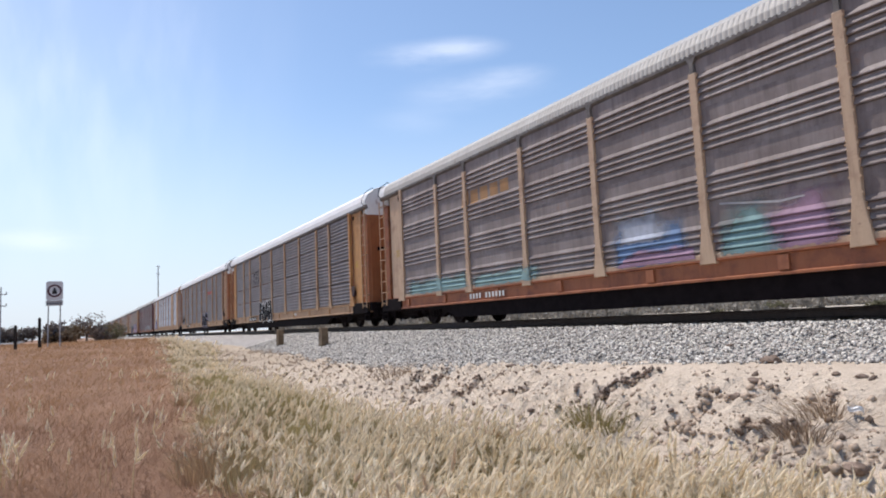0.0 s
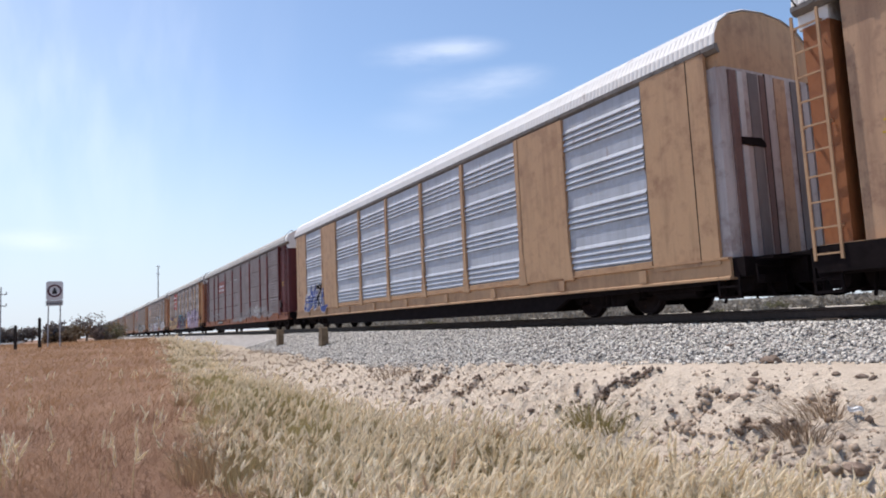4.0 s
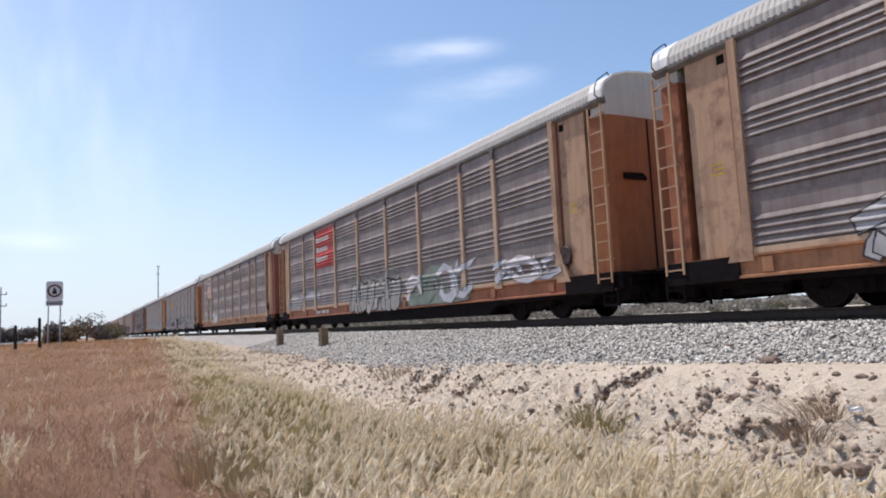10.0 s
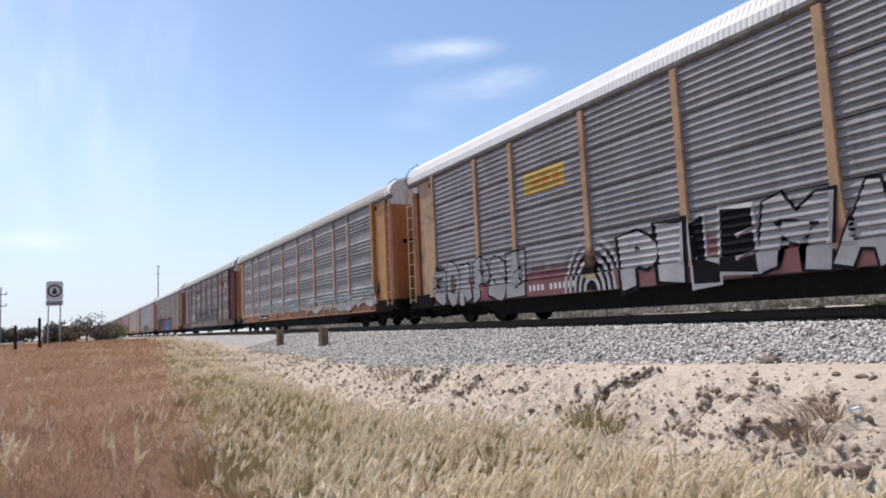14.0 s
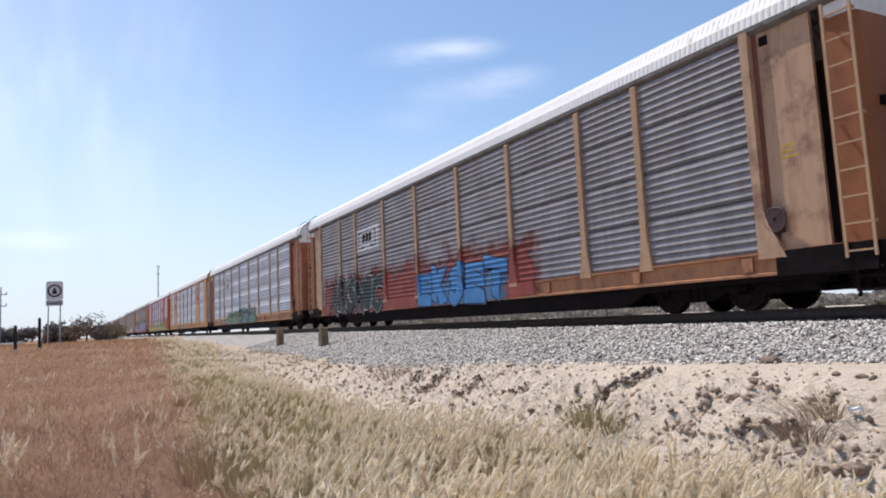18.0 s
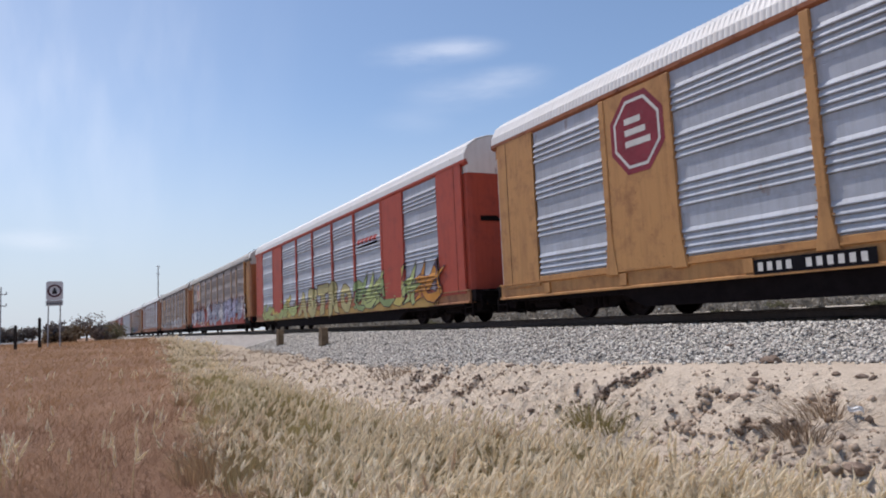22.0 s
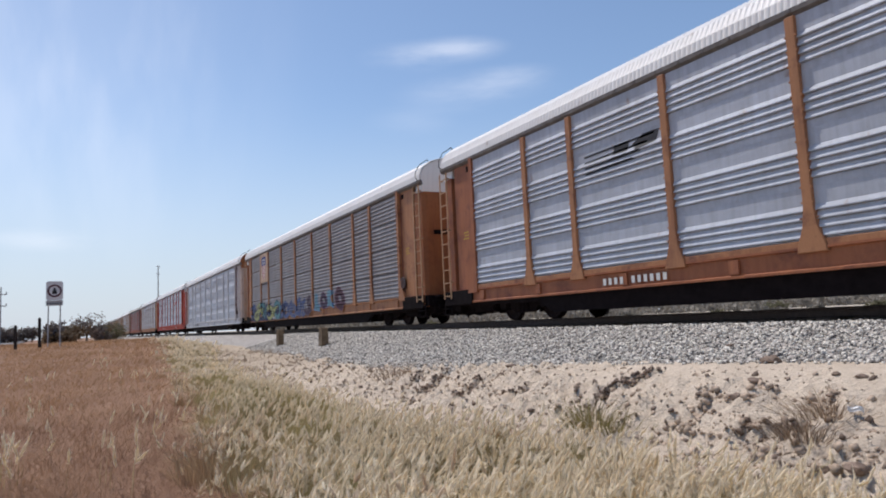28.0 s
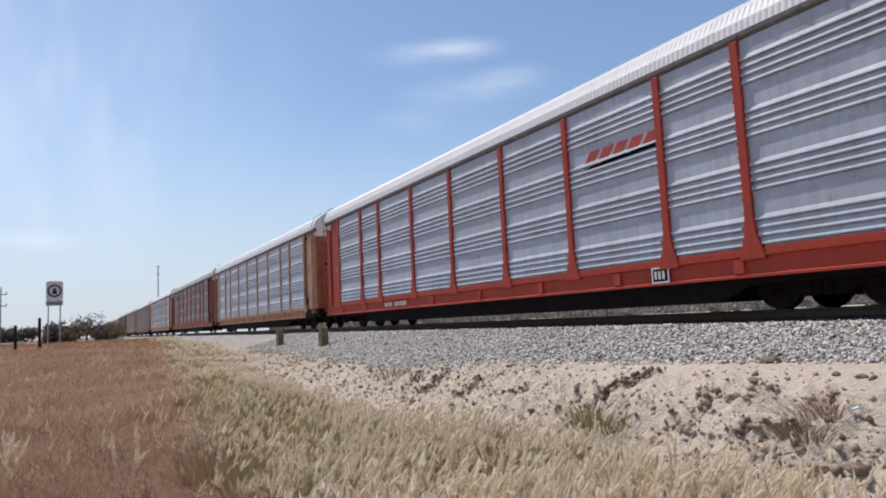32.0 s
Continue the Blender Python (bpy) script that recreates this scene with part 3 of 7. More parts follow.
def column_bits(mat, flush):
    """Corner post with its gusset, stiffener, vent and dark gap strip of the end bay."""
    z0, z1 = P_LO - 0.12, P_HI + 0.08

    def post():
        bm = bmesh.new()
        out = [(-0.86, z0), (-0.35, z0), (-0.62, z0 + 0.55), (-0.70, z0 + 0.85), (-0.70, z1), (-0.86, z1)]
        prism(bm, out, "y", -1.464, -1.32)
        return finish(bm, "corner_post", mat)

    def eye():
        bm = bmesh.new()
        box(bm, -0.55, -1.36, z1 - 0.32, -0.40, -1.34, z1 - 0.16)
        return finish(bm, "vent", BLACK)

    def slot():
        bm = bmesh.new()
        # proud strip, coloured dark for the shaded recess beside the corner post
        box(bm, -0.69, -1.353, z0 + 0.10, -0.60, -1.30, z1 - 0.02)
        return finish(bm, "door_gap", DEEP_RUST)

    def stencil():
        bm = bmesh.new()
        for k in range(3):
            box(bm, -0.36, -1.347, z0 + 1.60 + 0.09 * k, -0.36 + (0.30, 0.22, 0.27)[k], -1.343, z0 + 1.635 + 0.09 * k)
        return finish(bm, "stencil_lines", OCHRE)

    def brake():
        bm = bmesh.new()
        lathe(bm, [(0.16, -1.46), (0.20, -1.465), (0.215, -1.45), (0.20, -1.435), (0.16, -1.44)], "y", 18, (-0.50, 0.0, z0 + 0.62))
        for k in range(4):
            a = math.pi / 4 + math.pi / 2 * k
            tube(bm, (-0.50, -1.445, z0 + 0.62), (-0.50 + 0.18 * math.cos(a), -1.45, z0 + 0.62 + 0.18 * math.sin(a)), 0.016, n=6)
        tube(bm, (-0.50, -1.46, z0 + 0.62), (-0.50, -1.33, z0 + 0.62), 0.035, n=8)
        box(bm, -0.62, -1.41, z0 + 0.40, -0.40, -1.34, z0 + 0.62)
        tube(bm, (-0.50, -1.38, z0 + 0.05), (-0.50, -1.38, z0 + 0.42), 0.02, n=6)
        return finish(bm, "hand_brake", SOOTY)

    def seam():
        bm = bmesh.new()
        box(bm, 0.36, -1.436, z0 + 0.04, 0.375, -1.42, z1 - 0.02)
        return finish(bm, "door_gap", BLACK)
    kinds = (("door_gap", seam),) if flush else (("corner_post", post), ("vent", eye), ("door_gap", slot), ("stencil_lines", stencil), ("hand_brake", brake))
    return [(nm, shared((nm, mat.name, flush), f)) for nm, f in kinds]


def sill_mesh(mat):
    def make():
        bm = bmesh.new()
        pr = [(-1.455, 0.56), (-1.455, 0.60), (-1.40, 0.62), (-1.40, 0.90), (-1.455, 0.92), (-1.455, 0.955), (-1.2, 0.955), (-1.2, 0.56)]
        prism(bm, pr, "x", -BODY + 0.1, BODY - 0.1)
        for x in (-11.2, -8.6, -5.6, -2.9, 0.0, 2.9, 5.6, 8.6, 11.2):
            box(bm, x - 0.10, -1.45, 0.64, x + 0.10, -1.40, 0.88)
        return finish(bm, "side_sill", mat)
    return shared(("sill", mat.name), make)


def base_rail_mesh(mat):
    def make():
        bm = bmesh.new()
        prism(bm, [(-1.432, 0.957), (-1.432, 1.045), (-1.40, 1.065), (-1.38, 0.957)], "x", -COL_IN, COL_IN)
        return finish(bm, "base_rail", mat)
    return shared(("base_rail", mat.name), make)


def under_mesh(mat):
    """Deck, centre sill with deepened middle, cross-bearers."""
    def make():
        bm = bmesh.new()
        box(bm, -13.3, -1.2, 0.80, 13.3, 1.2, 0.95)
        prism(bm, [(-13.6, 0.86), (-13.6, 0.62), (-8.5, 0.50), (-7.8, 0.18), (7.8, 0.18), (8.5, 0.50), (13.6, 0.62), (13.6, 0.86)], "y", -0.42, 0.42)
        prism(bm, [(-13.2, 0.84), (-13.0, 0.50), (-8.7, 0.44), (-8.1, 0.17), (8.1, 0.17), (8.7, 0.44), (13.0, 0.50), (13.2, 0.84)], "y", -1.36, -1.24)
        for x in (-6, -3, 0, 3, 6):
            prism(bm, [(-1.25, 0.8), (-1.25, 0.60), (-0.4, 0.38), (0.4, 0.38), (1.25, 0.60), (1.25, 0.8)], "x", x - 0.06, x + 0.06)
        return finish(bm, "underframe", mat)
    return shared(("under", mat.name), make)


WHEEL_R = 0.42


def truck_meshes(mat, tread):
    def frame_m():
        bm = bmesh.new()
        for y in (-1.0, 1.0):
            prism(bm, [(-1.15, 0.40), (-1.15, 0.58), (-0.55, 0.68), (0.55, 0.68), (1.15, 0.58), (1.15, 0.40), (0.75, 0.38), (0.35, 0.20), (-0.35, 0.20), (-0.75, 0.38)],
                  "y", y - 0.07, y + 0.07)
            for x in (-0.18, 0.0, 0.18):
                tube(bm, (x, y * 1.06, 0.22), (x, y * 1.06, 0.52), 0.07, n=8)
            for x in (-0.89, 0.89):
                tube(bm, (x, y * 1.13, WHEEL_R), (x, y * 0.9, WHEEL_R), 0.13, n=10)
        box(bm, -0.2, -1.05, 0.42, 0.2, 1.05, 0.60)
        for x in (-0.42, 0.42):
            box(bm, x - 0.06, -0.95, 0.28, x + 0.06, 0.95, 0.42)
            for y in (-0.74, 0.74):
                box(bm, x - 0.10, y - 0.08, 0.20, x + 0.04, y + 0.08, 0.58)
        for y in (-1.0, 1.0):
            for x in (-0.89, 0.89):
                prism(bm, [(x - 0.24, 0.36), (x + 0.24, 0.36), (x + 0.20, 0.60), (x - 0.20, 0.60)], "y", y - 0.10, y + 0.10)
        box(bm, -0.5, -1.18, 0.62, 0.5, -1.02, 0.82)
        box(bm, -0.5, 1.02, 0.62, 0.5, 1.18, 0.82)
        return finish(bm, "bogie_frame", mat)

    def wheels():
        bm = bmesh.new()
        for s in (-1, 1):
            prof = [(0.05, 0.70), (0.20, 0.705), (0.36, 0.69), (0.40, 0.67), (WHEEL_R + 0.025, 0.675), (WHEEL_R + 0.02, 0.705), (WHEEL_R, 0.72), (WHEEL_R - 0.005, 0.80), (0.37, 0.805), (0.33, 0.775), (0.18, 0.76), (0.12, 0.79), (0.05, 0.79)]
            lathe(bm, [(r, s * h) for r, h in prof], "y", 24)
            for k in range(4):
                a = math.pi / 2 * k
                c, d = 0.27 * math.cos(a), 0.27 * math.sin(a)
                box(bm, c - 0.03, s * 0.78 - 0.01, d - 0.03, c + 0.03, s * 0.78 + 0.01, d + 0.03)
        tube(bm, (0, -1.05, 0), (0, 1.05, 0), 0.075, n=10)
        return finish(bm, "wheelset", tread)
    return shared("truck", frame_m), shared("wheels", wheels)


def coupler_mesh(mat):
    def make():
        bm = bmesh.new()
        box(bm, 12.9, -0.09, 0.72, 13.9, 0.09, 0.92)
        prism(bm, [(13.85, -0.16), (14.2, -0.14), (14.26, 0.02), (14.18, 0.05), (14.16, 0.16), (13.85, 0.16)], "z", 0.66, 0.98)
        tube(bm, (13.5, -0.45, 0.55), (14.15, -0.2, 0.42), 0.025, n=6)
        tube(bm, (13.3, -1.2, 0.60), (13.6, -0.1, 0.56), 0.02, n=6)
        box(bm, 13.2, -0.24, 0.52, 13.78, 0.24, 1.0)
        return finish(bm, "coupler", mat)
    return shared("coupler", make)


def end_gear(mat):
    """End sill, air hoses, cut lever and corner steps of one end."""
    def sill():
        bm = bmesh.new()
        box(bm, 13.15, -1.34, 0.60, 13.50, 1.34, 0.94)
        box(bm, 13.58, -1.15, 0.88, 13.92, 1.15, 0.93)
        box(bm, 13.4, -0.36, 0.46, 14.0, 0.36, 0.90)
        box(bm, 13.45, -1.0, 0.48, 13.62, 1.0, 0.62)
        for y in (-0.9, 0.9):
            prism(bm, [(13.0, 0.62), (13.5, 0.62), (13.4, 0.36), (13.1, 0.30)], "y", y - 0.18, y + 0.18)
        return finish(bm, "end_sill", mat)

    def hose():
        bm = bmesh.new()
        pts = [(13.6, -0.34, 0.60), (13.74, -0.33, 0.42), (13.9, -0.28, 0.27), (14.06, -0.2, 0.22), (14.22, -0.12, 0.26)]
        for p, q in zip(pts, pts[1:]):
            tube(bm, p, q, 0.032, n=6)
        return finish(bm, "air_hose", mat)

    def rigging():
        bm = bmesh.new()
        box(bm, 11.0, -1.15, 0.42, 12.4, -0.85, 0.66)
        tube(bm, (11.2, -0.98, 0.40), (12.2, -0.98, 0.40), 0.13, n=10)
        tube(bm, (12.3, -0.9, 0.34), (13.3, -0.5, 0.40), 0.022, n=6)
        prism(bm, [(12.5, 0.62), (13.0, 0.62), (12.9, 0.30), (12.62, 0.30)], "y", -0.9, -0.6)
        prism(bm, [(11.0, 0.62), (13.2, 0.62), (12.9, 0.34), (11.2, 0.30)], "y", 0.6, 0.75)
        return finish(bm, "brake_rigging", mat)

    def rods():
        bm = bmesh.new()
        rng = random.Random(4)
        box(bm, 12.7, -0.55, 0.30, 13.7, -0.35, 0.62)
        box(bm, 12.6, 0.35, 0.28, 13.8, 0.6, 0.62)
        for i in range(9):
            x, y = rng.uniform(12.5, 13.7), rng.uniform(-1.1, 1.1)
            tube(bm, (x, y, 0.62), (x + rng.uniform(-0.25, 0.35), y + rng.uniform(-0.2, 0.2), rng.uniform(0.14, 0.34)), rng.uniform(0.018, 0.045), n=6)
        for y in (-0.8, 0.1, 0.85):
            tube(bm, (11.4, y, 0.34), (13.6, y * 0.8, 0.26), 0.028, n=6)
        return finish(bm, "brake_linkage", mat)

    def step():
        bm = bmesh.new()
        for x in (13.0, 13.42):
            box(bm, x - 0.02, -1.43, 0.24, x + 0.02, -1.39, 0.62)
        box(bm, 12.98, -1.44, 0.22, 13.44, -1.36, 0.26)
        box(bm, 12.98, -1.44, 0.42, 13.44, -1.39, 0.45)
        return finish(bm, "corner_step", mat)

    def plate():
        bm = bmesh.new()
        box(bm, 11.75, -1.462, 0.53, 13.34, -1.41, 0.945)
        box(bm, 11.75, -1.47, 0.53, 13.34, -1.42, 0.57)
        return finish(bm, "end_plate", BLACK)

    def lever():
        bm = bmesh.new()
        tube(bm, (13.66, -1.25, 0.78), (13.68, -0.2, 0.72), 0.016, n=6)
        tube(bm, (13.66, -1.25, 0.78), (13.70, -1.28, 0.50), 0.016, n=6)
        return finish(bm, "cut_lever", mat)
    return [(nm, shared(("gear", nm), f)) for nm, f in (("end_sill", sill), ("air_hose", hose), ("corner_step", step), ("cut_lever", lever), ("brake_rigging", rigging), ("brake_linkage", rods), ("end_plate", plate))]


def far_side_mesh(style, mat):
    def make():
        bm = bmesh.new()
        box(bm, -BODY, 1.33, P_LO - 0.4, BODY, 1.40, 4.82)
        for x in POSTS:
            box(bm, x - 0.07, 1.40, P_LO, x + 0.07, 1.45, 4.75)
        return finish(bm, "far_side", mat)
    return shared(("far", mat.name), make)


def eave_mesh(mat):
    def make():
        bm = bmesh.new()
        prism(bm, [(-1.44, 4.72), (-1.44, 4.80), (-1.36, 4.83), (-1.30, 4.66), (-1.36, 4.66)], "x", -BODY, BODY)
        for i in range(46):
            x = -13.0 + i * 26.0 / 45
            box(bm, x - 0.04, -1.455, 4.73, x + 0.04, -1.43, 4.78)
        return finish(bm, "eave_rail", mat)
    return shared(("eave", mat.name), make)


SOOTY = paint_mat("sooty_mauve_paint", (0.062, 0.032, 0.03), (0.03, 0.016, 0.016), 0.7)
OCHRE = plain_mat("ochre_stencil", (0.50, 0.33, 0.05), 0.7, 0.0, 0.25, 9)
DEEP_RUST = paint_mat("deep_rust_paint", (0.22, 0.075, 0.05), (0.08, 0.03, 0.028), 0.7)
BLACK = plain_mat("soot_black", (0.012, 0.0085, 0.009), 0.9, 0.0, 0.4, 5)
WHEEL = plain_mat("wheel_steel", (0.026, 0.018, 0.018), 0.7, 0.3, 0.3, 9)
EAVE = plain_mat("eave_grey", (0.16, 0.145, 0.135), 0.7, 0.1, 0.35, 4)
TRAIN = []
for m in (BLACK, WHEEL):
    m.node_tree.nodes["Principled BSDF"].inputs["Specular IOR Level"].default_value = 0.08


def seam_mesh():
    bm = bmesh.new()
    box(bm, BODY - 0.02, -0.16, 0.9, BODY + 0.012, -0.12, 4.4)
    return finish(bm, "door_seam", BLACK)


def latch_mesh():
    bm = bmesh.new()
    prism(bm, [(-0.95, 2.98), (-0.30, 2.98), (-0.30, 3.05), (-0.42, 3.14), (-0.95, 3.12)], "x", BODY - 0.05, BODY + 0.04)
    return finish(bm, "door_latch", BLACK)


def auto_rack(n, spec, label):
    """One car of the train; its rear half trails behind its front gap."""
    style = spec.get("style", "grouped")
    pm, post, sill = spec["panel"], spec["post"], spec["sill"]
    col, door, roof = spec.get("column", post), spec.get("door", post), spec["roof"]
    car = tagged(new("auto_rack_car"), label, "railcar", "cars of the freight train")
    cuts = [COL_IN] + list(POSTS) + [-COL_IN]
    hp = (P_HI - P_LO) / 4
    flat = spec.get("flat", ())
    for i in range(len(cuts) - 1):
        a, b = cuts[i], cuts[i + 1]
        if i in flat:
            continue
        me = panel_mesh(style, a - b - 0.02, pm)
        for k in range(4):
            put("side_panel", me, car, (a + b) / 2, -SIDE, P_LO + k * hp)
    for i in flat:
        a, b = cuts[i], cuts[i + 1]
        bm = bmesh.new()
        box(bm, b + 0.01, -1.452, P_LO, a - 0.01, -1.34, P_HI)
        part("solid_panel", bm, post, car, "plain painted sheet panel")
    low = roof is GREY_ROOF
    pmesh = post_mesh(post, spec.get("wide", 0.165), spec.get("flare", 0.30), low)
    for x in POSTS:
        sp = put("side_post", pmesh, car, x)
        if low:
            put("post_bracket", bracket_mesh(EAVE), sp)
    put("roof", roof_mesh(roof, 226 if n < 15 else 60, low), car)
    put("eave_rail", eave_mesh(spec.get("eave", EAVE)), car)
    put("side_sill", sill_mesh(sill), car)
    if style == "grouped":
        put("base_rail", base_rail_mesh(post), car)
    put("underframe", under_mesh(BLACK), car)
    put("far_side", far_side_mesh(style, pm), car)
    flush = not spec.get("rungs", True)
    cm, lm_ = column_mesh(col, flush), ladder_mesh(spec.get("ladder", col))
    ends = [(put("end_column", cm, car, COL_IN + 0.84), False),
            (put("end_column", shared(("column_mirror", col.name, flush), lambda: mirrored(cm)), car, -COL_IN - 0.84), True)]
    for ob, back in ends:
        for nm, me in column_bits(col, flush):
            if back and nm == "hand_brake":
                continue
            put(nm, shared((nm, "mirror", col.name, flush), lambda: mirrored(me)) if back else me, ob)
    if spec.get("rungs", True):
        put("ladder", lm_, car, BODY - 0.23, -1.46)
        put("ladder", lm_, car, -BODY + 0.23, -1.46)
    for s in (1, -1):
        a = put("end_door", end_mesh(door, 0.85, 4.42, BODY), car)
        b = put("end_gable", end_mesh(spec.get("gable", roof), 4.42, 5.5, BODY - 0.02, low), car)
        c = put("coupler", coupler_mesh(BLACK), car)
        if low:
            hd = put("roof_hood", hood_mesh(WHITE_ROOF, True), car)
            if s < 0:
                flipped(hd)
        if flush and door is STREAKED:
            # upright door leaves of mixed old paint
            for y0, y1, mat in ((-1.14, -0.95, BROWN), (-0.92, -0.78, WHITE_STEEL), (-0.62, -0.36, DUSK), (-0.30, -0.16, BROWN), (0.12, 0.44, STAINED), (0.62, 0.95, DUSK)):
                leaf = bmesh.new()
                box(leaf, BODY - 0.12, y0, 0.93, BODY + 0.018, y1, 4.36)
                part("door_leaf", leaf, mat, a)
        if spec.get("rungs", True):
            grab = put("grab_iron", grab_mesh(BLACK, low), car)
            if s < 0:
                grab.data = shared(("grab_mirror", low), lambda: mirrored(grab_mesh(BLACK, low)))
        d = put("door_seam", shared("seam", seam_mesh), a)
        e = put("door_latch", shared("latch", latch_mesh), a)
        gear = [put(nm, me, car) for nm, me in end_gear(BLACK) if nm != "end_plate" or spec.get("plate")]
        if s < 0:
            gear[2].data = shared("step_mirror", lambda: mirrored(gear[2].data))
            flipped(a), flipped(b), flipped(c), flipped(gear[0]), flipped(gear[1]), flipped(gear[3])
            gear[4].data = shared("rigging_mirror", lambda: mirrored(gear[4].data))
            gear[5].data = shared("rods_mirror", lambda: mirrored(gear[5].data))
            if len(gear) > 6:
                gear[6].data = shared("plate_mirror", lambda: mirrored(gear[6].data))
    fm, wm = truck_meshes(BLACK, WHEEL)
    wheels = []
    for x in (9.75, -9.75):
        tr = put("bogie", fm, car, x)
        for dx in (-0.89, 0.89):
            w = put("wheelset", wm, tr, dx, 0, WHEEL_R)
            wheels.append(w)
    TRAIN.append((n, car, wheels))
    return car


def mirrored(me):
    out = me.copy()
    for v in out.vertices:
        v.co.x = -v.co.x
    out.flip_normals()
    return out




# ---- painted letters, plates and marks on the cars ----
GLYPHS = {}


def glyph(ch, fat):
    """Flat outline of one letter as points and faces, one unit wide and high."""
    if (ch, fat) not in GLYPHS:
        cu = bpy.data.curves.new("glyph", "FONT")
        cu.body, cu.offset, cu.resolution_u = ch, fat, 3
        ob = bpy.data.objects.new("glyph", cu)
        scene.collection.objects.link(ob)
        me = bpy.data.meshes.new_from_object(ob.evaluated_get(bpy.context.evaluated_depsgraph_get()))
        pts = [(v.co.x, v.co.y) for v in me.vertices]
        faces = [tuple(p.vertices) for p in me.polygons]
        bpy.data.objects.remove(ob)
        bpy.data.curves.remove(cu)
        bpy.data.meshes.remove(me)
        GLYPHS[ch, fat] = (pts, faces)
    return GLYPHS[ch, fat]


for ch in "ABCDEHIKLMNOPRSTVaeins":
    for fat in (0.075, 0.125):
        glyph(ch, fat)
for ch in "seain":
    for fat in (0.045, 0.075):
        glyph(ch, fat)
for ch in "LlNOnsCORPEMVIDTARSKa":
    for fat in (0.085, 0.115):
        glyph(ch, fat)


def skin(x, z, style, lift, posts=True):
    """The y of the car's outer face at (x, z), lifted off it."""
    if z < P_LO + 0.002:
        return -1.457 - lift
    if abs(x) > COL_IN - 0.03:
        return -1.470 - lift
    if posts:
        half = 0.10 if z > 1.66 else 0.10 + 0.115 * (1.66 - z) / 0.70
        for p in POSTS:
            if abs(x - p) <= half:
                return -1.470 - lift
    if style == "grouped" and z < 1.066:
        return -1.434 - lift
    return -SIDE - depth_at(style, z) - lift


def laid_on(bm, style, lift, posts=True):
    """Drape a flat outline in x and z over ribs, posts and sill."""
    xs = [v.co.x for v in bm.verts]
    zs = [v.co.z for v in bm.verts]
    if not xs:
        return bm
    h = (P_HI - P_LO) / 4
    cuts = []
    for k in range(4):
        cuts += [P_LO + k * h + z for z, _ in rib_profile(style)]
    cuts += [P_LO, P_LO + 0.004, 1.066, 1.07]
    for z in cuts:
        if min(zs) < z < max(zs):
            bmesh.ops.bisect_plane(bm, geom=bm.verts[:] + bm.edges[:] + bm.faces[:], plane_co=(0, 0, z), plane_no=(0, 0, 1))
    if posts:
        for p in POSTS:
            for d in (-0.225, -0.205, -0.14, -0.115, -0.099, 0.099, 0.115, 0.14, 0.205, 0.225):
                if min(xs) < p + d < max(xs):
                    bmesh.ops.bisect_plane(bm, geom=bm.verts[:] + bm.edges[:] + bm.faces[:], plane_co=(p + d, 0, 0), plane_no=(1, 0, 0))
    for v in bm.verts:
        v.co.y = skin(v.co.x, v.co.z, style, lift, posts)
    return bm


def facing_out(bm):
    for f in bm.faces:
        f.normal_update()
        if f.normal.y > 0:
            f.normal_flip()


def word(car, style, text, x0, x1, z0, z1, fill, line, seed=1, slant=0.0, swell=0.14, fats=(0.075, 0.125), back=None):
    """A sprayed word: fat letters of uneven size, each with its outline."""
    rng = random.Random(seed)
    x0, x1 = max(x0, -11.65), min(x1, 11.65)
    wid = [(0.6 if c in "Ii" else 1.25 if c in "MW" else 1.0) * rng.uniform(0.9, 1.12) for c in text]
    tot = sum(wid)
    x = x0
    for i, c in enumerate(text):
        w = (x1 - x0) * wid[i] / tot
        core, _ = glyph(c, fats[0])
        a0, a1 = min(p[0] for p in core), max(p[0] for p in core)
        b0, b1 = min(p[1] for p in core), max(p[1] for p in core)
        dz0, dz1 = rng.uniform(-swell, swell) * 0.5, rng.uniform(-swell, swell)
        taper, turn = rng.uniform(-0.2, 0.2), rng.uniform(-0.13, 0.13)
        letter = None
        layers = [(fats[0], fill, 0.0135), (fats[1], line, 0.0108)] + ([(fats[1] + 0.045, back, 0.0092)] if back else [])
        for fat, mat, lift in layers:
            pts, faces = glyph(c, fat)
            bm = bmesh.new()
            vs = []
            for px, py in pts:
                u, v = (px - a0) / (a1 - a0), (py - b0) / (b1 - b0)
                u, v = min(1.16, max(-0.16, u)), min(1.10, max(-0.10, v))
                zz = z0 + dz0 + (z1 - z0 + dz1 - dz0) * v + 0.09 * math.sin(5.0 * u + 1.7 * i) + turn * (u - 0.5)
                xx = x + w * (0.5 + (u - 0.5) * 0.96 * (1.0 + taper * (v - 0.5))) + slant * (v - 0.5)
                vs.append(bm.verts.new((xx, 0, zz)))
            for f in faces:
                try:
                    bm.faces.new([vs[k] for k in f])
                except ValueError:
                    pass
            laid_on(bm, style, lift + 0.0004 * (i % 2))
            facing_out(bm)
            if letter is None:
                letter = part("graffiti_letter", bm, mat, car)
            else:
                part("outline", bm, mat, letter)
        x += w


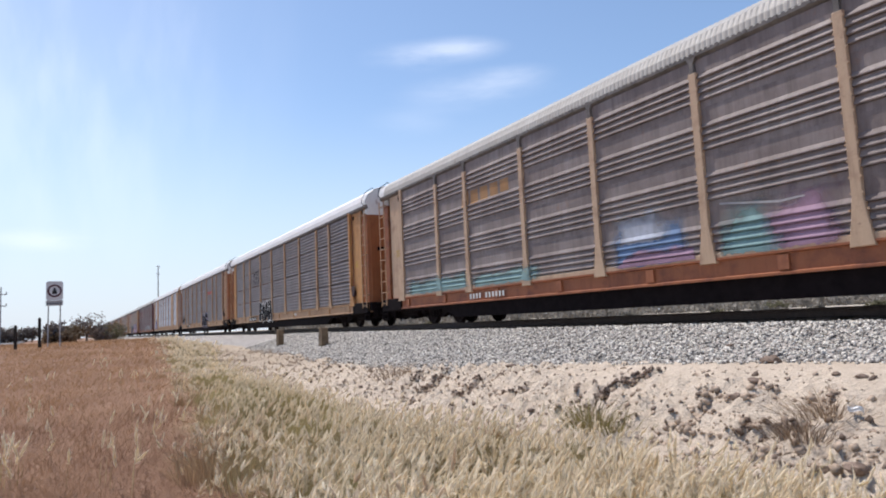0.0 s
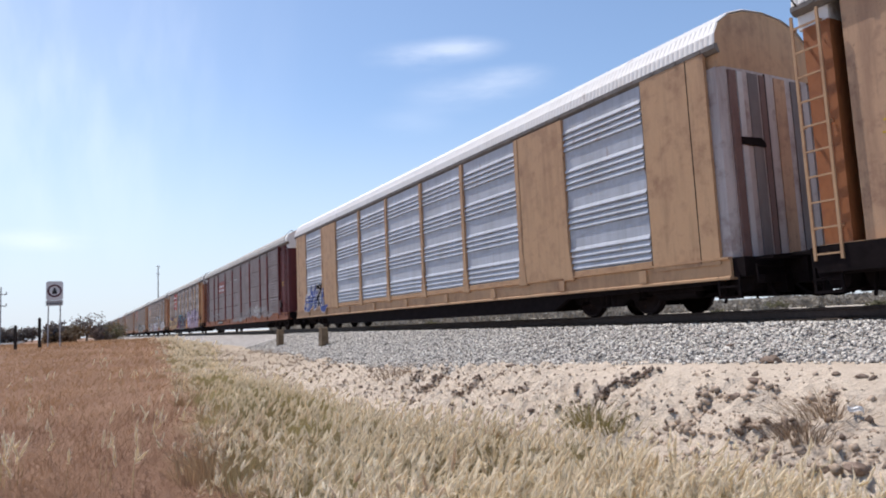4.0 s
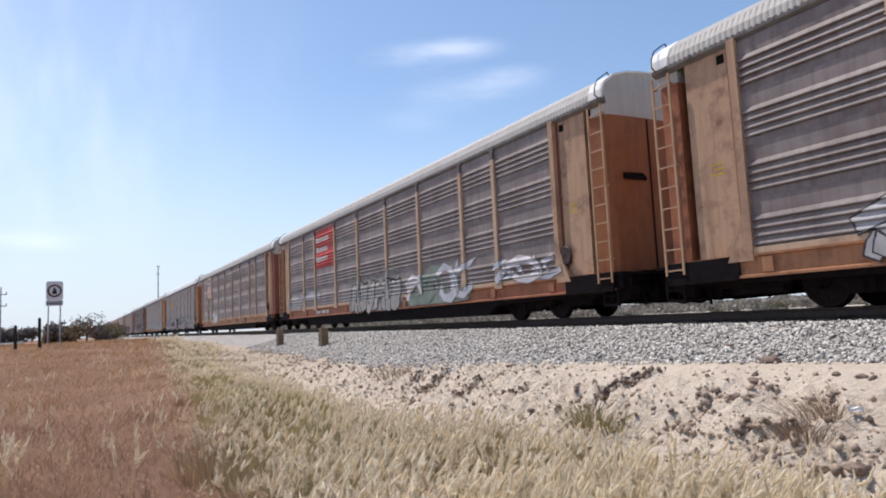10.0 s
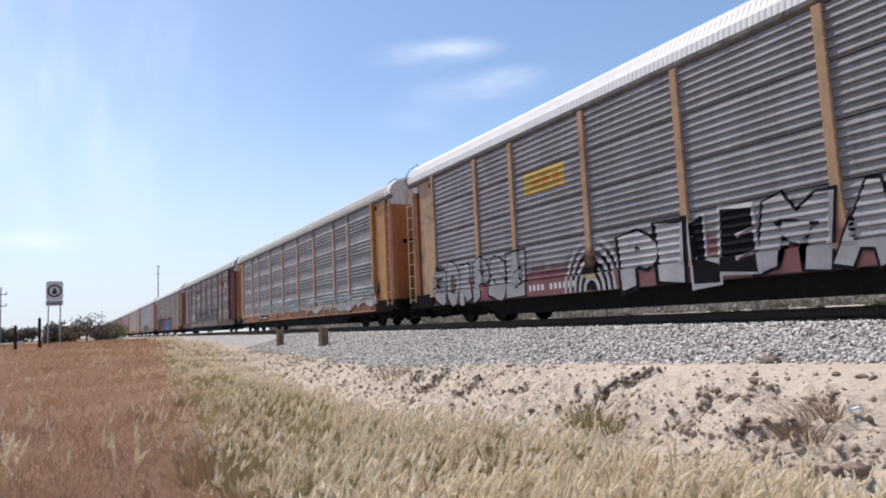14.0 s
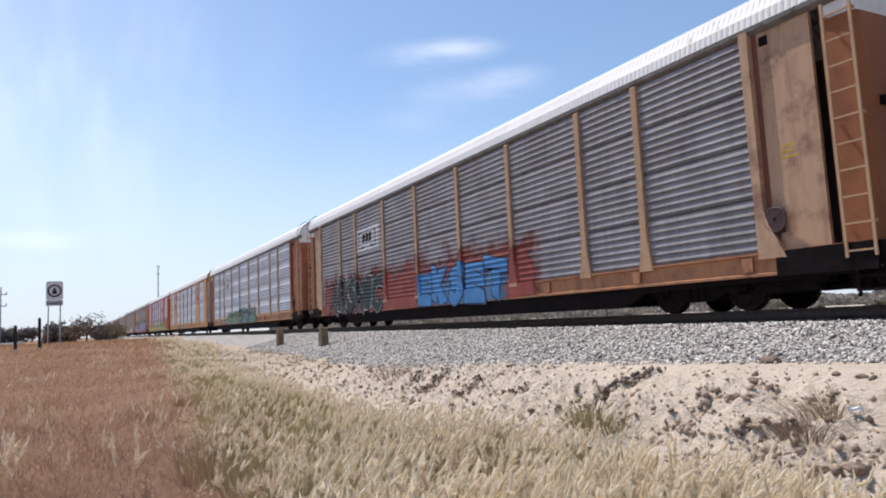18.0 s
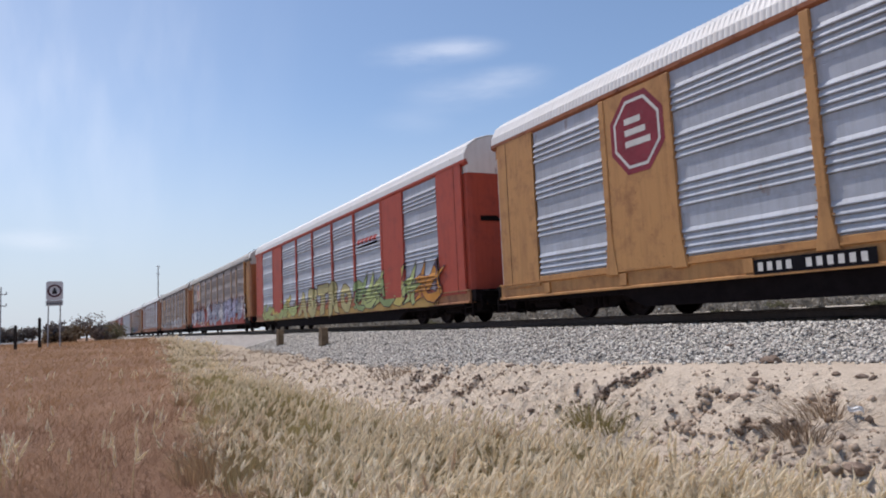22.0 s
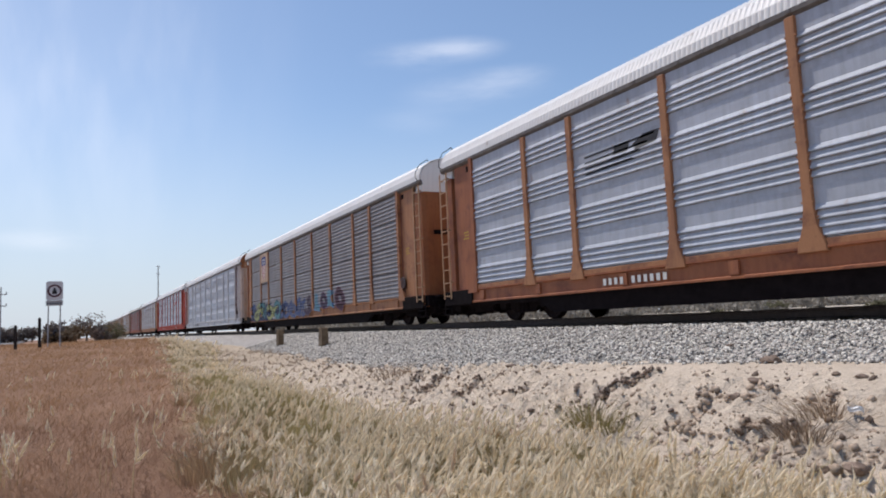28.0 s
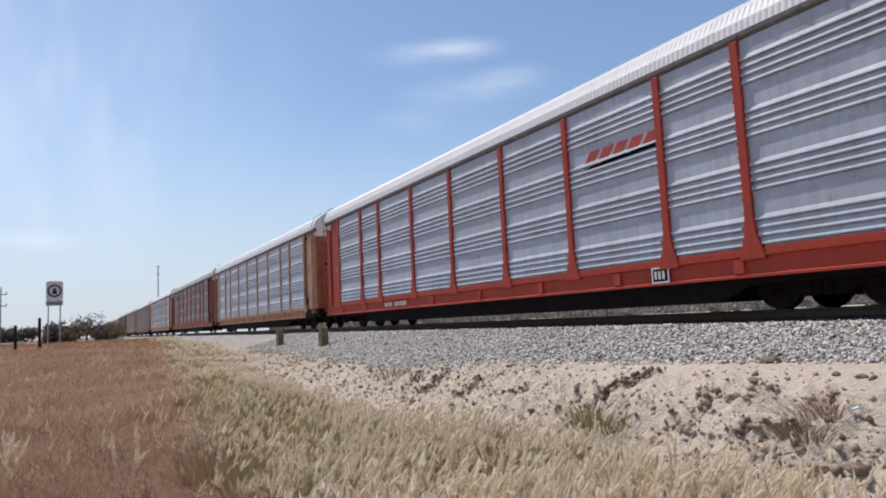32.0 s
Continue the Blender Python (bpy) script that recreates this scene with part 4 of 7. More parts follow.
def ribbon(pts, wide, grow=0.0, steps=4):
    """Left and right rims of a stroke along a smooth line through three or four points."""
    P = [Vector(p) for p in pts]
    if len(P) == 3:
        line = [P[0] * (1 - t) ** 2 + P[1] * 2 * t * (1 - t) + P[2] * t * t for t in (k / steps for k in range(steps + 1))]
    else:
        line = [P[0] * (1 - t) ** 3 + P[1] * 3 * t * (1 - t) ** 2 + P[2] * 3 * t * t * (1 - t) + P[3] * t ** 3 for t in (k / steps for k in range(steps + 1))]
    if grow:
        line[0] = line[0] + (line[0] - line[1]).normalized() * grow
        line[-1] = line[-1] + (line[-1] - line[-2]).normalized() * grow
    L, R = [], []
    for k, p in enumerate(line):
        d = (line[min(k + 1, steps)] - line[max(k - 1, 0)]).normalized()
        t = k / steps
        w = wide * (0.62, 0.78, 0.55, 0.60, 0.0)[k] + grow
        n = Vector((-d.y, d.x)) * w
        L.append(p + n)
        R.append(p - n)
    return L, R


def shards(car, style, x0, x1, z0, z1, fills, line, seed=1, fat=1.0):
    """Tangled swollen strokes that spell nothing, each with its outline."""
    rng = random.Random(seed)
    x0, x1 = max(x0, -11.6), min(x1, 11.6)
    count = max(2, round((x1 - x0) / 0.85))
    W = (x1 - x0) / count
    H = z1 - z0
    for i in range(count):
        cx = x0 + W * (i + 0.5)
        hi = z1 + rng.uniform(-0.28, 0.14) * H
        lo = z0 + rng.uniform(0.05, 0.20) * H
        mid = (lo + hi) / 2
        j = lambda k: rng.uniform(-k, k)
        lean = rng.uniform(-0.15, 0.35)
        a, b = cx - 0.45 * W + j(0.1), cx + 0.45 * W + j(0.1)
        pick = [[(a - 0.2, lo + j(0.1)), (a + j(0.2), mid), (a + lean, hi)],
                [(a - 0.5 * W, hi - 0.2 * H + j(0.1)), (cx, hi + 0.3 * H), (b + 0.3 * W, mid + 0.1 * H), (b + 0.4 * W, lo + 0.1 * H)],
                [(b + 0.4 * W, lo + 0.2 * H), (cx, lo - 0.25 * H), (a - 0.3 * W, lo + 0.1 * H), (a - 0.1, mid + j(0.1))],
                [(a - 0.4 * W, mid + j(0.2)), (cx, mid + j(0.3)), (b + 0.7 * W, mid + 0.25 * H + j(0.2))],
                [(b, hi), (a - 0.7 * W, mid + 0.2 * H), (b + 0.7 * W, mid - 0.2 * H), (a, lo)],
                [(b + 0.1, lo), (b - 0.1 + j(0.1), mid), (b + 0.6 * lean, hi)]]
        lines = [pick[i % 2 * 5]] + rng.sample(pick[1:5], 2)
        if H > 1.2:
            lines.append([(cx - 0.3, lo + 0.3 * H), (cx + 0.1, mid), (cx + 0.5 + lean, z1 + 0.2 * H)])
        fill = fills[(i + rng.randrange(2)) % len(fills)]
        for k, pts in enumerate(lines):
            wide = min(0.46 * W, 0.42 * H) * rng.uniform(0.6, 1.0)
            stroke = None
            for mat, lift, grow in ((fill, 0.0107 + 0.0013 * k, 0.0), (line, 0.0100 + 0.0013 * k, 0.030)):
                bm = bmesh.new()
                L, R = ribbon(pts, wide * 0.62 * fat, grow)
                A = [bm.verts.new((p.x, 0, max(0.58, p.y))) for p in L]
                B = [bm.verts.new((p.x, 0, max(0.575, p.y - 0.005))) for p in R]
                for q in range(len(A) - 1):
                    try:
                        bm.faces.new((A[q], A[q + 1], B[q + 1], B[q]))
                    except ValueError:
                        pass
                laid_on(bm, style, lift + 0.0053 * (i % 2))
                facing_out(bm)
                if stroke is None:
                    stroke = part("graffiti_stroke", bm, mat, car)
                else:
                    part("outline", bm, mat, stroke)


MISTS = {}
LAYERS = {}


def mist(mat, top, depth, x0=-99.0, x1=99.0):
    """The same paint, thinning out to nothing towards a ragged rim."""
    key = (mat.name, round(top, 2), round(depth, 2), round(x0, 1), round(x1, 1))
    if key not in MISTS:
        m = mat.copy()
        nt = m.node_tree
        v = coords(nt)
        sep = nt.nodes.new("ShaderNodeSeparateXYZ")
        nt.links.new(v, sep.inputs[0])
        n = nt.nodes.new("ShaderNodeTexNoise")
        n.inputs["Scale"].default_value = 1.9
        n.inputs["Detail"].default_value = 6.0
        nt.links.new(v, n.inputs["Vector"])
        a = nt.nodes.new("ShaderNodeMath")
        a.operation = "MULTIPLY_ADD"
        a.inputs[1].default_value = 1.5 * depth
        nt.links.new(n.outputs["Fac"], a.inputs[0])
        nt.links.new(sep.outputs["Z"], a.inputs[2])
        r = nt.nodes.new("ShaderNodeMapRange")
        r.interpolation_type = "SMOOTHSTEP"
        r.inputs["From Min"].default_value = top + 0.55 * depth
        r.inputs["From Max"].default_value = top - 0.25 * depth
        nt.links.new(a.outputs[0], r.inputs["Value"])
        fac = r.outputs["Result"]
        wob = nt.nodes.new("ShaderNodeMath")
        wob.operation = "MULTIPLY_ADD"
        wob.inputs[1].default_value = 0.9
        nt.links.new(n.outputs["Fac"], wob.inputs[0])
        nt.links.new(sep.outputs["X"], wob.inputs[2])
        for end, sign in ((x0 + 0.45, 1), (x1 + 0.45, -1)):
            e = nt.nodes.new("ShaderNodeMapRange")
            e.interpolation_type = "SMOOTHSTEP"
            e.inputs["From Min"].default_value, e.inputs["From Max"].default_value = end, end + sign * min(0.55, 0.3 * (x1 - x0))
            nt.links.new(wob.outputs[0], e.inputs["Value"])
            mu = nt.nodes.new("ShaderNodeMath")
            mu.operation = "MULTIPLY"
            nt.links.new(fac, mu.inputs[0])
            nt.links.new(e.outputs["Result"], mu.inputs[1])
            fac = mu.outputs[0]
        clear = nt.nodes.new("ShaderNodeBsdfTransparent")
        mx = nt.nodes.new("ShaderNodeMixShader")
        nt.links.new(fac, mx.inputs["Fac"])
        nt.links.new(clear.outputs[0], mx.inputs[1])
        nt.links.new(nt.nodes["Principled BSDF"].outputs[0], mx.inputs[2])
        nt.links.new(mx.outputs[0], nt.nodes["Material Output"].inputs["Surface"])
        MISTS[key] = m
    return MISTS[key]


def haze(car, style, x0, x1, z0, z1, mat, seed=1, name="sprayed_patch"):
    """A sprayed patch with a soft uneven rim behind the letters."""
    rng = random.Random(seed)
    bm = bmesh.new()
    x0, x1 = max(x0, -11.75), min(x1, 11.75)
    n = 26
    hi = z1 + 0.18
    top = [(x0 + (x1 - x0) * i / n, hi + rng.uniform(-0.10, 0.05) - 0.3 * abs(2 * i / n - 1) ** 4 * (hi - z0)) for i in range(n + 1)]
    low = [(x0 + (x1 - x0) * i / n, z0 + rng.uniform(-0.02, 0.03)) for i in range(n + 1)]
    T = [bm.verts.new((x, 0, z)) for x, z in top]
    B = [bm.verts.new((x, 0, z)) for x, z in low]
    for i in range(n):
        bm.faces.new((B[i], B[i + 1], T[i + 1], T[i]))
    LAYERS[car.name] = LAYERS.get(car.name, -1) + 1
    laid_on(bm, style, 0.0015 + 0.0013 * (LAYERS[car.name] % 6))
    facing_out(bm)
    part(name, bm, mist(mat, z1 + 0.1, 0.7 * (z1 - z0), x0, x1), car)


def flat_quads(name, quads, lift, mat, car, style, label="", drape=True):
    bm = bmesh.new()
    for q in quads:
        bm.faces.new([bm.verts.new((x, 0, z)) for x, z in q])
    if drape:
        laid_on(bm, style, lift, False)
    else:
        for v in bm.verts:
            v.co.y = -lift
    facing_out(bm)
    return part(name, bm, mat, car, label)


def each_quad(name, quads, lift, mat, car, style, drape=True):
    for q in quads:
        flat_quads(name, [q], lift, mat, car, style, "", drape)


def rect(x0, z0, x1, z1, lean=0.0):
    return [(x0, z0), (x1, z0), (x1 + lean, z1), (x0 + lean, z1)]


WHITE = plain_mat("white_marking", (0.66, 0.645, 0.61), 0.6, 0, 0.12, 10)
INK = plain_mat("black_marking", (0.011, 0.010, 0.013), 0.8, 0, 0.3, 6)
INK.node_tree.nodes["Principled BSDF"].inputs["Specular IOR Level"].default_value = 0.08


def marking_bars(car, x0, z=0.80, dark=True, groups=(4, 6), mat=None):
    """Unreadable reporting mark on the sill: a row of upright bars."""
    n = sum(groups) + len(groups) - 1
    if dark:
        flat_quads("number_board", [rect(x0 - 0.08, z - 0.125, x0 + n * 0.17 + 0.06, z + 0.125)], 1.458, INK, car, "grouped", drape=False)
    ink = mat or WHITE
    bar = shared(("mark_bar", ink.name), lambda: mesh_from("mark_bar", [(0, -1.461, -0.072), (0.095, -1.461, -0.072), (0.095, -1.461, 0.072), (0, -1.461, 0.072)], [(0, 1, 2, 3)], ink))
    x = x0
    for g in groups:
        for _ in range(g):
            put("mark_bar", bar, car, x, 0.0, z)
            x += 0.17
        x += 0.17


def shield_plate(car, plate):
    """Tan plate with a striped shield between two posts near the rear."""
    bm = bmesh.new()
    box(bm, -8.88, -1.458, 2.92, -7.07, -1.40, 4.66)
    pl = part("emblem_plate", bm, plate, car, "tan plate with a striped shield emblem")
    cx, w = -8.05, 0.52
    side = [(-w, 4.28), (-w * 1.02, 4.40), (-w * 0.78, 4.47), (-w * 0.3, 4.44), (0, 4.55), (w * 0.3, 4.44), (w * 0.78, 4.47), (w * 1.02, 4.40), (w, 4.28)]
    blue, red = spray("shield_blue", (0.03, 0.05, 0.22)), spray("shield_red", (0.40, 0.04, 0.035))
    flat_quads("emblem_top", [[(cx + x, z) for x, z in [(-w, 3.94), (w, 3.94)] + side[::-1]]], 1.461, blue, pl, "grouped", drape=False)
    bars = [rect(cx - 0.36 + 0.15 * i, z, cx - 0.26 + 0.15 * i, z + 0.12) for z in (4.20, 4.02) for i in range(5)]
    each_quad("emblem_bar", bars, 1.464, WHITE, pl, "grouped", drape=False)
    stripes, gaps = [], []
    for i in range(11):
        a, b = -w + 2 * w * i / 11, -w + 2 * w * (i + 1) / 11
        def foot(x):
            return 3.92 - 0.82 * max(0.0, 1 - (abs(x) / w) ** 2.2) ** 0.6
        (stripes if i % 2 == 0 else gaps).append([(cx + a, foot(a)), (cx + b, foot(b)), (cx + b, 3.935), (cx + a, 3.935)])
    each_quad("emblem_stripe", stripes, 1.461, red, pl, "grouped", drape=False)
    each_quad("emblem_stripe", gaps, 1.461, WHITE, pl, "grouped", drape=False)


def red_plate(car, style, red):
    """Ribbed bay painted red with three lines of white lettering shown as bars."""
    flat_quads("red_field", [rect(-6.96, 2.78, -4.28, 4.60)], 0.003, red, car, style, "red painted field with white bars")
    for z, n in ((4.02, 8), (3.56, 7), (3.12, 7)):
        q = [rect(-6.85 + 0.235 * i, z, -6.85 + 0.235 * i + (0.2 if i == 0 else 0.165), z + (0.27 if i == 0 else 0.20)) for i in range(n)]
        each_quad("white_bar", q, 0.006, WHITE, car, style)


def logo_bars(car, style, x0, x1, z0, z1, mat, n=4, lean=0.0, under=None, drop=0.0):
    """A carrier's mark as plain leaning bars."""
    w = (x1 - x0) / n
    each_quad("logo_bar", [rect(x0 + w * i, z0 + drop * i, x0 + w * (i + 0.78), z1 + drop * i, lean) for i in range(n)], 0.005, mat, car, style)
    if under:
        flat_quads("logo_underline", [[(x0, z0 - 0.16), (x1, z0 - 0.13 + drop * n), (x1 + lean, z0 - 0.04 + drop * n), (x0 + lean, z0 - 0.09)]], 0.005, under, car, style)


# ---- paints ----
TAN = paint_mat("tan_paint", (0.45, 0.28, 0.16), (0.20, 0.095, 0.06), 0.6)
PALE_TAN = paint_mat("pale_tan_paint", (0.52, 0.365, 0.245), (0.24, 0.125, 0.085), 0.6)
ORANGE = paint_mat("orange_paint", (0.39, 0.18, 0.085), (0.12, 0.045, 0.04), 0.8)
RUST = paint_mat("rust_orange_paint", (0.33, 0.12, 0.055), (0.11, 0.04, 0.035), 0.75)
STAINED = paint_mat("stained_tan_paint", (0.46, 0.29, 0.18), (0.15, 0.07, 0.055), 0.85)
GOLD = paint_mat("golden_tan_paint", (0.50, 0.258, 0.098), (0.20, 0.08, 0.04), 0.65)
DOOR = paint_mat("door_orange", (0.30, 0.112, 0.042), (0.15, 0.05, 0.03), 0.55)
MAROON = paint_mat("maroon_paint", (0.10, 0.020, 0.022), (0.06, 0.018, 0.018), 0.5, 0.6, (0.13, 0.03, 0.03))
OLD_RED = paint_mat("old_red_paint", (0.17, 0.036, 0.033), (0.11, 0.032, 0.028), 0.55)
SIGNAL = paint_mat("signal_red_paint", (0.40, 0.05, 0.025), (0.20, 0.035, 0.03), 0.4)
CORAL = paint_mat("coral_red_paint", (0.42, 0.072, 0.042), (0.20, 0.045, 0.04), 0.5)
WHITE_STEEL = paint_mat("white_steel_paint", (0.54, 0.545, 0.565), (0.30, 0.265, 0.25), 0.4)
STREAKED = paint_mat("streaked_door", (0.46, 0.42, 0.42), (0.17, 0.10, 0.08), 0.8)
BROWN = paint_mat("brown_paint", (0.17, 0.10, 0.088), (0.09, 0.045, 0.04), 0.5)
DARK = panel_mat("dark_weathered_sheet", (0.295, 0.25, 0.235), (0.115, 0.076, 0.068), 0.70)
DUSK = panel_mat("dark_violet_grey_sheet", (0.20, 0.175, 0.178), (0.08, 0.06, 0.06), 0.66)
GREY = panel_mat("grey_sheet", (0.285, 0.275, 0.285), (0.135, 0.112, 0.11), 0.60)
PINK = panel_mat("rusty_grey_sheet", (0.24, 0.195, 0.195), (0.10, 0.062, 0.058), 0.7)
UMBER = panel_mat("brown_grey_sheet", (0.235, 0.182, 0.178), (0.085, 0.053, 0.05), 0.7)
SILVER = panel_mat("bright_silver_sheet", (0.50, 0.535, 0.60), (0.30, 0.305, 0.325), 0.5, 0.6, 0.04)
WHITE_ROOF = panel_mat("white_roof", (0.82, 0.81, 0.79), (0.58, 0.54, 0.48), 0.25, 0.5, 0.0)
GREY_ROOF = panel_mat("grey_roof", (0.54, 0.52, 0.475), (0.36, 0.325, 0.285), 0.45, 0.6, 0.0)

PURPLE = spray("plum", (0.10, 0.045, 0.12))
CHROME = spray("chrome", (0.55, 0.55, 0.58))
CHALK = spray("chalk", (0.66, 0.63, 0.64))
MAGENTA = spray("magenta", (0.38, 0.08, 0.17))
REDSP = spray("red", (0.36, 0.07, 0.048))
ORANGESP = spray("orange", (0.55, 0.24, 0.04))
YELLOW = spray("yellow", (0.58, 0.48, 0.14))
LIME = spray("lime", (0.44, 0.50, 0.20))
DKGREEN = spray("dark_green", (0.035, 0.075, 0.06))
BLUE = spray("blue", (0.06, 0.22, 0.48))
DKBLUE = spray("dark_blue", (0.05, 0.08, 0.26))
SOOTLINE = spray("soot_line", (0.055, 0.042, 0.042))
TEAL = spray("faded_teal", (0.20, 0.33, 0.33))
DULLBLUE = spray("dull_blue_patch", (0.15, 0.24, 0.40))
ROSE = spray("faded_rose", (0.36, 0.22, 0.30))
PLUMDARK = spray("dark_plum", (0.050, 0.024, 0.052))
APRICOT = spray("apricot", (0.52, 0.32, 0.15))
GHOST = spray("ghost", (0.44, 0.42, 0.42))
PALEGREEN = spray("pale_green", (0.34, 0.40, 0.37))
LILAC = spray("lilac", (0.45, 0.43, 0.58))


def spec(panel, post, sill, roof, style="grouped", **more):
    if post in (TAN, PALE_TAN, ORANGE):
        more.setdefault("column", STAINED)
        more.setdefault("ladder", TAN)
        more.setdefault("plate", more.get("rungs", True))
    if not more.get("rungs", True):
        more["column"] = post
    return dict(panel=panel, post=post, sill=sill, roof=roof, style=style, **more)


def build_train():
    S = {}
    S[-10] = (spec(DARK, TAN, ORANGE, GREY_ROOF, door=DOOR), "weathered grey-brown ribbed auto rack car with tan posts")
    S[-9] = (spec(DARK, PALE_TAN, RUST, GREY_ROOF, door=RUST, column=PALE_TAN), "weathered grey auto rack car with tan posts and pink-blue graffiti")
    S[-8] = (spec(DUSK, TAN, TAN, WHITE_ROOF, "seamed", door=DOOR, column=GOLD), "dark grey auto rack car with tan posts and one lettered tag")
    S[-7] = (spec(DUSK, TAN, TAN, WHITE_ROOF, "seamed", door=DOOR), "dark grey auto rack car with red mark and lettered tag")
    S[-6] = (spec(SILVER, TAN, TAN, WHITE_ROOF, flat=(1, 7), door=STREAKED, gable=TAN, rungs=False), "silver auto rack car with solid tan bays and white roof")
    S[-5] = (spec(PINK, OLD_RED, RUST, GREY_ROOF, "seamed", column=MAROON, door=MAROON, ladder=MAROON, gable=WHITE_ROOF), "rusty grey auto rack car with faded red posts, maroon ends")
    S[-4] = (spec(DARK, PALE_TAN, ORANGE, GREY_ROOF, door=DOOR, column=GOLD), "grey auto rack car with red plate and bright graffiti")
    S[-3] = (spec(DARK, PALE_TAN, ORANGE, GREY_ROOF, door=RUST), "grey auto rack car with shield plate and white lettered graffiti")
    S[-2] = (spec(DARK, PALE_TAN, RUST, GREY_ROOF, door=DOOR), "grey auto rack car with red plate and pale graffiti")
    S[-1] = (spec(DARK, TAN, ORANGE, GREY_ROOF, door=DEEP_RUST, ladder=RUST), "clean-sided grey auto rack car with tan shield plate")
    S[0] = (spec(GREY, TAN, SOOTY, WHITE_ROOF, "seamed", door=DOOR), "grey auto rack car covered below in black-white graffiti")
    S[1] = (spec(GREY, PALE_TAN, ORANGE, GREY_ROOF, door=DOOR, column=GOLD), "grey auto rack car with small cyan graffiti")
    S[2] = (spec(UMBER, BROWN, BROWN, GREY_ROOF, column=MAROON, door=MAROON, ladder=MAROON), "brown auto rack car with maroon ends and white carrier mark")
    S[3] = (spec(GREY, TAN, ORANGE, WHITE_ROOF, "seamed", door=DOOR), "light grey auto rack car with blue and dark green graffiti")
    S[4] = (spec(SILVER, TAN, ORANGE, WHITE_ROOF, door=RUST, column=RUST), "silver auto rack car with tan posts and green graffiti")
    S[5] = (spec(SILVER, GOLD, GOLD, WHITE_ROOF, flat=(1, 7), door=STREAKED, gable=GOLD, eave=RUST, rungs=False), "silver auto rack car with solid tan bays and red emblem")
    S[6] = (spec(SILVER, CORAL, ORANGE, WHITE_ROOF, flat=(1, 7), door=CORAL, column=CORAL, eave=CORAL, rungs=False), "silver auto rack car with coral red bays, yellow graffiti")
    S[7] = (spec(DARK, PALE_TAN, REDSP, GREY_ROOF, door=DOOR, column=GOLD), "dark grey auto rack car with huge white-red graffiti")
    S[8] = (spec(DARK, PALE_TAN, RUST, GREY_ROOF, door=DOOR), "dark brown-grey auto rack car with faint white graffiti")
    S[9] = (spec(SILVER, ORANGE, RUST, WHITE_ROOF, door=RUST, flare=0.42, column=RUST), "silver auto rack car with orange flared posts, black mark")
    S[10] = (spec(GREY, ORANGE, ORANGE, WHITE_ROOF, "seamed", door=DOOR, column=ORANGE), "grey auto rack car with orange posts and purple graffiti")
    S[11] = (spec(SILVER, WHITE_STEEL, WHITE_STEEL, WHITE_ROOF, column=STREAKED, door=paint_mat("faded_buff_paint", (0.50, 0.40, 0.34), (0.24, 0.14, 0.11), 0.5), ladder=STREAKED, gable=DOOR), "all-silver auto rack car with white posts and sill")
    S[12] = (spec(SILVER, SIGNAL, SIGNAL, WHITE_ROOF, door=SIGNAL, flare=0.42), "silver auto rack car with bright red posts and sill")
    S[13] = (spec(SILVER, TAN, ORANGE, WHITE_ROOF, door=RUST), "silver auto rack car with tan posts, dusty")
    S[14] = (spec(PINK, SIGNAL, RUST, GREY_ROOF, column=OLD_RED, door=OLD_RED), "rusty grey auto rack car with red end columns")
    rest = [(spec(GREY, TAN, ORANGE, WHITE_ROOF, "seamed", door=DOOR), "grey auto rack car with tan posts, far back"),
            (spec(DARK, PALE_TAN, RUST, GREY_ROOF, door=DOOR), "weathered dark auto rack car with tan posts"),
            (spec(UMBER, BROWN, RUST, GREY_ROOF, column=MAROON, door=MAROON), "brown weathered auto rack car with maroon ends"),
            (spec(SILVER, TAN, TAN, WHITE_ROOF, door=RUST), "pale silver auto rack car with tan ends")]
    cars = {}
    for n in range(-10, 26):
        s, label = S.get(n) or rest[n % 4]
        cars[n] = auto_rack(n, s, label)
    G, Q = "grouped", "seamed"
    c = cars[-9]
    each_quad("faded_bar", [rect(-7.3 + 0.52 * i, 3.38 + 0.02 * i, -6.9 + 0.52 * i, 3.80) for i in range(5)], 0.004, spray("faded_orange", (0.42, 0.23, 0.10)), c, G)
    haze(c, G, -1.25, 1.18, 0.98, 1.95, DULLBLUE, 3)
    haze(c, G, -1.0, 0.6, 1.45, 2.3, spray("pale_blue_cap", (0.46, 0.49, 0.56)), 4)
    flat_quads("pink_band", [[(-0.9, 0.99), (1.15, 0.99), (1.1, 1.22), (0.3, 1.42), (-0.6, 1.25)]], 0.0102, mist(ROSE, 1.42, 0.3), c, G)
    haze(c, G, 1.70, 3.05, 0.98, 2.05, TEAL, 5)
    haze(c, G, 2.55, 4.0, 0.98, 2.05, ROSE, 6)
    flat_quads("white_stroke", [[(1.75, 1.90), (2.9, 1.74), (3.35, 1.76), (3.35, 1.79), (2.9, 1.775), (1.75, 1.935)]], 0.0102, GHOST, c, G)
    haze(c, G, -11.3, -6.9, 1.0, 1.50, spray("pale_cyan", (0.25, 0.38, 0.37)), 8)
    haze(c, G, -6.9, -3.6, 1.0, 1.35, spray("pale_cyan", (0.25, 0.38, 0.37)), 9)
    marking_bars(c, -7.0, 0.74, False)
    c = cars[-8]
    word(c, Q, "seain", -4.55, -1.35, 0.60, 1.72, INK, WHITE, 11, fats=(0.045, 0.075), swell=0.05)
    marking_bars(c, 3.2, 0.78, False, (3,))
    marking_bars(c, -7.2, 0.75)
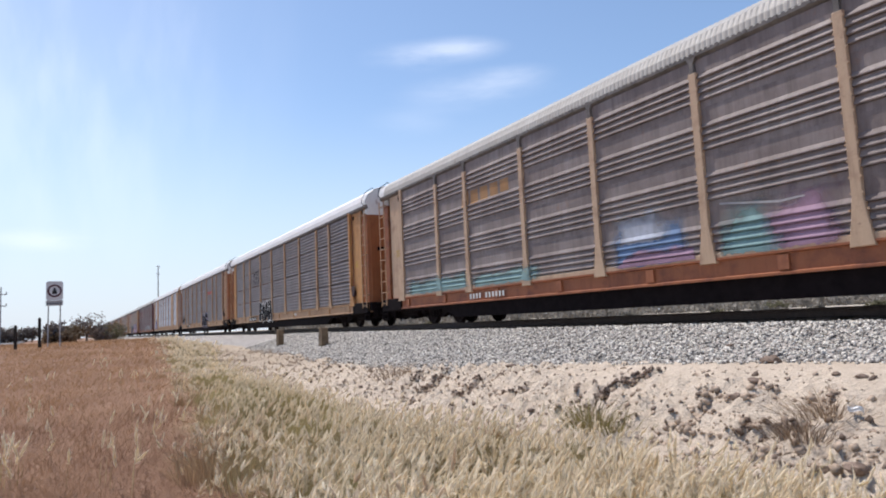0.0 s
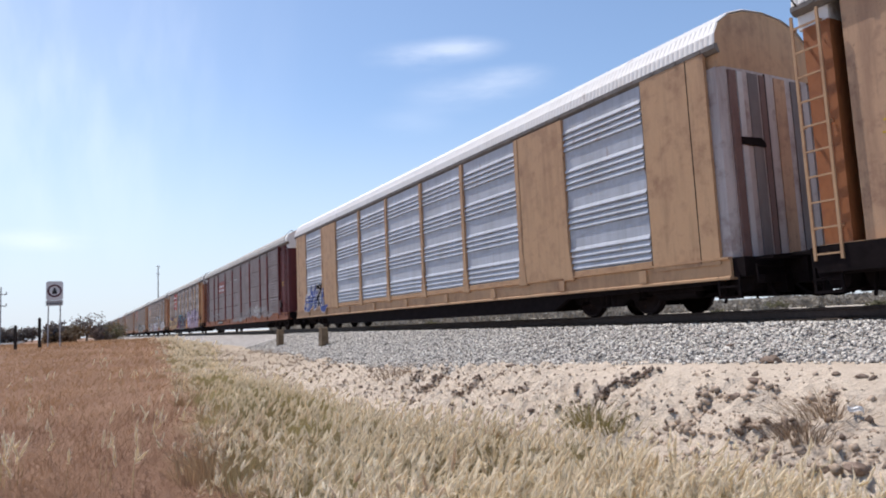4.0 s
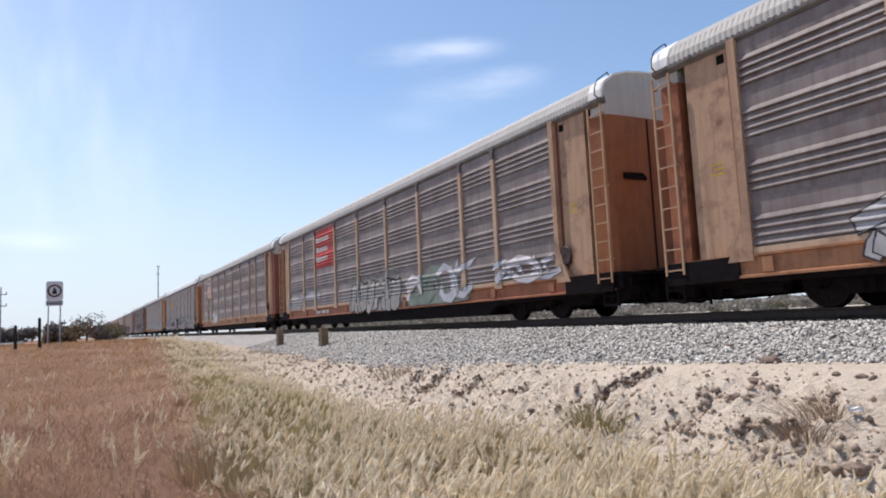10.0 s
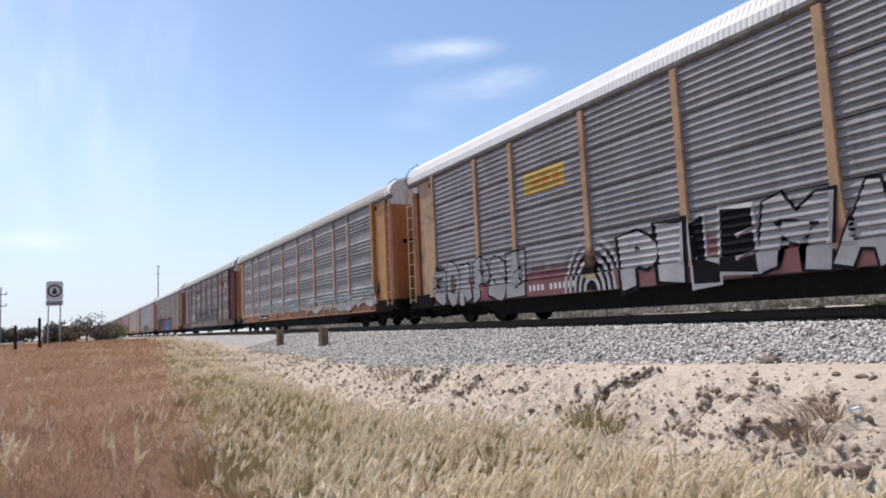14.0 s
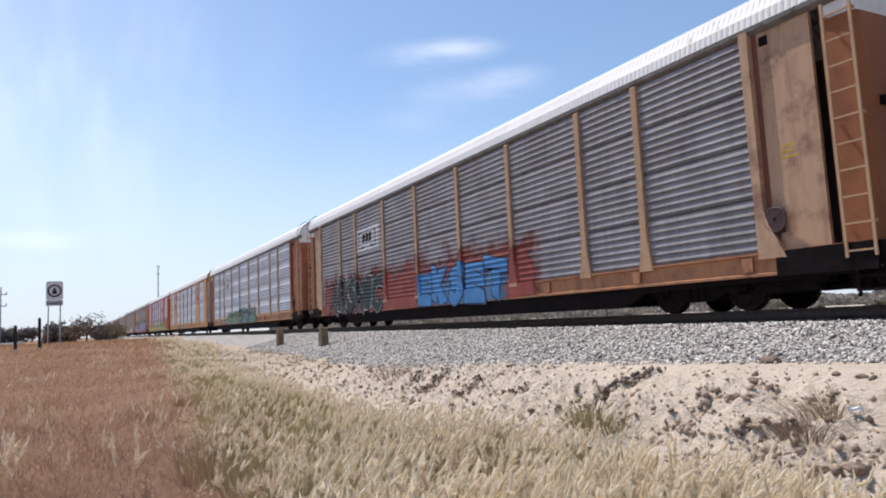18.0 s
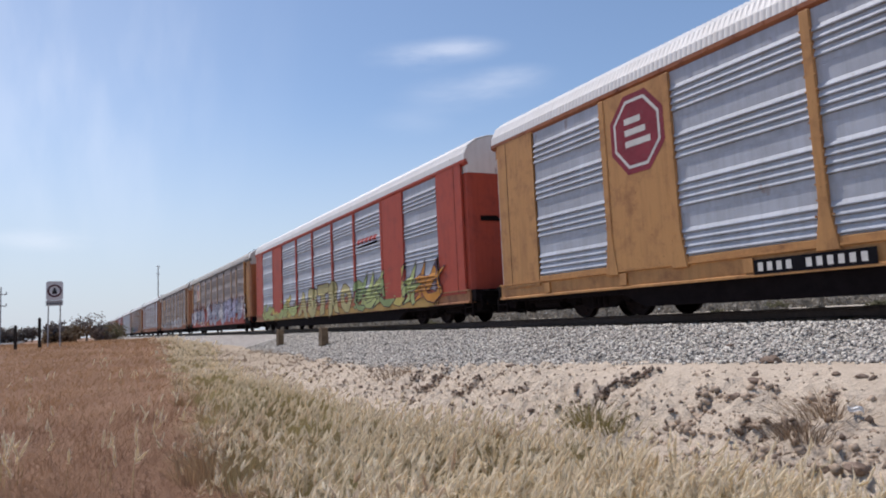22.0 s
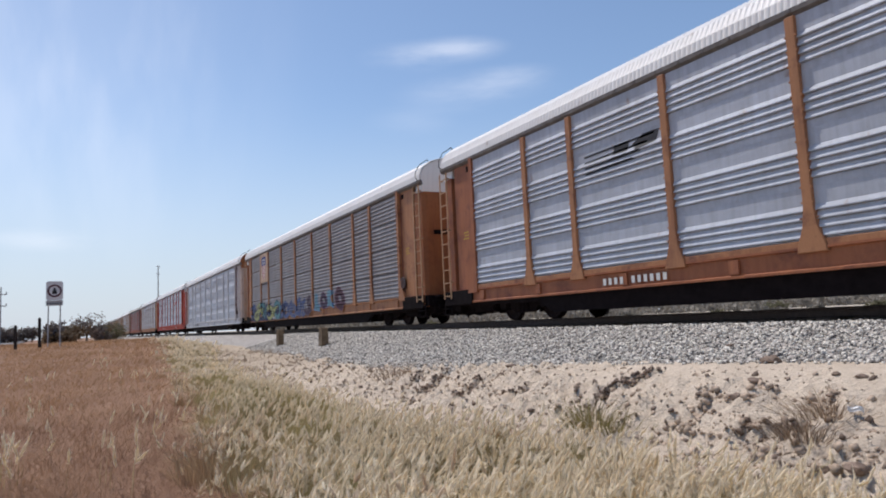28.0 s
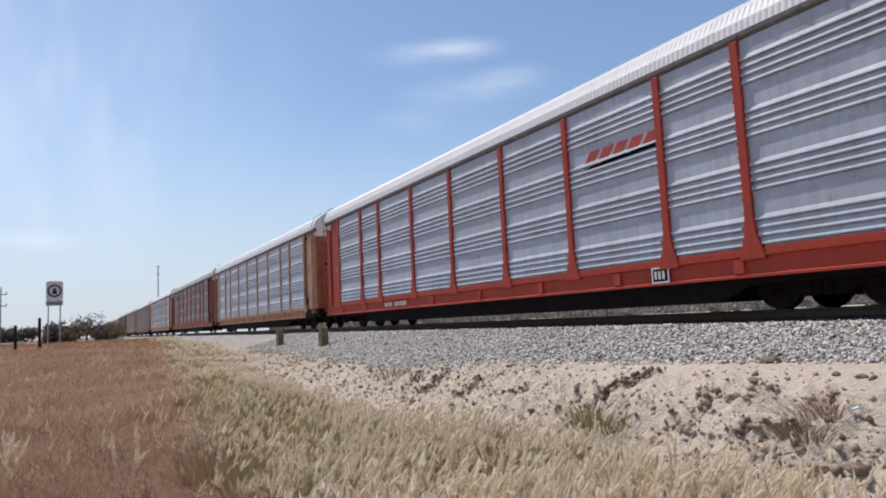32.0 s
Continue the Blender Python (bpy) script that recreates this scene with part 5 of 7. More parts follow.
    for k, z in enumerate((3.45, 3.2, 2.95)):
        shards(c, Q, -6.0, -4.75 + 0.1 * k, z - 0.02, z + 0.24, [INK, SOOTLINE], DUSK, 13 + k, 0.8)
    c = cars[-7]
    word(c, Q, "seain", 1.75, 4.60, 0.56, 1.74, INK, LILAC, 11, fats=(0.045, 0.067), swell=0.05)
    logo_bars(c, Q, 4.36, 6.7, 3.30, 3.52, spray("signal", (0.50, 0.075, 0.06)), 6, 0.12)
    word(c, Q, "AMEN", -11.4, -9.4, 1.28, 1.62, INK, DUSK, 12)
    marking_bars(c, 5.34, 0.78, False, (3,))
    marking_bars(c, -7.5, 0.77)
    c = cars[-6]
    shards(c, G, -12.9, -8.5, 0.75, 2.0, [INK, DKBLUE], CHALK, 14)
    c = cars[-5]
    flat_quads("faded_red_field", [rect(-7.0, 3.05, -4.4, 3.95)], 0.003, spray("faded_red", (0.30, 0.10, 0.09)), c, Q)
    each_quad("pale_bar", [rect(-6.8 + 0.3 * i, z, -6.6 + 0.3 * i, z + 0.16) for z in (3.2, 3.5) for i in range(7)], 0.006, CHALK, c, Q)
    worn = spray("worn_grey", (0.30, 0.275, 0.275))
    shards(c, Q, -0.8, 4.4, 0.75, 1.45, [worn, PINK, worn], PINK, 15)
    shards(c, Q, 4.6, 9.8, 0.8, 1.5, [worn, GHOST, PINK], DARK, 16)
    shards(c, Q, -11.0, -5.0, 0.95, 1.4, [worn, PINK], PINK, 17)
    marking_bars(c, -7.0, 0.77)
    for k in range(5):
        zc = 3.6 + 0.2 * k
        ring = [[(-12.72 + 0.05 * (-1) ** k + r * math.cos(a), zc + 1.4 * r * math.sin(a)) for r, a in ((0.07, p), (0.10, p), (0.10, p + 0.9), (0.07, p + 0.9))] for p in (0.0, 0.9, 1.8, 2.7, 3.6, 4.5)]
        flat_quads("chalk_loop", ring, 1.350, CHALK, c, Q, drape=False)
    c = cars[-4]
    red_plate(c, G, spray("plate_red", (0.36, 0.05, 0.045)))
    haze(c, G, 4.4, 11.2, 0.60, 1.9, spray("dull_mauve", (0.32, 0.16, 0.20)), 20)
    word(c, G, "BOTAK", 4.15, 10.9, 0.62, 2.12, spray("pink_lilac", (0.44, 0.37, 0.48)), PURPLE, 21, fats=(0.085, 0.115))
    haze(c, G, -3.2, 4.4, 0.60, 1.75, ORANGESP, 22)
    haze(c, G, -4.1, -1.6, 0.62, 1.9, MAGENTA, 19)
    word(c, G, "VIDEO", -3.8, 2.9, 0.60, 1.98, PLUMDARK, spray("dim_cyan", (0.16, 0.33, 0.38)), 23, fats=(0.085, 0.115))
    haze(c, G, -10.5, -4.2, 1.5, 2.0, spray("mauve_blue", (0.22, 0.20, 0.38)), 18)
    shards(c, G, -11.5, -4.3, 0.62, 1.80, [APRICOT, spray("pale_apricot", (0.56, 0.40, 0.22)), APRICOT], PLUMDARK, 24)
    marking_bars(c, -6.5, 0.72)
    c = cars[-3]
    shield_plate(c, PALE_TAN)
    haze(c, G, -3.6, 4.35, 0.60, 1.75, spray("dull_magenta", (0.30, 0.07, 0.13)), 25)
    word(c, G, "MNLON", -2.5, 3.0, 0.78, 1.72, CHALK, SOOTLINE, 26, fats=(0.09, 0.105), swell=0.05)
    haze(c, G, 4.5, 7.0, 1.9, 2.55, spray("dust", (0.42, 0.40, 0.39)), 30)
    word(c, G, "Vin", 6.2, 8.6, 0.66, 1.82, CHALK, INK, 27, 0.15, fats=(0.09, 0.125), swell=0.06)
    word(c, G, "A", 8.6, 10.0, 0.70, 2.0, CHALK, INK, 28, 0.15, fats=(0.09, 0.125))
    haze(c, G, -2.6, 3.0, 0.57, 0.84, GHOST, 35)
    word(c, G, "s", 3.3, 4.2, 1.0, 1.66, GHOST, INK, 31, fats=(0.085, 0.125))
    word(c, G, "s", 10.0, 11.4, 0.9, 1.9, CHALK, INK, 37, 0.15, fats=(0.085, 0.115))
    shards(c, G, -9.3, -4.4, 0.62, 1.70, [GHOST, CHALK], SOOTLINE, 28)
    haze(c, G, -0.2, 4.6, 2.1, 2.75, spray("dust", (0.42, 0.40, 0.39)), 29)
    marking_bars(c, -6.9, 0.70)
    c = cars[-2]
    red_plate(c, G, spray("plate_bright_red", (0.50, 0.06, 0.05)))
    haze(c, G, -2.6, 2.9, 0.60, 2.5, spray("bone", (0.40, 0.38, 0.35)), 29)
    word(c, G, "RuSMin", -2.2, 2.6, 0.60, 1.62, spray("bone", (0.40, 0.38, 0.35)), INK, 30, 0.1, fats=(0.08, 0.115), swell=0.08)
    haze(c, G, 3.0, 7.6, 0.62, 1.3, spray("faded_green", (0.22, 0.27, 0.22)), 31)
    shards(c, G, 3.3, 7.2, 0.68, 1.85, [CHALK, CHROME, spray("faded_green", (0.22, 0.27, 0.22))], DARK, 32)
    haze(c, G, -11.6, -9.25, 0.98, 1.75, spray("bone", (0.50, 0.475, 0.44)), 33)
    shards(c, G, -11.5, -9.6, 1.0, 1.7, [GHOST, CHALK], DARK, 33)
    haze(c, G, -9.2, -6.0, 1.4, 1.85, GHOST, 36)
    shards(c, G, 8.9, 11.3, 1.0, 1.6, [CHROME, CHALK], DARK, 34)
    marking_bars(c, -6.9, 0.75, False)
    c = cars[-1]
    shield_plate(c, PALE_TAN)
    word(c, G, "TEMS", -6.75, -4.4, 0.72, 1.45, CHALK, GREY, 35)
    marking_bars(c, 5.2, 0.76, True, (3,))
    c = cars[0]
    flat_quads("logo_field", [rect(-6.55, 3.12, -4.9, 3.70)], 0.004, spray("ochre", (0.52, 0.36, 0.08)), c, Q, "yellow painted carrier mark")
    each_quad("logo_bar", [rect(-6.2 + 0.42 * i, 3.28, -5.95 + 0.42 * i, 3.52) for i in range(3)], 0.007, ORANGESP, c, Q)
    haze(c, Q, -11.0, 11.4, 0.58, 1.55, spray("brick_haze", (0.22, 0.085, 0.085)), 38)
    smear = spray("smeared_grey", (0.34, 0.33, 0.335))
    word(c, Q, "CORPSE", -12.4, -6.65, 0.60, 1.78, smear, INK, 39, fats=(0.085, 0.115))
    for i in range(5):
        r = 0.35 + 0.22 * i
        arc = [(-4.15 + 0.78 * r * math.cos(math.radians(18 * k)), 0.58 + 1.0 * r * math.sin(math.radians(18 * k))) for k in range(11)]
        inn = [(-4.15 + 0.78 * (r - 0.11) * math.cos(math.radians(18 * k)), 0.58 + 1.0 * (r - 0.11) * math.sin(math.radians(18 * k))) for k in range(11)]
        flat_quads("painted_arc", [[arc[k], arc[k + 1], inn[k + 1], inn[k]] for k in range(10)], 0.004, GHOST, c, Q)
    haze(c, Q, -5.1, -3.2, 0.58, 1.6, INK, 36)
    word(c, Q, "PI", -3.25, -1.5, 0.60, 1.72, GHOST, INK, 40)
    word(c, Q, "LE", -1.35, 0.0, 0.62, 1.72, INK, GHOST, 43)
    word(c, Q, "MASEN", 0.05, 5.7, 0.60, 1.80, smear, INK, 41, 0.2, fats=(0.075, 0.11))
    word(c, Q, "MORE", 6.7, 11.3, 0.62, 1.85, smear, SOOTLINE, 42, fats=(0.075, 0.11))
    marking_bars(c, -6.5, 0.78)
    c = cars[1]
    shards(c, G, 3.2, 11.6, 0.75, 1.5, [PALEGREEN, GHOST, PALEGREEN], GREY, 44)
    shards(c, G, -6.5, 1.5, 0.95, 1.6, [GHOST, PALEGREEN], GREY, 45)
    marking_bars(c, -6.8, 0.75)
    c = cars[2]
    for x0, x1, z0, rear in ((-3.75, -1.6, 3.15, True), (8.2, 9.8, 3.3, False)):
        flat_quads("logo_field", [rect(x0 - 0.1, 3.0, x0 + 2.4, 3.95)], 0.003, spray("mark_maroon", (0.20, 0.04, 0.035)), c, G)
        each_quad("logo_stripe", [rect(x0, 3.10, x0 + 1.9, 3.19), rect(x0, 3.26, x0 + 1.75, 3.35)] + [rect(x0 + 0.16 * i, 3.44, x0 + 0.16 * i + 0.11, 3.58) for i in range(7)], 0.006, WHITE, c, G)
        arc = []
        for i in range(11):
            a0, a1 = math.radians(-40 + 25 * i), math.radians(-40 + 25 * (i + 1))
            arc.append([(x0 + 1.9 + r * math.cos(a), 3.52 + r * math.sin(a)) for r, a in ((0.17, a0), (0.32, a0), (0.32, a1), (0.17, a1))])
        flat_quads("logo_curl", arc, 0.006, WHITE, c, G)
    dusty = spray("dusty_grey", (0.185, 0.16, 0.165))
    haze(c, G, -4.0, 7.4, 0.60, 2.35, dusty, 49)
    haze(c, G, -7.0, -4.0, 0.98, 2.2, dusty, 50)
    shards(c, G, -6.5, -4.3, 1.0, 1.75, [GHOST, dusty], UMBER, 50)
    strokes = ((-2.61, 1.52, -2.56, 0.84), (-2.15, 1.30, -2.24, 0.98), (-1.65, 1.64, -1.79, 1.14), (-1.12, 1.76, -0.50, 0.79),
               (0.01, 1.67, 0.25, 0.63), (0.45, 1.71, 0.63, 0.66), (1.69, 1.71, 1.75, 1.35), (2.22, 1.62, 2.31, 1.27),
               (2.60, 1.67, 2.64, 1.13), (3.08, 1.52, 3.07, 0.71), (3.39, 1.41, 3.43, 1.16), (4.3, 1.75, 4.5, 0.8), (5.3, 1.7, 5.2, 0.9), (6.3, 1.8, 6.7, 0.85))
    for k, (xa, za, xb, zb) in enumerate(strokes):
        w = 0.03 + 0.02 * (k % 3)
        each_quad("dark_stroke", [[(xa - w, za), (xa + w, za + 0.05), (xb + 0.6 * w, zb), (xb - 0.6 * w, zb - 0.03)]], 0.0102, INK, c, G)
    each_quad("thin_stroke", [[(xa, z), (xb, z - 0.03), (xb, z + 0.005), (xa, z + 0.035)] for xa, xb, z in ((-3.8, -2.7, 1.72), (-1.2, 1.15, 1.77), (1.6, 2.6, 1.67), (3.0, 4.4, 1.71), (4.8, 6.6, 1.76))], 0.0102, SOOTLINE, c, G)
    each_quad("yellow_block", [rect(-4.9, 0.68, -3.4, 0.86), rect(-1.9, 0.72, -1.4, 0.84), rect(1.0, 0.68, 1.7, 0.95)], 1.474, GOLD, c, G, drape=False)
    marking_bars(c, -6.9, 0.76, False)
    c = cars[3]
    flat_quads("logo_plate", [rect(-7.0, 2.95, -4.65, 3.92)], 0.003, spray("pale_grey", (0.58, 0.59, 0.60)), c, Q, "pale grey logo field")
    logo_bars(c, Q, -6.35, -5.35, 3.32, 3.68, INK, 3, 0.05)
    each_quad("logo_bracket", [rect(-6.72, 3.1, -6.66, 3.75), rect(-5.05, 3.1, -4.99, 3.75), rect(-6.66, 3.69, -6.5, 3.75), rect(-5.2, 3.69, -5.05, 3.75)]
               + [rect(x, 3.08, x + 0.14, 3.18) for x in (-6.5, -6.3, -5.5, -5.3)], 0.005, INK, c, Q)
    haze(c, Q, -11.4, 5.4, 0.58, 2.75, spray("brick_red", (0.28, 0.06, 0.045)), 54)
    haze(c, Q, -1.6, 4.1, 0.58, 1.75, spray("thin_blue", (0.09, 0.20, 0.36)), 57)
    word(c, Q, "EKSET", -1.4, 3.9, 0.60, 1.72, BLUE, spray("navy_line", (0.03, 0.05, 0.10)), 55, fats=(0.085, 0.115))
    word(c, Q, "ARSNIC", -10.3, -4.4, 0.66, 1.95, spray("black_green", (0.022, 0.034, 0.03)), GHOST, 56, 0.15, fats=(0.07, 0.092), back=INK)
    marking_bars(c, -6.4, 0.80, False)
    c = cars[4]
    faint = spray("faint_mark", (0.16, 0.16, 0.18))
    logo_bars(c, G, -6.3, -5.1, 3.30, 3.60, faint, 3, 0.05)
    each_quad("logo_bracket", [rect(-6.62, 3.1, -6.57, 3.72), rect(-4.85, 3.1, -4.80, 3.72)], 0.005, faint, c, G)
    haze(c, G, -1.5, 3.0, 0.98, 1.6, spray("rose", (0.42, 0.22, 0.25)), 58)
    haze(c, G, -5.7, 3.3, 0.58, 1.35, spray("thin_green", (0.24, 0.31, 0.24)), 61)
    shards(c, G, -5.6, 3.3, 0.60, 1.5, [spray("sea_green", (0.15, 0.26, 0.18)), spray("moss", (0.17, 0.22, 0.10)), spray("blue_green", (0.06, 0.12, 0.16))], DKGREEN, 59, 0.8)
    each_quad("red_streak", [[(x, z), (x + 0.7, z + 0.16), (x + 0.7, z + 0.21), (x, z + 0.07)] for x, z in ((1.2, 1.5), (2.1, 1.36), (2.8, 1.55), (0.3, 1.55))], 0.0185, spray("faded_signal", (0.40, 0.13, 0.08)), c, G)
    marking_bars(c, -7.8, 0.76)
    c = cars[5]
    for cx in (-7.9, 8.2):
        octo = [(cx + 0.80 * math.cos(math.radians(22.5 + 45 * i)), 3.72 + 0.90 * math.sin(math.radians(22.5 + 45 * i))) for i in range(8)]
        inner = [(cx + (x - cx) * 0.86, 3.72 + (z - 3.72) * 0.86) for x, z in octo]
        core = [(cx + (x - cx) * 0.78, 3.72 + (z - 3.72) * 0.78) for x, z in octo]
        red = spray("emblem_red", (0.26, 0.032, 0.05))
        flat_quads("emblem_rim", [octo], 1.455, red, c, G, drape=False)
        flat_quads("emblem_ring", [inner], 1.458, WHITE, c, G, drape=False)
        flat_quads("emblem_field", [core], 1.461, red, c, G, drape=False)
        each_quad("emblem_bar", [rect(cx - 0.32, 3.45 + 0.24 * i, cx + 0.38 - 0.12 * i, 3.58 + 0.24 * i) for i in range(3)], 1.464, WHITE, c, G, drape=False)
    marking_bars(c, -5.4, 0.72)
    c = cars[6]
    logo_bars(c, G, 4.4, 6.5, 3.30, 3.50, spray("signal", (0.50, 0.075, 0.06)), 5, 0.18, INK)
    haze(c, G, -10.9, 11.4, 0.58, 1.5, spray("brick", (0.42, 0.15, 0.08)), 62)
    haze(c, G, -11.2, 11.4, 0.57, 0.90, spray("sill_yellow", (0.48, 0.30, 0.09)), 73)
    word(c, G, "ASTRO", -3.85, 3.75, 0.60, 1.88, spray("straw_yellow", (0.50, 0.44, 0.21)), spray("umber_line", (0.10, 0.055, 0.04)), 63, fats=(0.085, 0.115))
    shards(c, G, -11.3, -4.5, 0.60, 1.60, [LIME, YELLOW, LIME], spray("umber_line", (0.10, 0.055, 0.04)), 64)
    shards(c, G, 4.3, 11.3, 0.62, 1.85, [spray("leaf_green", (0.28, 0.36, 0.15)), YELLOW, LIME, ORANGESP], PLUMDARK, 65)
    marking_bars(c, -6.8, 0.72)
    c = cars[7]
    shield_plate(c, PALE_TAN)
    haze(c, G, -12.0, 11.6, 0.58, 2.95, spray("bright_red", (0.37, 0.06, 0.045)), 66)
    navy = spray("navy_line", (0.03, 0.05, 0.10))
    silver = spray("silver_lilac", (0.39, 0.385, 0.46))
    shards(c, G, -11.7, -5.1, 0.66, 2.05, [silver, CHALK, silver], navy, 67, 1.55)
    shards(c, G, -3.4, 4.3, 0.62, 2.2, [silver, CHALK, silver], navy, 68, 1.6)
    each_quad("yellow_block", [rect(-8.2, 0.84, -7.5, 0.93), rect(-6.7, 0.86, -6.1, 0.95), rect(-3.2, 0.66, -2.7, 0.84)], 0.019, YELLOW, c, G)
    marking_bars(c, -6.4, 0.70, False)
    shards(c, G, 4.7, 12.0, 0.60, 2.15, [silver, LILAC, CHALK], INK, 69, 1.5)
    c = cars[8]
    flat_quads("pale_plate", [rect(-8.9, 3.1, -7.35, 4.4)], 0.004, PALE_TAN, c, G)
    shards(c, G, 0.3, 8.6, 0.72, 1.65, [CHALK, GHOST, CHROME], DARK, 70)
    shards(c, G, -9.5, -0.4, 0.75, 1.45, [GHOST, PINK], DARK, 71)
    word(c, G, "OCIO", 9.5, 11.7, 1.05, 1.85, DARK, CHALK, 72)
    c = cars[9]
    each_quad("logo_stripe", [[(-6.6, 3.16 + 0.13 * i), (-5.1 + 0.2 * i, 3.2 + 0.13 * i), (-5.1 + 0.2 * i, 3.25 + 0.13 * i), (-6.6, 3.21 + 0.13 * i)] for i in range(4)] + [[(-5.0, 3.36), (-4.45, 3.44), (-4.35, 3.66), (-4.8, 3.66), (-5.1, 3.52)], rect(-5.7, 3.42, -5.25, 3.62, 0.08)], 0.005, spray("faded_black", (0.05, 0.05, 0.055)), c, G)
    marking_bars(c, -6.2, 0.74, False)
    c = cars[10]
    shield_plate(c, PALE_TAN)
    word(c, Q, "L", 1.75, 2.55, 0.90, 1.70, spray("dull_cyan", (0.13, 0.27, 0.34)), DULLBLUE, 74)
    word(c, Q, "O", 2.55, 3.55, 0.90, 1.72, PLUMDARK, spray("dull_plum", (0.14, 0.05, 0.10)), 75)
    word(c, Q, "K", 3.6, 4.55, 0.88, 1.72, spray("dull_cyan", (0.13, 0.27, 0.34)), DULLBLUE, 76)
    word(c, Q, "O", 4.6, 5.85, 0.80, 1.74, spray("dark_maroon", (0.06, 0.018, 0.03)), spray("dull_plum", (0.14, 0.05, 0.10)), 77)
    shards(c, Q, -3.7, 1.0, 0.62, 1.5, [PLUMDARK, spray("slate_blue", (0.06, 0.09, 0.21))], spray("dim_grey", (0.22, 0.19, 0.195)), 75)
    haze(c, Q, -11.5, -3.6, 0.60, 1.6, spray("night_blue", (0.035, 0.04, 0.10)), 76)
    shards(c, Q, -11.3, -3.8, 0.62, 1.55, [spray("slate_blue", (0.06, 0.09, 0.21)), spray("olive_lime", (0.36, 0.38, 0.17)), spray("olive_lime", (0.36, 0.38, 0.17)), spray("dull_teal", (0.10, 0.24, 0.27))], INK, 78, 0.9)
    marking_bars(c, -7.0, 0.72, False)
    c = cars[11]
    flat_quads("scrawl", [[(-10.5 + 0.35 * i, 1.35 + 0.1 * math.sin(2.1 * i)), (-10.15 + 0.35 * i, 1.35 + 0.1 * math.sin(2.1 * (i + 1))),
                           (-10.15 + 0.35 * i, 1.39 + 0.1 * math.sin(2.1 * (i + 1))), (-10.5 + 0.35 * i, 1.39 + 0.1 * math.sin(2.1 * i))] for i in range(9)], 0.004, INK, c, G)
    marking_bars(c, -6.9, 0.76, False, (4, 6), INK)
    c = cars[12]
    logo_bars(c, G, 4.8, 7.0, 3.44, 3.66, spray("signal", (0.55, 0.06, 0.05)), 5, 0.18, INK)
    flat_quads("data_plate", [rect(6.6, 0.60, 7.05, 0.92)], 1.459, WHITE, c, G, "white square data plate", drape=False)
    flat_quads("data_plate_face", [rect(6.64, 0.64, 7.01, 0.88)], 1.462, INK, c, G, drape=False)
    each_quad("data_bar", [rect(6.68 + 0.1 * i, 0.68, 6.74 + 0.1 * i, 0.84) for i in range(3)], 1.465, WHITE, c, G, drape=False)
    marking_bars(c, -6.6, 0.76, False)


build_train()


# ---- grass, stones and litter by the track ----
def leaf_mat(name, stops, rough=0.8, through=0.35, scale=0.8, tinge=None, spread=None):
    """Dry blades: colour by blade and by patch, some light let through."""
    m, nt, b = mat_base(name, rough)
    g = nt.nodes.new("ShaderNodeNewGeometry")
    rp = nt.nodes.new("ShaderNodeValToRGB")
    e = rp.color_ramp.elements
    e[0].color, e[1].color = (*stops[0], 1), (*stops[-1], 1)
    for i, c in enumerate(stops[1:-1]):
        k = e.new((i + 1) / (len(stops) - 1))
        k.color = (*c, 1)
    nt.links.new(g.outputs["Random Per Island"], rp.inputs["Fac"])
    patch = noise_fac(nt, coords(nt), scale, 4, 0.6, 0.38, 0.66)
    c = mixed(nt, scaled(nt, patch, 0.45), rp.outputs["Color"], stops[0])
    if tinge:
        c = mixed(nt, scaled(nt, noise_fac(nt, coords(nt), 0.55, 3, 0.5, 0.45, 0.62), 0.6), c, tinge)
    if spread:
        # an ochre kind of grass takes over further out in the field
        sep = nt.nodes.new("ShaderNodeSeparateXYZ")
        nt.links.new(coords(nt), sep.inputs[0])
        far = nt.nodes.new("ShaderNodeMapRange")
        far.inputs["From Min"].default_value, far.inputs["From Max"].default_value = -11.0, -19.0
        far.inputs["To Max"].default_value = 0.75
        nt.links.new(sep.outputs["X"], far.inputs["Value"])
        c = mixed(nt, far.outputs["Result"], c, spread)
    nt.links.new(c, b.inputs["Base Color"])
    tr = nt.nodes.new("ShaderNodeBsdfTranslucent")
    nt.links.new(c, tr.inputs["Color"])
    mx = nt.nodes.new("ShaderNodeMixShader")
    mx.inputs["Fac"].default_value = through
    nt.links.new(b.outputs["BSDF"], mx.inputs[1])
    nt.links.new(tr.outputs["BSDF"], mx.inputs[2])
    nt.links.new(mx.outputs["Shader"], nt.nodes["Material Output"].inputs["Surface"])
    return m


def raw_mesh(name, V, F, mat):
    """A mesh from arrays; F holds triangles."""
    me = bpy.data.meshes.new(name)
    me.vertices.add(len(V))
    me.vertices.foreach_set("co", np.asarray(V, np.float32).reshape(-1))
    me.loops.add(F.size)
    me.loops.foreach_set("vertex_index", F.reshape(-1).astype(np.int32))
    me.polygons.add(len(F))
    me.polygons.foreach_set("loop_start", np.arange(0, F.size, 3, dtype=np.int32))
    me.update(calc_edges=True)
    me.materials.append(mat)
    return me


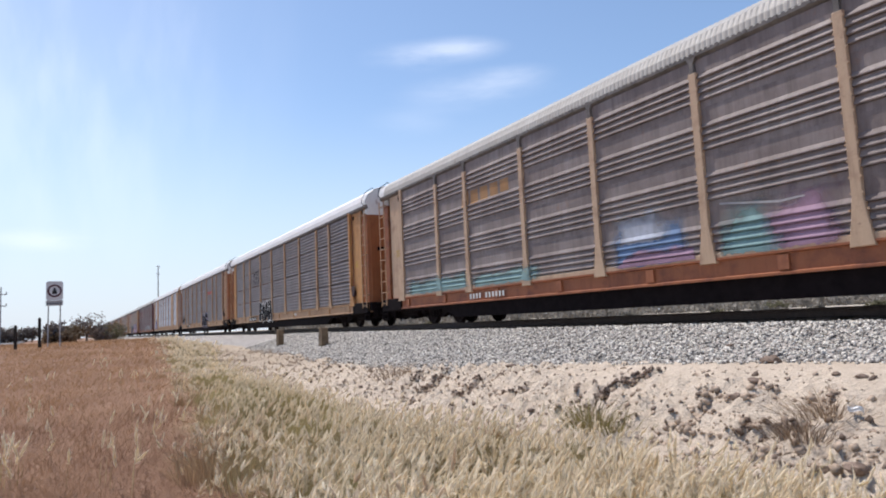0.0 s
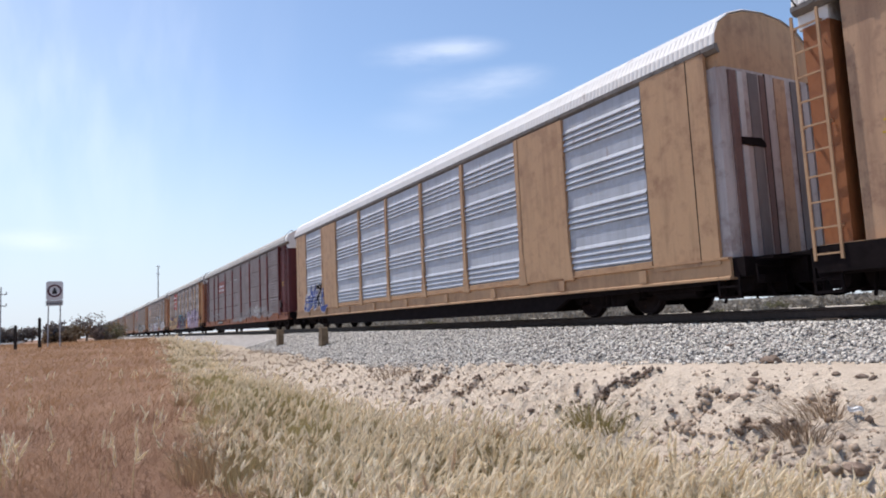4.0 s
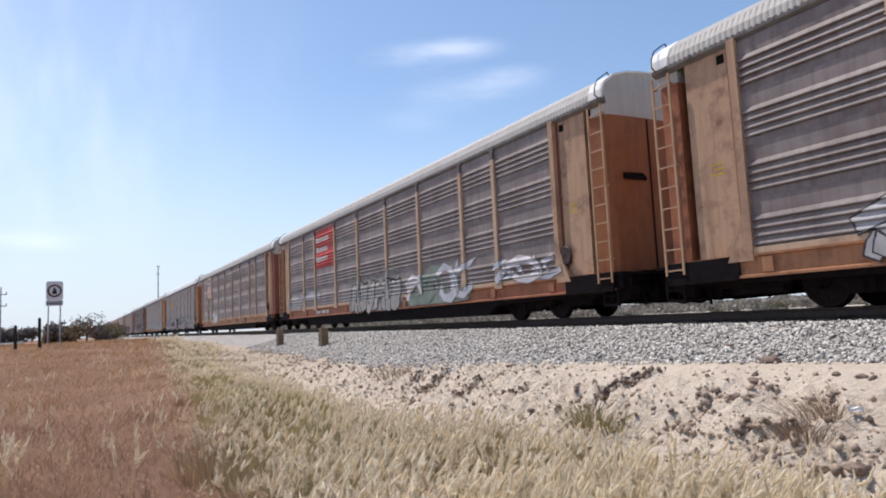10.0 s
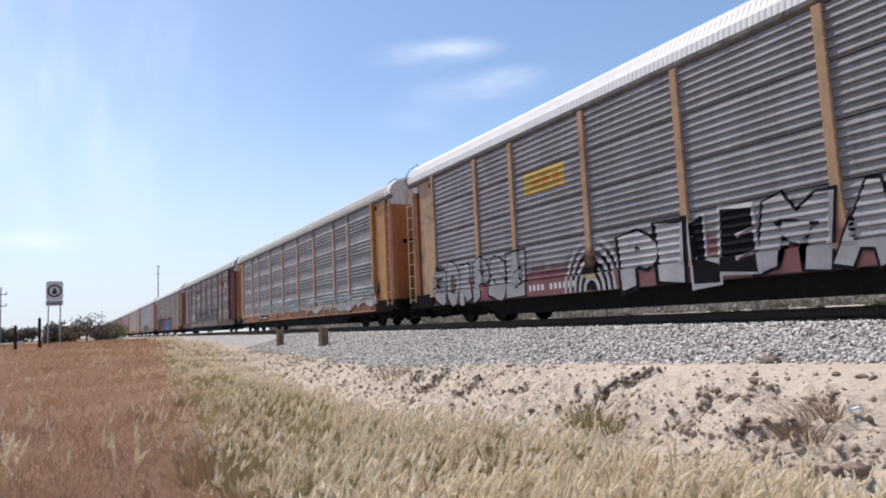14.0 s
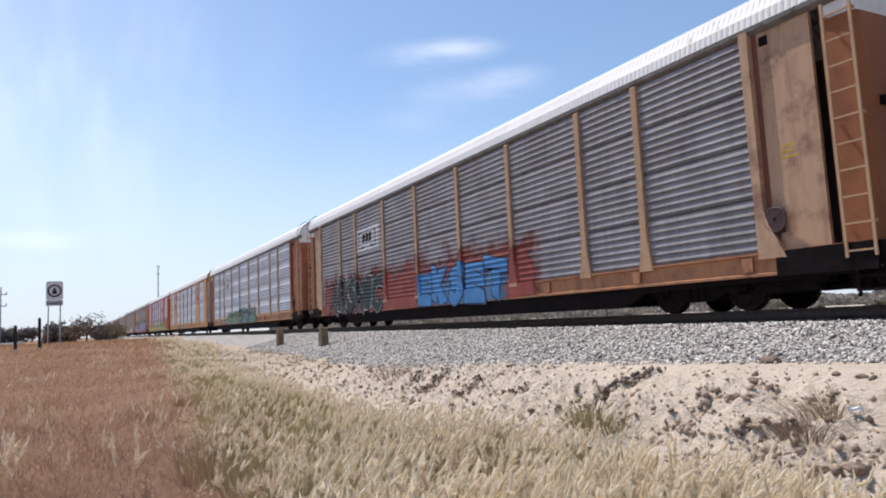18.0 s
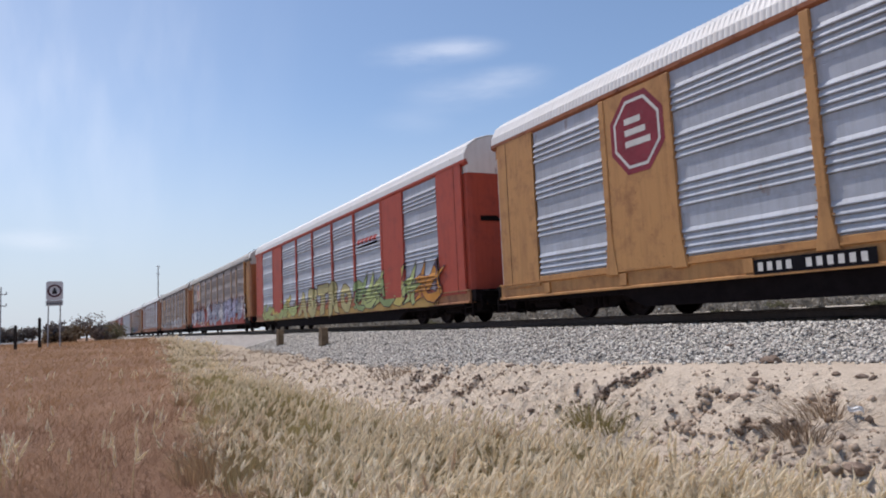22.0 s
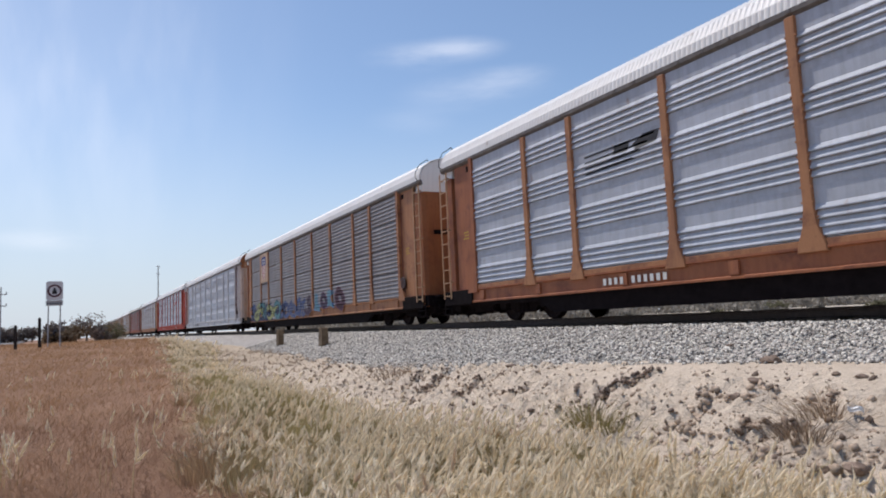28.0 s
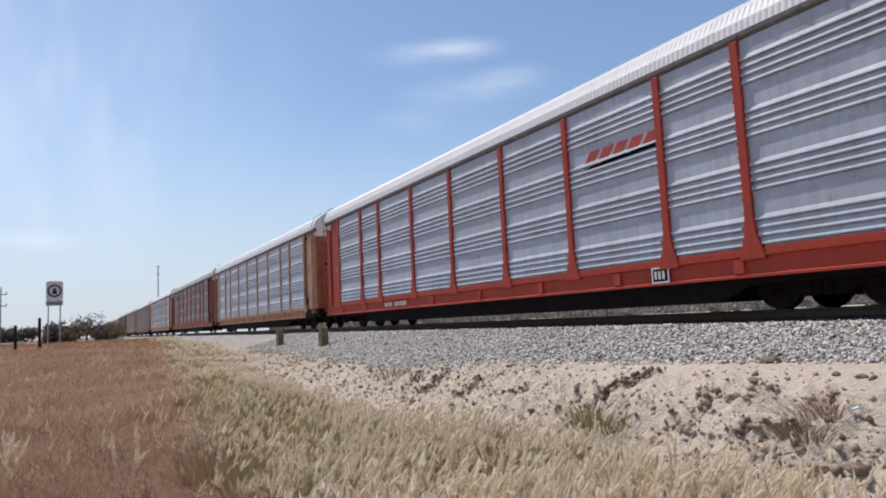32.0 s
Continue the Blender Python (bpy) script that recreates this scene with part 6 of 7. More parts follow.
def blade_mesh(name, mat, base, height, width, lean, rng):
    """Bent tapered blades, three triangles each."""
    n = len(base)
    face = rng.uniform(0, 2 * np.pi, n)
    side = np.stack([np.cos(face), np.sin(face), np.zeros(n)], 1) * width[:, None] * 0.5
    up = np.zeros((n, 3))
    up[:, 2] = height
    V = np.stack([base - side, base + side,
                  base + up * 0.55 + lean * 0.3 - side * 0.75, base + up * 0.55 + lean * 0.3 + side * 0.75,
                  base + up + lean], 1).reshape(-1, 3)
    F = np.array(((0, 1, 3), (0, 3, 2), (2, 3, 4)))
    F = (F[None] + 5 * np.arange(n)[:, None, None]).reshape(-1, 3)
    return raw_mesh(name, V, F, mat)


def head_mesh(name, mat, foot, axis, length, radius):
    """Feathery seed heads: a thin core with many small awns standing off it."""
    rng = np.random.default_rng(len(foot))
    n = len(foot)
    ref = np.tile(np.array((0.3, 0.9, 0.1)), (n, 1))
    u = np.cross(axis, ref)
    u /= np.linalg.norm(u, axis=1, keepdims=True)
    w = np.cross(axis, u)
    L, Rr = length[:, None], radius[:, None]
    V = [foot]
    for h, g in ((0.12, 0.24), (0.45, 0.36), (0.80, 0.24)):
        for k in range(5):
            a = 2 * np.pi * k / 5 + h
            V.append(foot + axis * L * h + (u * np.cos(a) + w * np.sin(a)) * Rr * g * rng.uniform(0.75, 1.2, (n, 1)))
    V.append(foot + axis * L)
    F = [(0, 1 + (k + 1) % 5, 1 + k) for k in range(5)] + [(16, 11 + k, 11 + (k + 1) % 5) for k in range(5)]
    for q in (1, 6):
        for k in range(5):
            i, j = q + k, q + (k + 1) % 5
            F += [(i, j, j + 5), (i, j + 5, i + 5)]
    for k in range(36):
        a = (2.4 * k + rng.uniform(-0.5, 0.5, n))[:, None]
        h = (k + 0.7) / 40
        out = u * np.cos(a) + w * np.sin(a)
        side = (-u * np.sin(a) + w * np.cos(a)) * Rr * 0.16
        b = foot + axis * L * h
        tip = b + axis * L * rng.uniform(0.10, 0.30, (n, 1)) + out * Rr * rng.uniform(0.6, 1.55, (n, 1)) * math.sin(math.pi * min(1.0, h + 0.25)) ** 0.5
        m = len(V)
        V += [b - side, b + side, tip]
        F.append((m, m + 1, m + 2))
    m = len(V)
    V = np.stack(V, 1).reshape(-1, 3)
    F = (np.array(F)[None] + m * np.arange(n)[:, None, None]).reshape(-1, 3)
    return raw_mesh(name, V, F, mat)


def brown_edge(x):
    return 1.2 + 0.12 * math.sin(x * 0.31) + 0.080 * max(0.0, -x - 6.7)


def pale_edge(x):
    """Far side of the pale grass, towards the bank."""
    y = float(np.interp(-x, (3.0, 4.4, 5.4, 6.4, 8.0, 10.5, 14.0, 18.0, 24.0, 40.0), (4.0, 4.2, 4.35, 4.25, 3.5, 3.8, 3.8, 4.1, 4.6, 6.0)))
    return y + 0.35 * noise.noise((x * 0.5, 2.0, 0.0)) + 0.25 * noise.noise((x * 1.7, 5.0, 0.0))


def build_grass():
    rng = np.random.default_rng(11)
    straw = leaf_mat("straw_blades", [(0.15, 0.115, 0.058), (0.32, 0.255, 0.14), (0.54, 0.44, 0.265), (0.34, 0.295, 0.142)], through=0.5, tinge=(0.37, 0.325, 0.142))
    fluff = leaf_mat("seed_fluff", [(0.86, 0.76, 0.58), (0.93, 0.85, 0.69), (0.98, 0.93, 0.82)], 0.9, 0.6)
    base, hgt, wid, lean = [], [], [], []
    foot, axis, length, rad = [], [], [], []
    red_blade, red_head = [], []
    clumps = 0
    while clumps < 1800:
        r = 3.4 + 44.0 * rng.random() ** 1.7
        a = rng.uniform(0.02, 1.28)
        if clumps % 5 == 0:
            r, a = rng.uniform(1.8, 15.0), rng.uniform(0.2, 2.95)
        cx, cy = -r * math.cos(a), r * math.sin(a)
        rim = brown_edge(cx) + 0.1 + 0.3 * noise.noise((cx * 0.45, cy * 0.8, 8.0)) + 0.10 * rng.normal()
        if cy > pale_edge(cx) + 0.4 or cy < rim:
            continue
        if cy > pale_edge(cx) and rng.random() < 0.75:
            continue
        thick = noise.noise((cx * 0.75, cy * 0.75, 6.0))
        if thick < -0.05 and rng.random() < 0.75:
            continue
        clumps += 1
        reddish = cy < brown_edge(cx) + rng.uniform(0.0, 0.4)
        small = 0.68 if cy > pale_edge(cx) - 0.5 else 1.0
        tall = rng.uniform(0.7, 1.15) * small * (1.0 - 0.62 * smooth(12.0, 24.0, r)) * (0.9 + 0.6 * thick)
        far = max(1.0, r / 9.0)
        spread = rng.uniform(0.09, 0.19)
        for _ in range(int(rng.integers(3, 7))):
            off = rng.normal(0, spread, 2)
            x, y = cx + off[0], cy + off[1]
            z = ground_z(x, y) - 0.02
            big = tall * rng.uniform(0.8, 1.1)
            red_blade += [reddish] * 22
            for _ in range(22):
                o = rng.normal(0, 0.05, 2)
                base.append((x + o[0], y + o[1], z))
                hgt.append(big * rng.uniform(0.14, 0.46))
                wid.append(rng.uniform(0.0025, 0.0055) * far)
                d = rng.normal(0, 0.10, 2)
                lean.append((d[0] + 0.02 + off[0] * 0.9 + o[0], d[1] + 0.02 + off[1] * 0.9 + o[1], 0))
            for _ in range(int(rng.integers(0, 3) if reddish else rng.integers(0, 4) * (rng.random() < 0.8))):
                o = rng.normal(0, 0.06, 2)
                h = big * rng.uniform(0.30, 0.52)
                top = np.array((x + o[0] * 1.8 + off[0] * 0.6 + 0.07, y + o[1] * 1.8 + off[1] * 0.6 + 0.03, z + h))
                ax = np.array((rng.normal(0.20, 0.38) + off[0], rng.normal(0.30, 0.38) + off[1], 1.0))
                ax /= np.linalg.norm(ax)
                base.append((x + o[0] * 0.5, y + o[1] * 0.5, z))
                hgt.append(h)
                wid.append(0.0035 * far)
                lean.append((top[0] - x - o[0] * 0.5, top[1] - y - o[1] * 0.5, 0))
                red_blade.append(reddish)
                red_head.append(reddish)
                foot.append(top)
                axis.append(ax)
                length.append((0.07 + 0.085 * rng.random() ** 1.5) * max(1.0, r / 24.0))
                rad.append((0.017 + 0.022 * rng.random() ** 1.5) * max(1.0, r / 15.0))
    ruddy = leaf_mat("ruddy_blades", [(0.19, 0.115, 0.068), (0.35, 0.225, 0.135), (0.52, 0.36, 0.22), (0.41, 0.29, 0.16)], through=0.5)
    mauve = leaf_mat("ruddy_fluff", [(0.74, 0.61, 0.46), (0.86, 0.74, 0.58), (0.94, 0.86, 0.72)], 0.9, 0.6)
    base, hgt, wid, lean, red_blade = (np.array(q) for q in (base, hgt, wid, lean, red_blade))
    foot, axis, length, rad, red_head = (np.array(q) for q in (foot, axis, length, rad, red_head))
    for m, mat, nm, label in ((~red_blade, straw, "dry_grass", "straw-coloured dry bunch grass growing along the ditch"),
                              (red_blade, ruddy, "ruddy_grass", "reddish dry bunch grass at the edge of the field")):
        tagged(new(nm, blade_mesh(nm, mat, base[m], hgt[m], wid[m], lean[m], rng)), label, "grass", kind="stuff")
    for m, mat, nm, label in ((~red_head, fluff, "grass_seed_heads", "pale cream fluffy seed heads above dry grass"),
                              (red_head, mauve, "ruddy_seed_heads", "dull pinkish seed heads at the field edge")):
        tagged(new(nm, head_mesh(nm, mat, foot[m], axis[m], length[m], rad[m])), label, "grass", kind="stuff")

    rusty = leaf_mat("brown_blades", [(0.14, 0.074, 0.046), (0.22, 0.122, 0.079), (0.305, 0.177, 0.113), (0.45, 0.29, 0.195)], through=0.45, scale=0.35, tinge=(0.34, 0.215, 0.13), spread=(0.37, 0.225, 0.118))
    n = 112000
    r = 3.3 + 60.0 * rng.random(n) ** 1.6
    a = rng.normal(0.0, 0.20, n)
    turned = rng.random(n) < 0.38
    r = np.where(turned, 16.0 * np.sqrt(rng.random(n)) * rng.uniform(0.5, 1.0, n), r)
    a = np.where(turned, rng.uniform(-3.1, 3.1, n), a)
    X, Y = -r * np.cos(a), r * np.sin(a)
    keep = np.array([y < brown_edge(x) + 0.1 + 0.35 * rng.normal() for x, y in zip(X, Y)])
    X, Y, r = X[keep], Y[keep], r[keep]
    Z = np.array([ground_z(x, y) - 0.01 for x, y in zip(X, Y)])
    n = len(X)
    clump = np.array([0.7 + 0.5 * noise.noise((x * 0.6, y * 0.6, 3.0)) for x, y in zip(X, Y)])
    H = rng.uniform(0.08, 0.26, n) * clump
    W = rng.uniform(0.003, 0.006, n) * np.maximum(1.0, r / 7.0)
    Lr = np.stack([rng.normal(0.05, 0.16, n), rng.normal(0.05, 0.16, n), np.zeros(n)], 1)
    tagged(new("brown_grass", blade_mesh("brown_grass", rusty, np.stack([X, Y, Z], 1), H, W, Lr, rng)),
           "fine reddish-brown dead grass covering the field", "grass", kind="stuff")
    # scattered taller heads in the brown field
    foot, axis, base = [], [], []
    spots = [(-11.3, -0.6), (-8.4, 0.56), (-7.85, 0.22), (-11.7, 0.97), (-8.6, -0.58), (-10.0, 0.37), (-7.8, 0.27)]
    for _ in range(34):
        d = 6.5 + 22.0 * rng.random() ** 1.4
        cx, cy = -d, rng.uniform(-0.24, 0.13) * d
        spots += [(cx + rng.normal(0, 0.28), cy + rng.normal(0, 0.22)) for _ in range(int(rng.integers(2, 8)))]
    for x, y in spots:
        z = ground_z(x, y)
        h = rng.uniform(0.26, 0.42)
        base.append((x, y, z))
        foot.append((x + 0.04, y + 0.02, z + h))
        v = np.array((rng.normal(0.35, 0.3), rng.normal(0.1, 0.3), 1.0))
        axis.append(v / np.linalg.norm(v))
    k = len(base)
    stems = blade_mesh("stray_stems", straw, np.array(base), np.full(k, 0.37), np.full(k, 0.006), np.tile((0.04, 0.02, 0.0), (k, 1)), rng)
    tagged(new("stray_stems", stems), "thin straw stems standing in brown grass", "grass", kind="stuff")
    tops = head_mesh("stray_seed_heads", fluff, np.array(foot), np.array(axis), rng.uniform(0.14, 0.22, k), rng.uniform(0.024, 0.038, k))
    tagged(new("stray_seed_heads", tops), "scattered pale seed heads in the brown field", "grass", kind="stuff")


def tussock(x, y, mat, h, n, spread, seed, label, name="dry_shrub"):
    rng = np.random.default_rng(seed)
    z = ground_z(x, y) - 0.02
    o = rng.normal(0, spread * 0.35, (n, 2))
    base = np.column_stack([x + o[:, 0], y + o[:, 1], np.full(n, z)])
    lean = np.column_stack([o * 1.6 + rng.normal(0, 0.05, (n, 2)), np.zeros(n)])
    me = blade_mesh(name, mat, base, h * rng.uniform(0.4, 1.0, n), rng.uniform(0.004, 0.010, n), lean, rng)
    tagged(new(name, me), label, "shrub")


def build_bank():
    rng = np.random.default_rng(21)
    clod = plain_mat("earth_clod", (0.43, 0.335, 0.255), 0.95, 0, 0.45, 5, 0.4)
    dark = plain_mat("dark_stone", (0.21, 0.155, 0.12), 0.9, 0, 0.4, 9, 0.4)
    pts, sz = [], []
    for _ in range(26000):
        x = -1.0 - 30.0 * rng.random() ** 1.3
        y = rng.uniform(4.4, 7.2)
        if noise.noise((x * 1.1, y * 1.5, 7.0)) < 0.05 and rng.random() < 0.72:
            continue
        if y > 6.5 and x > -9.0 and rng.random() < 0.85:
            continue
        pts.append((x, y, ground_z(x, y) + 0.002))
        sz.append(0.010 + 0.05 * rng.random() ** 5)
    for _ in range(3600):
        x, y = rng.uniform(-5.6, -2.6), rng.uniform(4.3, 6.6)
        if noise.noise((x * 2.1, y * 2.4, 3.0)) < 0.02 or (-4.0 < x < -3.3 and 5.7 < y < 6.3):
            continue
        pts.append((x, y, ground_z(x, y) + 0.002))
        sz.append(0.014 + 0.055 * rng.random() ** 3)
    scatter_stones("earth_clods", clod, pts, sz, 22, "small crumbled clods of earth on the pale bank", "soil")
    pts, sz = [], []
    for _ in range(1000):
        x = -2.0 - 17.0 * rng.random()
        y = rng.uniform(4.9, 7.0)
        if noise.noise((x * 0.9, y * 1.2, 2.0)) < 0.0 and rng.random() < 0.7:
            continue
        pts.append((x, y, ground_z(x, y) + 0.003))
        sz.append(0.014 + 0.05 * rng.random() ** 3)
    # dark stones added along the cracks, in place of the shadow inside them
    for (ax, ay), (bx, by) in GULLIES:
        for _ in range(60):
            k = rng.random()
            x, y = ax + (bx - ax) * k + rng.normal(0, 0.04), ay + (by - ay) * k + rng.normal(0, 0.04)
            pts.append((x, y, ground_z(x, y) + 0.01))
            sz.append(rng.uniform(0.02, 0.05))
            x, y = ax + (bx - ax) * k - 0.13 + rng.normal(0, 0.015), ay + (by - ay) * k + rng.normal(0, 0.03)
            pts.append((x, y, ground_z(x - 0.10, y) - 0.03))
            sz.append(rng.uniform(0.02, 0.04))
    scatter_stones("dark_pebbles", dark, pts, sz, 23, "dark pebbles on the sandy bank, some lined up as crack shade", "pebbles")
    for i, (x, y, s) in enumerate([(-5.18, 6.67, 0.24), (-5.1, 6.27, 0.30), (-5.81, 7.85, 0.50), (-7.07, 8.68, 0.24), (-4.4, 6.94, 0.18), (-4.11, 6.89, 0.2),
                                   (-4.26, 6.16, 0.34), (-4.22, 5.92, 0.40), (-3.61, 5.38, 0.26), (-3.3, 5.31, 0.36), (-10.4, 6.93, 0.36), (-8.22, 6.25, 0.22),
                                   (-8.22, 5.57, 0.20), (-7.9, 5.54, 0.18), (-4.18, 6.46, 0.16), (-5.52, 6.18, 0.16), (-6.38, 6.27, 0.14), (-7.75, 6.29, 0.16), (-11.63, 5.88, 0.3)]):
        s *= 0.46
        bm = bmesh.new()
        bmesh.ops.create_icosphere(bm, subdivisions=2, radius=s * 0.5)
        for v in bm.verts:
            k = 1 + 0.45 * noise.noise(v.co * (2.2 / s) + Vector((i * 3.1, 0, 0)))
            v.co = Vector((v.co.x * 1.25, v.co.y, v.co.z * 0.62)) * k
        ob = new("rock", finish(bm, "rock", dark))
        ob.location = (x, y, max(ground_z(x, y), ballast_z(x, y)) + s * 0.10)
        ob.rotation_euler = (0, 0, i * 1.3)
        tagged(ob, "rough dark brown rock half sunk in the sandy bank", "rock", "rocks on the bank")
    green = leaf_mat("olive_blades", [(0.15, 0.12, 0.05), (0.24, 0.21, 0.08), (0.36, 0.30, 0.13)])
    rust = leaf_mat("rust_blades", [(0.22, 0.10, 0.04), (0.36, 0.19, 0.08), (0.42, 0.27, 0.13)])
    tan = leaf_mat("tan_twigs", [(0.22, 0.15, 0.10), (0.33, 0.245, 0.165), (0.43, 0.335, 0.235)])
    grey = leaf_mat("grey_twigs", [(0.16, 0.11, 0.075), (0.28, 0.20, 0.14), (0.36, 0.28, 0.20)])
    tussock(-6.5, 5.4, green, 0.40, 260, 0.55, 1, "olive-brown dry tuft at the foot of the bank")
    tussock(-6.15, 5.45, green, 0.34, 180, 0.45, 2, "olive-brown dry tuft at the foot of the bank")
    tussock(-7.45, 4.55, rust, 0.30, 190, 0.4, 3, "rust-coloured dead weed in pale grass")
    tussock(-14.0, 6.2, grey, 0.5, 220, 0.6, 4, "grey-brown dry weed on the bank")
    tussock(-3.98, 5.75, grey, 0.25, 300, 0.42, 5, "twiggy grey dead shrub on the sandy bank")
    tussock(-4.02, 6.1, tan, 0.26, 200, 0.42, 6, "twiggy reddish dead shrub on the sandy bank")
    bm = bmesh.new()
    bmesh.ops.create_grid(bm, x_segments=6, y_segments=4, size=0.5)
    for v in bm.verts:
        v.co = Vector((v.co.x * 0.13, v.co.y * 0.05, 0.018 * math.sin(v.co.x * 7) + 0.012 * math.cos(v.co.y * 9)))
    bmesh.ops.solidify(bm, geom=bm.faces[:], thickness=0.004)
    ob = new("litter_scrap", finish(bm, "litter_scrap", plain_mat("white_plastic", (0.82, 0.81, 0.79), 0.4, 0, 0.08, 12)))
    ob.location = (-3.72, 6.08, ground_z(-3.72, 6.08) + 0.06)
    ob.rotation_euler = (0.9, 0.1, 0.7)
    tagged(ob, "crumpled white plastic scrap lying on the bank", "litter")


# ---- the far things ----
def build_tree(x, y, h, w, mats, seed, label, kind="bush", leaf=0.16, count=900, trunk=0.12, base=None):
    """Limbs from one foot and a crown of many small leaves in clumps, with gaps."""
    rng = np.random.default_rng(seed)
    bark, green = mats
    z0 = ground_z(x, y) - 0.05 if base is None else base
    top = tagged(new(kind), label, "tree" if kind == "tree" else "bush")
    top.location = (x, y, z0)
    bm = bmesh.new()
    tips = []
    nl = 7
    tube(bm, (0, 0, 0), (0.02, 0.0, h * trunk), 0.035 * h + 0.02, 0.025 * h + 0.015, 7)
    for i in range(nl):
        a = 2 * math.pi * i / nl + rng.uniform(-0.4, 0.4)
        q = Vector((math.cos(a) * w * rng.uniform(0.12, 0.34), math.sin(a) * w * rng.uniform(0.12, 0.34), h * (trunk + rng.uniform(0.05, 0.4))))
        tube(bm, (0.02, 0, h * trunk), q, 0.018 * h + 0.01, 0.010 * h, 5)
        for _ in range(2):
            e = q + Vector((rng.normal(0, w * 0.16), rng.normal(0, w * 0.16), h * rng.uniform(0.08, 0.32)))
            tube(bm, q, e, 0.010 * h, 0.004 * h, 4)
            tips.append(np.array(e))
    part("trunk", bm, bark, top)
    T = np.array(tips)
    T[:, 2] = np.minimum(T[:, 2], h * 0.95)
    c = T[rng.integers(0, len(T), count)] + rng.normal(0, 1, (count, 3)) * np.array((w * 0.09, w * 0.09, h * 0.13))
    c[:, 2] = np.clip(c[:, 2] - h * 0.10 * (trunk < 0.4), h * 0.04, h * 1.05)
    u = rng.normal(size=(count, 3))
    u /= np.linalg.norm(u, axis=1, keepdims=True)
    v = np.cross(u, rng.normal(size=(count, 3)))
    v /= np.linalg.norm(v, axis=1, keepdims=True)
    s = leaf * rng.uniform(0.5, 1.3, (count, 1))
    V = np.stack([c - u * s, c + v * s * 0.5, c + u * s, c - v * s * 0.5], 1).reshape(-1, 3)
    F = (np.array(((0, 1, 2), (0, 2, 3)))[None] + 4 * np.arange(count)[:, None, None]).reshape(-1, 3)
    part("crown", raw_mesh("crown", V, F, green), None, top)


def build_far():
    bark = plain_mat("bark", (0.13, 0.095, 0.07), 0.9, 0, 0.3, 6, 0.3)
    # dull, sage and pale leaves: distance haze is mixed into their colours
    dull = leaf_mat("hazed_dull_leaves", [(0.095, 0.075, 0.065), (0.15, 0.122, 0.108), (0.21, 0.178, 0.155)], 0.7, 0.25)
    sage = leaf_mat("hazed_sage_leaves", [(0.09, 0.085, 0.05), (0.15, 0.14, 0.08), (0.22, 0.20, 0.12)], 0.8, 0.25)
    brush = leaf_mat("dry_leaves", [(0.13, 0.085, 0.05), (0.20, 0.14, 0.085), (0.25, 0.19, 0.12)], 0.8, 0.25)
    pale = leaf_mat("pale_scrub", [(0.13, 0.115, 0.095), (0.22, 0.20, 0.17), (0.36, 0.335, 0.29)], 0.8, 0.3)
    P = (bark, pale)
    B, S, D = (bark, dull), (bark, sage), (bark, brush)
    build_tree(-60.0, -1.55, 1.7, 2.0, B, 1, "dark green roadside bush, leaves greyed for haze", count=900)
    build_tree(-61.0, -0.35, 1.7, 2.0, D, 2, "brownish dense roadside bush", count=800)
    build_tree(-59.0, -0.8, 1.2, 1.8, D, 3, "low dry bush with bare twigs")
    build_tree(-80.0, 0.95, 3.0, 2.3, B, 4, "thin open-crowned young tree", "tree", 0.15, 520, 0.30)
    build_tree(-84.0, 2.0, 2.2, 2.6, B, 5, "green bush beside the field, leaves greyed for haze")
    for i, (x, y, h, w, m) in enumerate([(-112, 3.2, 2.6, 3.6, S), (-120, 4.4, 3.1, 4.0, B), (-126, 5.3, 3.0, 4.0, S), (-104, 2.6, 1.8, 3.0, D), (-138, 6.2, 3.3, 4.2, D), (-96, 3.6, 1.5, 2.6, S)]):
        build_tree(x, y, h, w, m, 10 + i, "muted scrub bush along the railway")
    build_tree(-150, -10.2, 3.6, 4.6, B, 20, "dark green roundish roadside tree", "tree", 0.30, 1300, 0.15)
    build_tree(-154, -13.4, 3.0, 4.4, B, 21, "dark green roundish roadside tree", "tree", 0.30, 1200, 0.15)
    build_tree(-150, -7.3, 3.2, 2.8, B, 22, "small dark green roadside tree", "tree", 0.26, 900, 0.15)
    build_tree(-170, -2.6, 3.6, 6.0, D, 23, "brown scrub bush in the distance")
    # scrub beyond the track
    rng = np.random.default_rng(31)
    for i in range(34):
        a = math.radians(rng.uniform(24, 68))
        d = rng.uniform(34, 120)
        x, y = -d * math.cos(a), d * math.sin(a)
        if y < 24:
            continue
        h = rng.uniform(0.5, 1.3) * (0.7 + d / 150)
        build_tree(x, y, h, h * rng.uniform(1.2, 1.9), (P, S, P)[i % 3], 40 + i, ("pale grey scrub bush beyond the track", "grey-green scrub bush beyond the track", "pale dry scrub bush beyond the track")[i % 3], count=420, leaf=0.18)

    # far scrub line beyond the track
    rng = np.random.default_rng(77)
    n = 24000
    a = np.radians(rng.uniform(14, 75, n))
    d = rng.uniform(150, 240, n)
    hmax = np.array([2.4 + 6.0 * max(0.0, noise.noise((t * 26.0, 0.5, 2.0)) + 0.15) for t in a]) * d / 190
    c = np.stack([-d * np.cos(a), d * np.sin(a), -0.3 + hmax * rng.random(n) ** 1.2], 1)
    u, v = rng.normal(size=(n, 3)), rng.normal(size=(n, 3))
    u /= np.linalg.norm(u, axis=1, keepdims=True)
    v = np.cross(u, v)
    v /= np.linalg.norm(v, axis=1, keepdims=True)
    q = rng.uniform(0.3, 0.7, (n, 1))
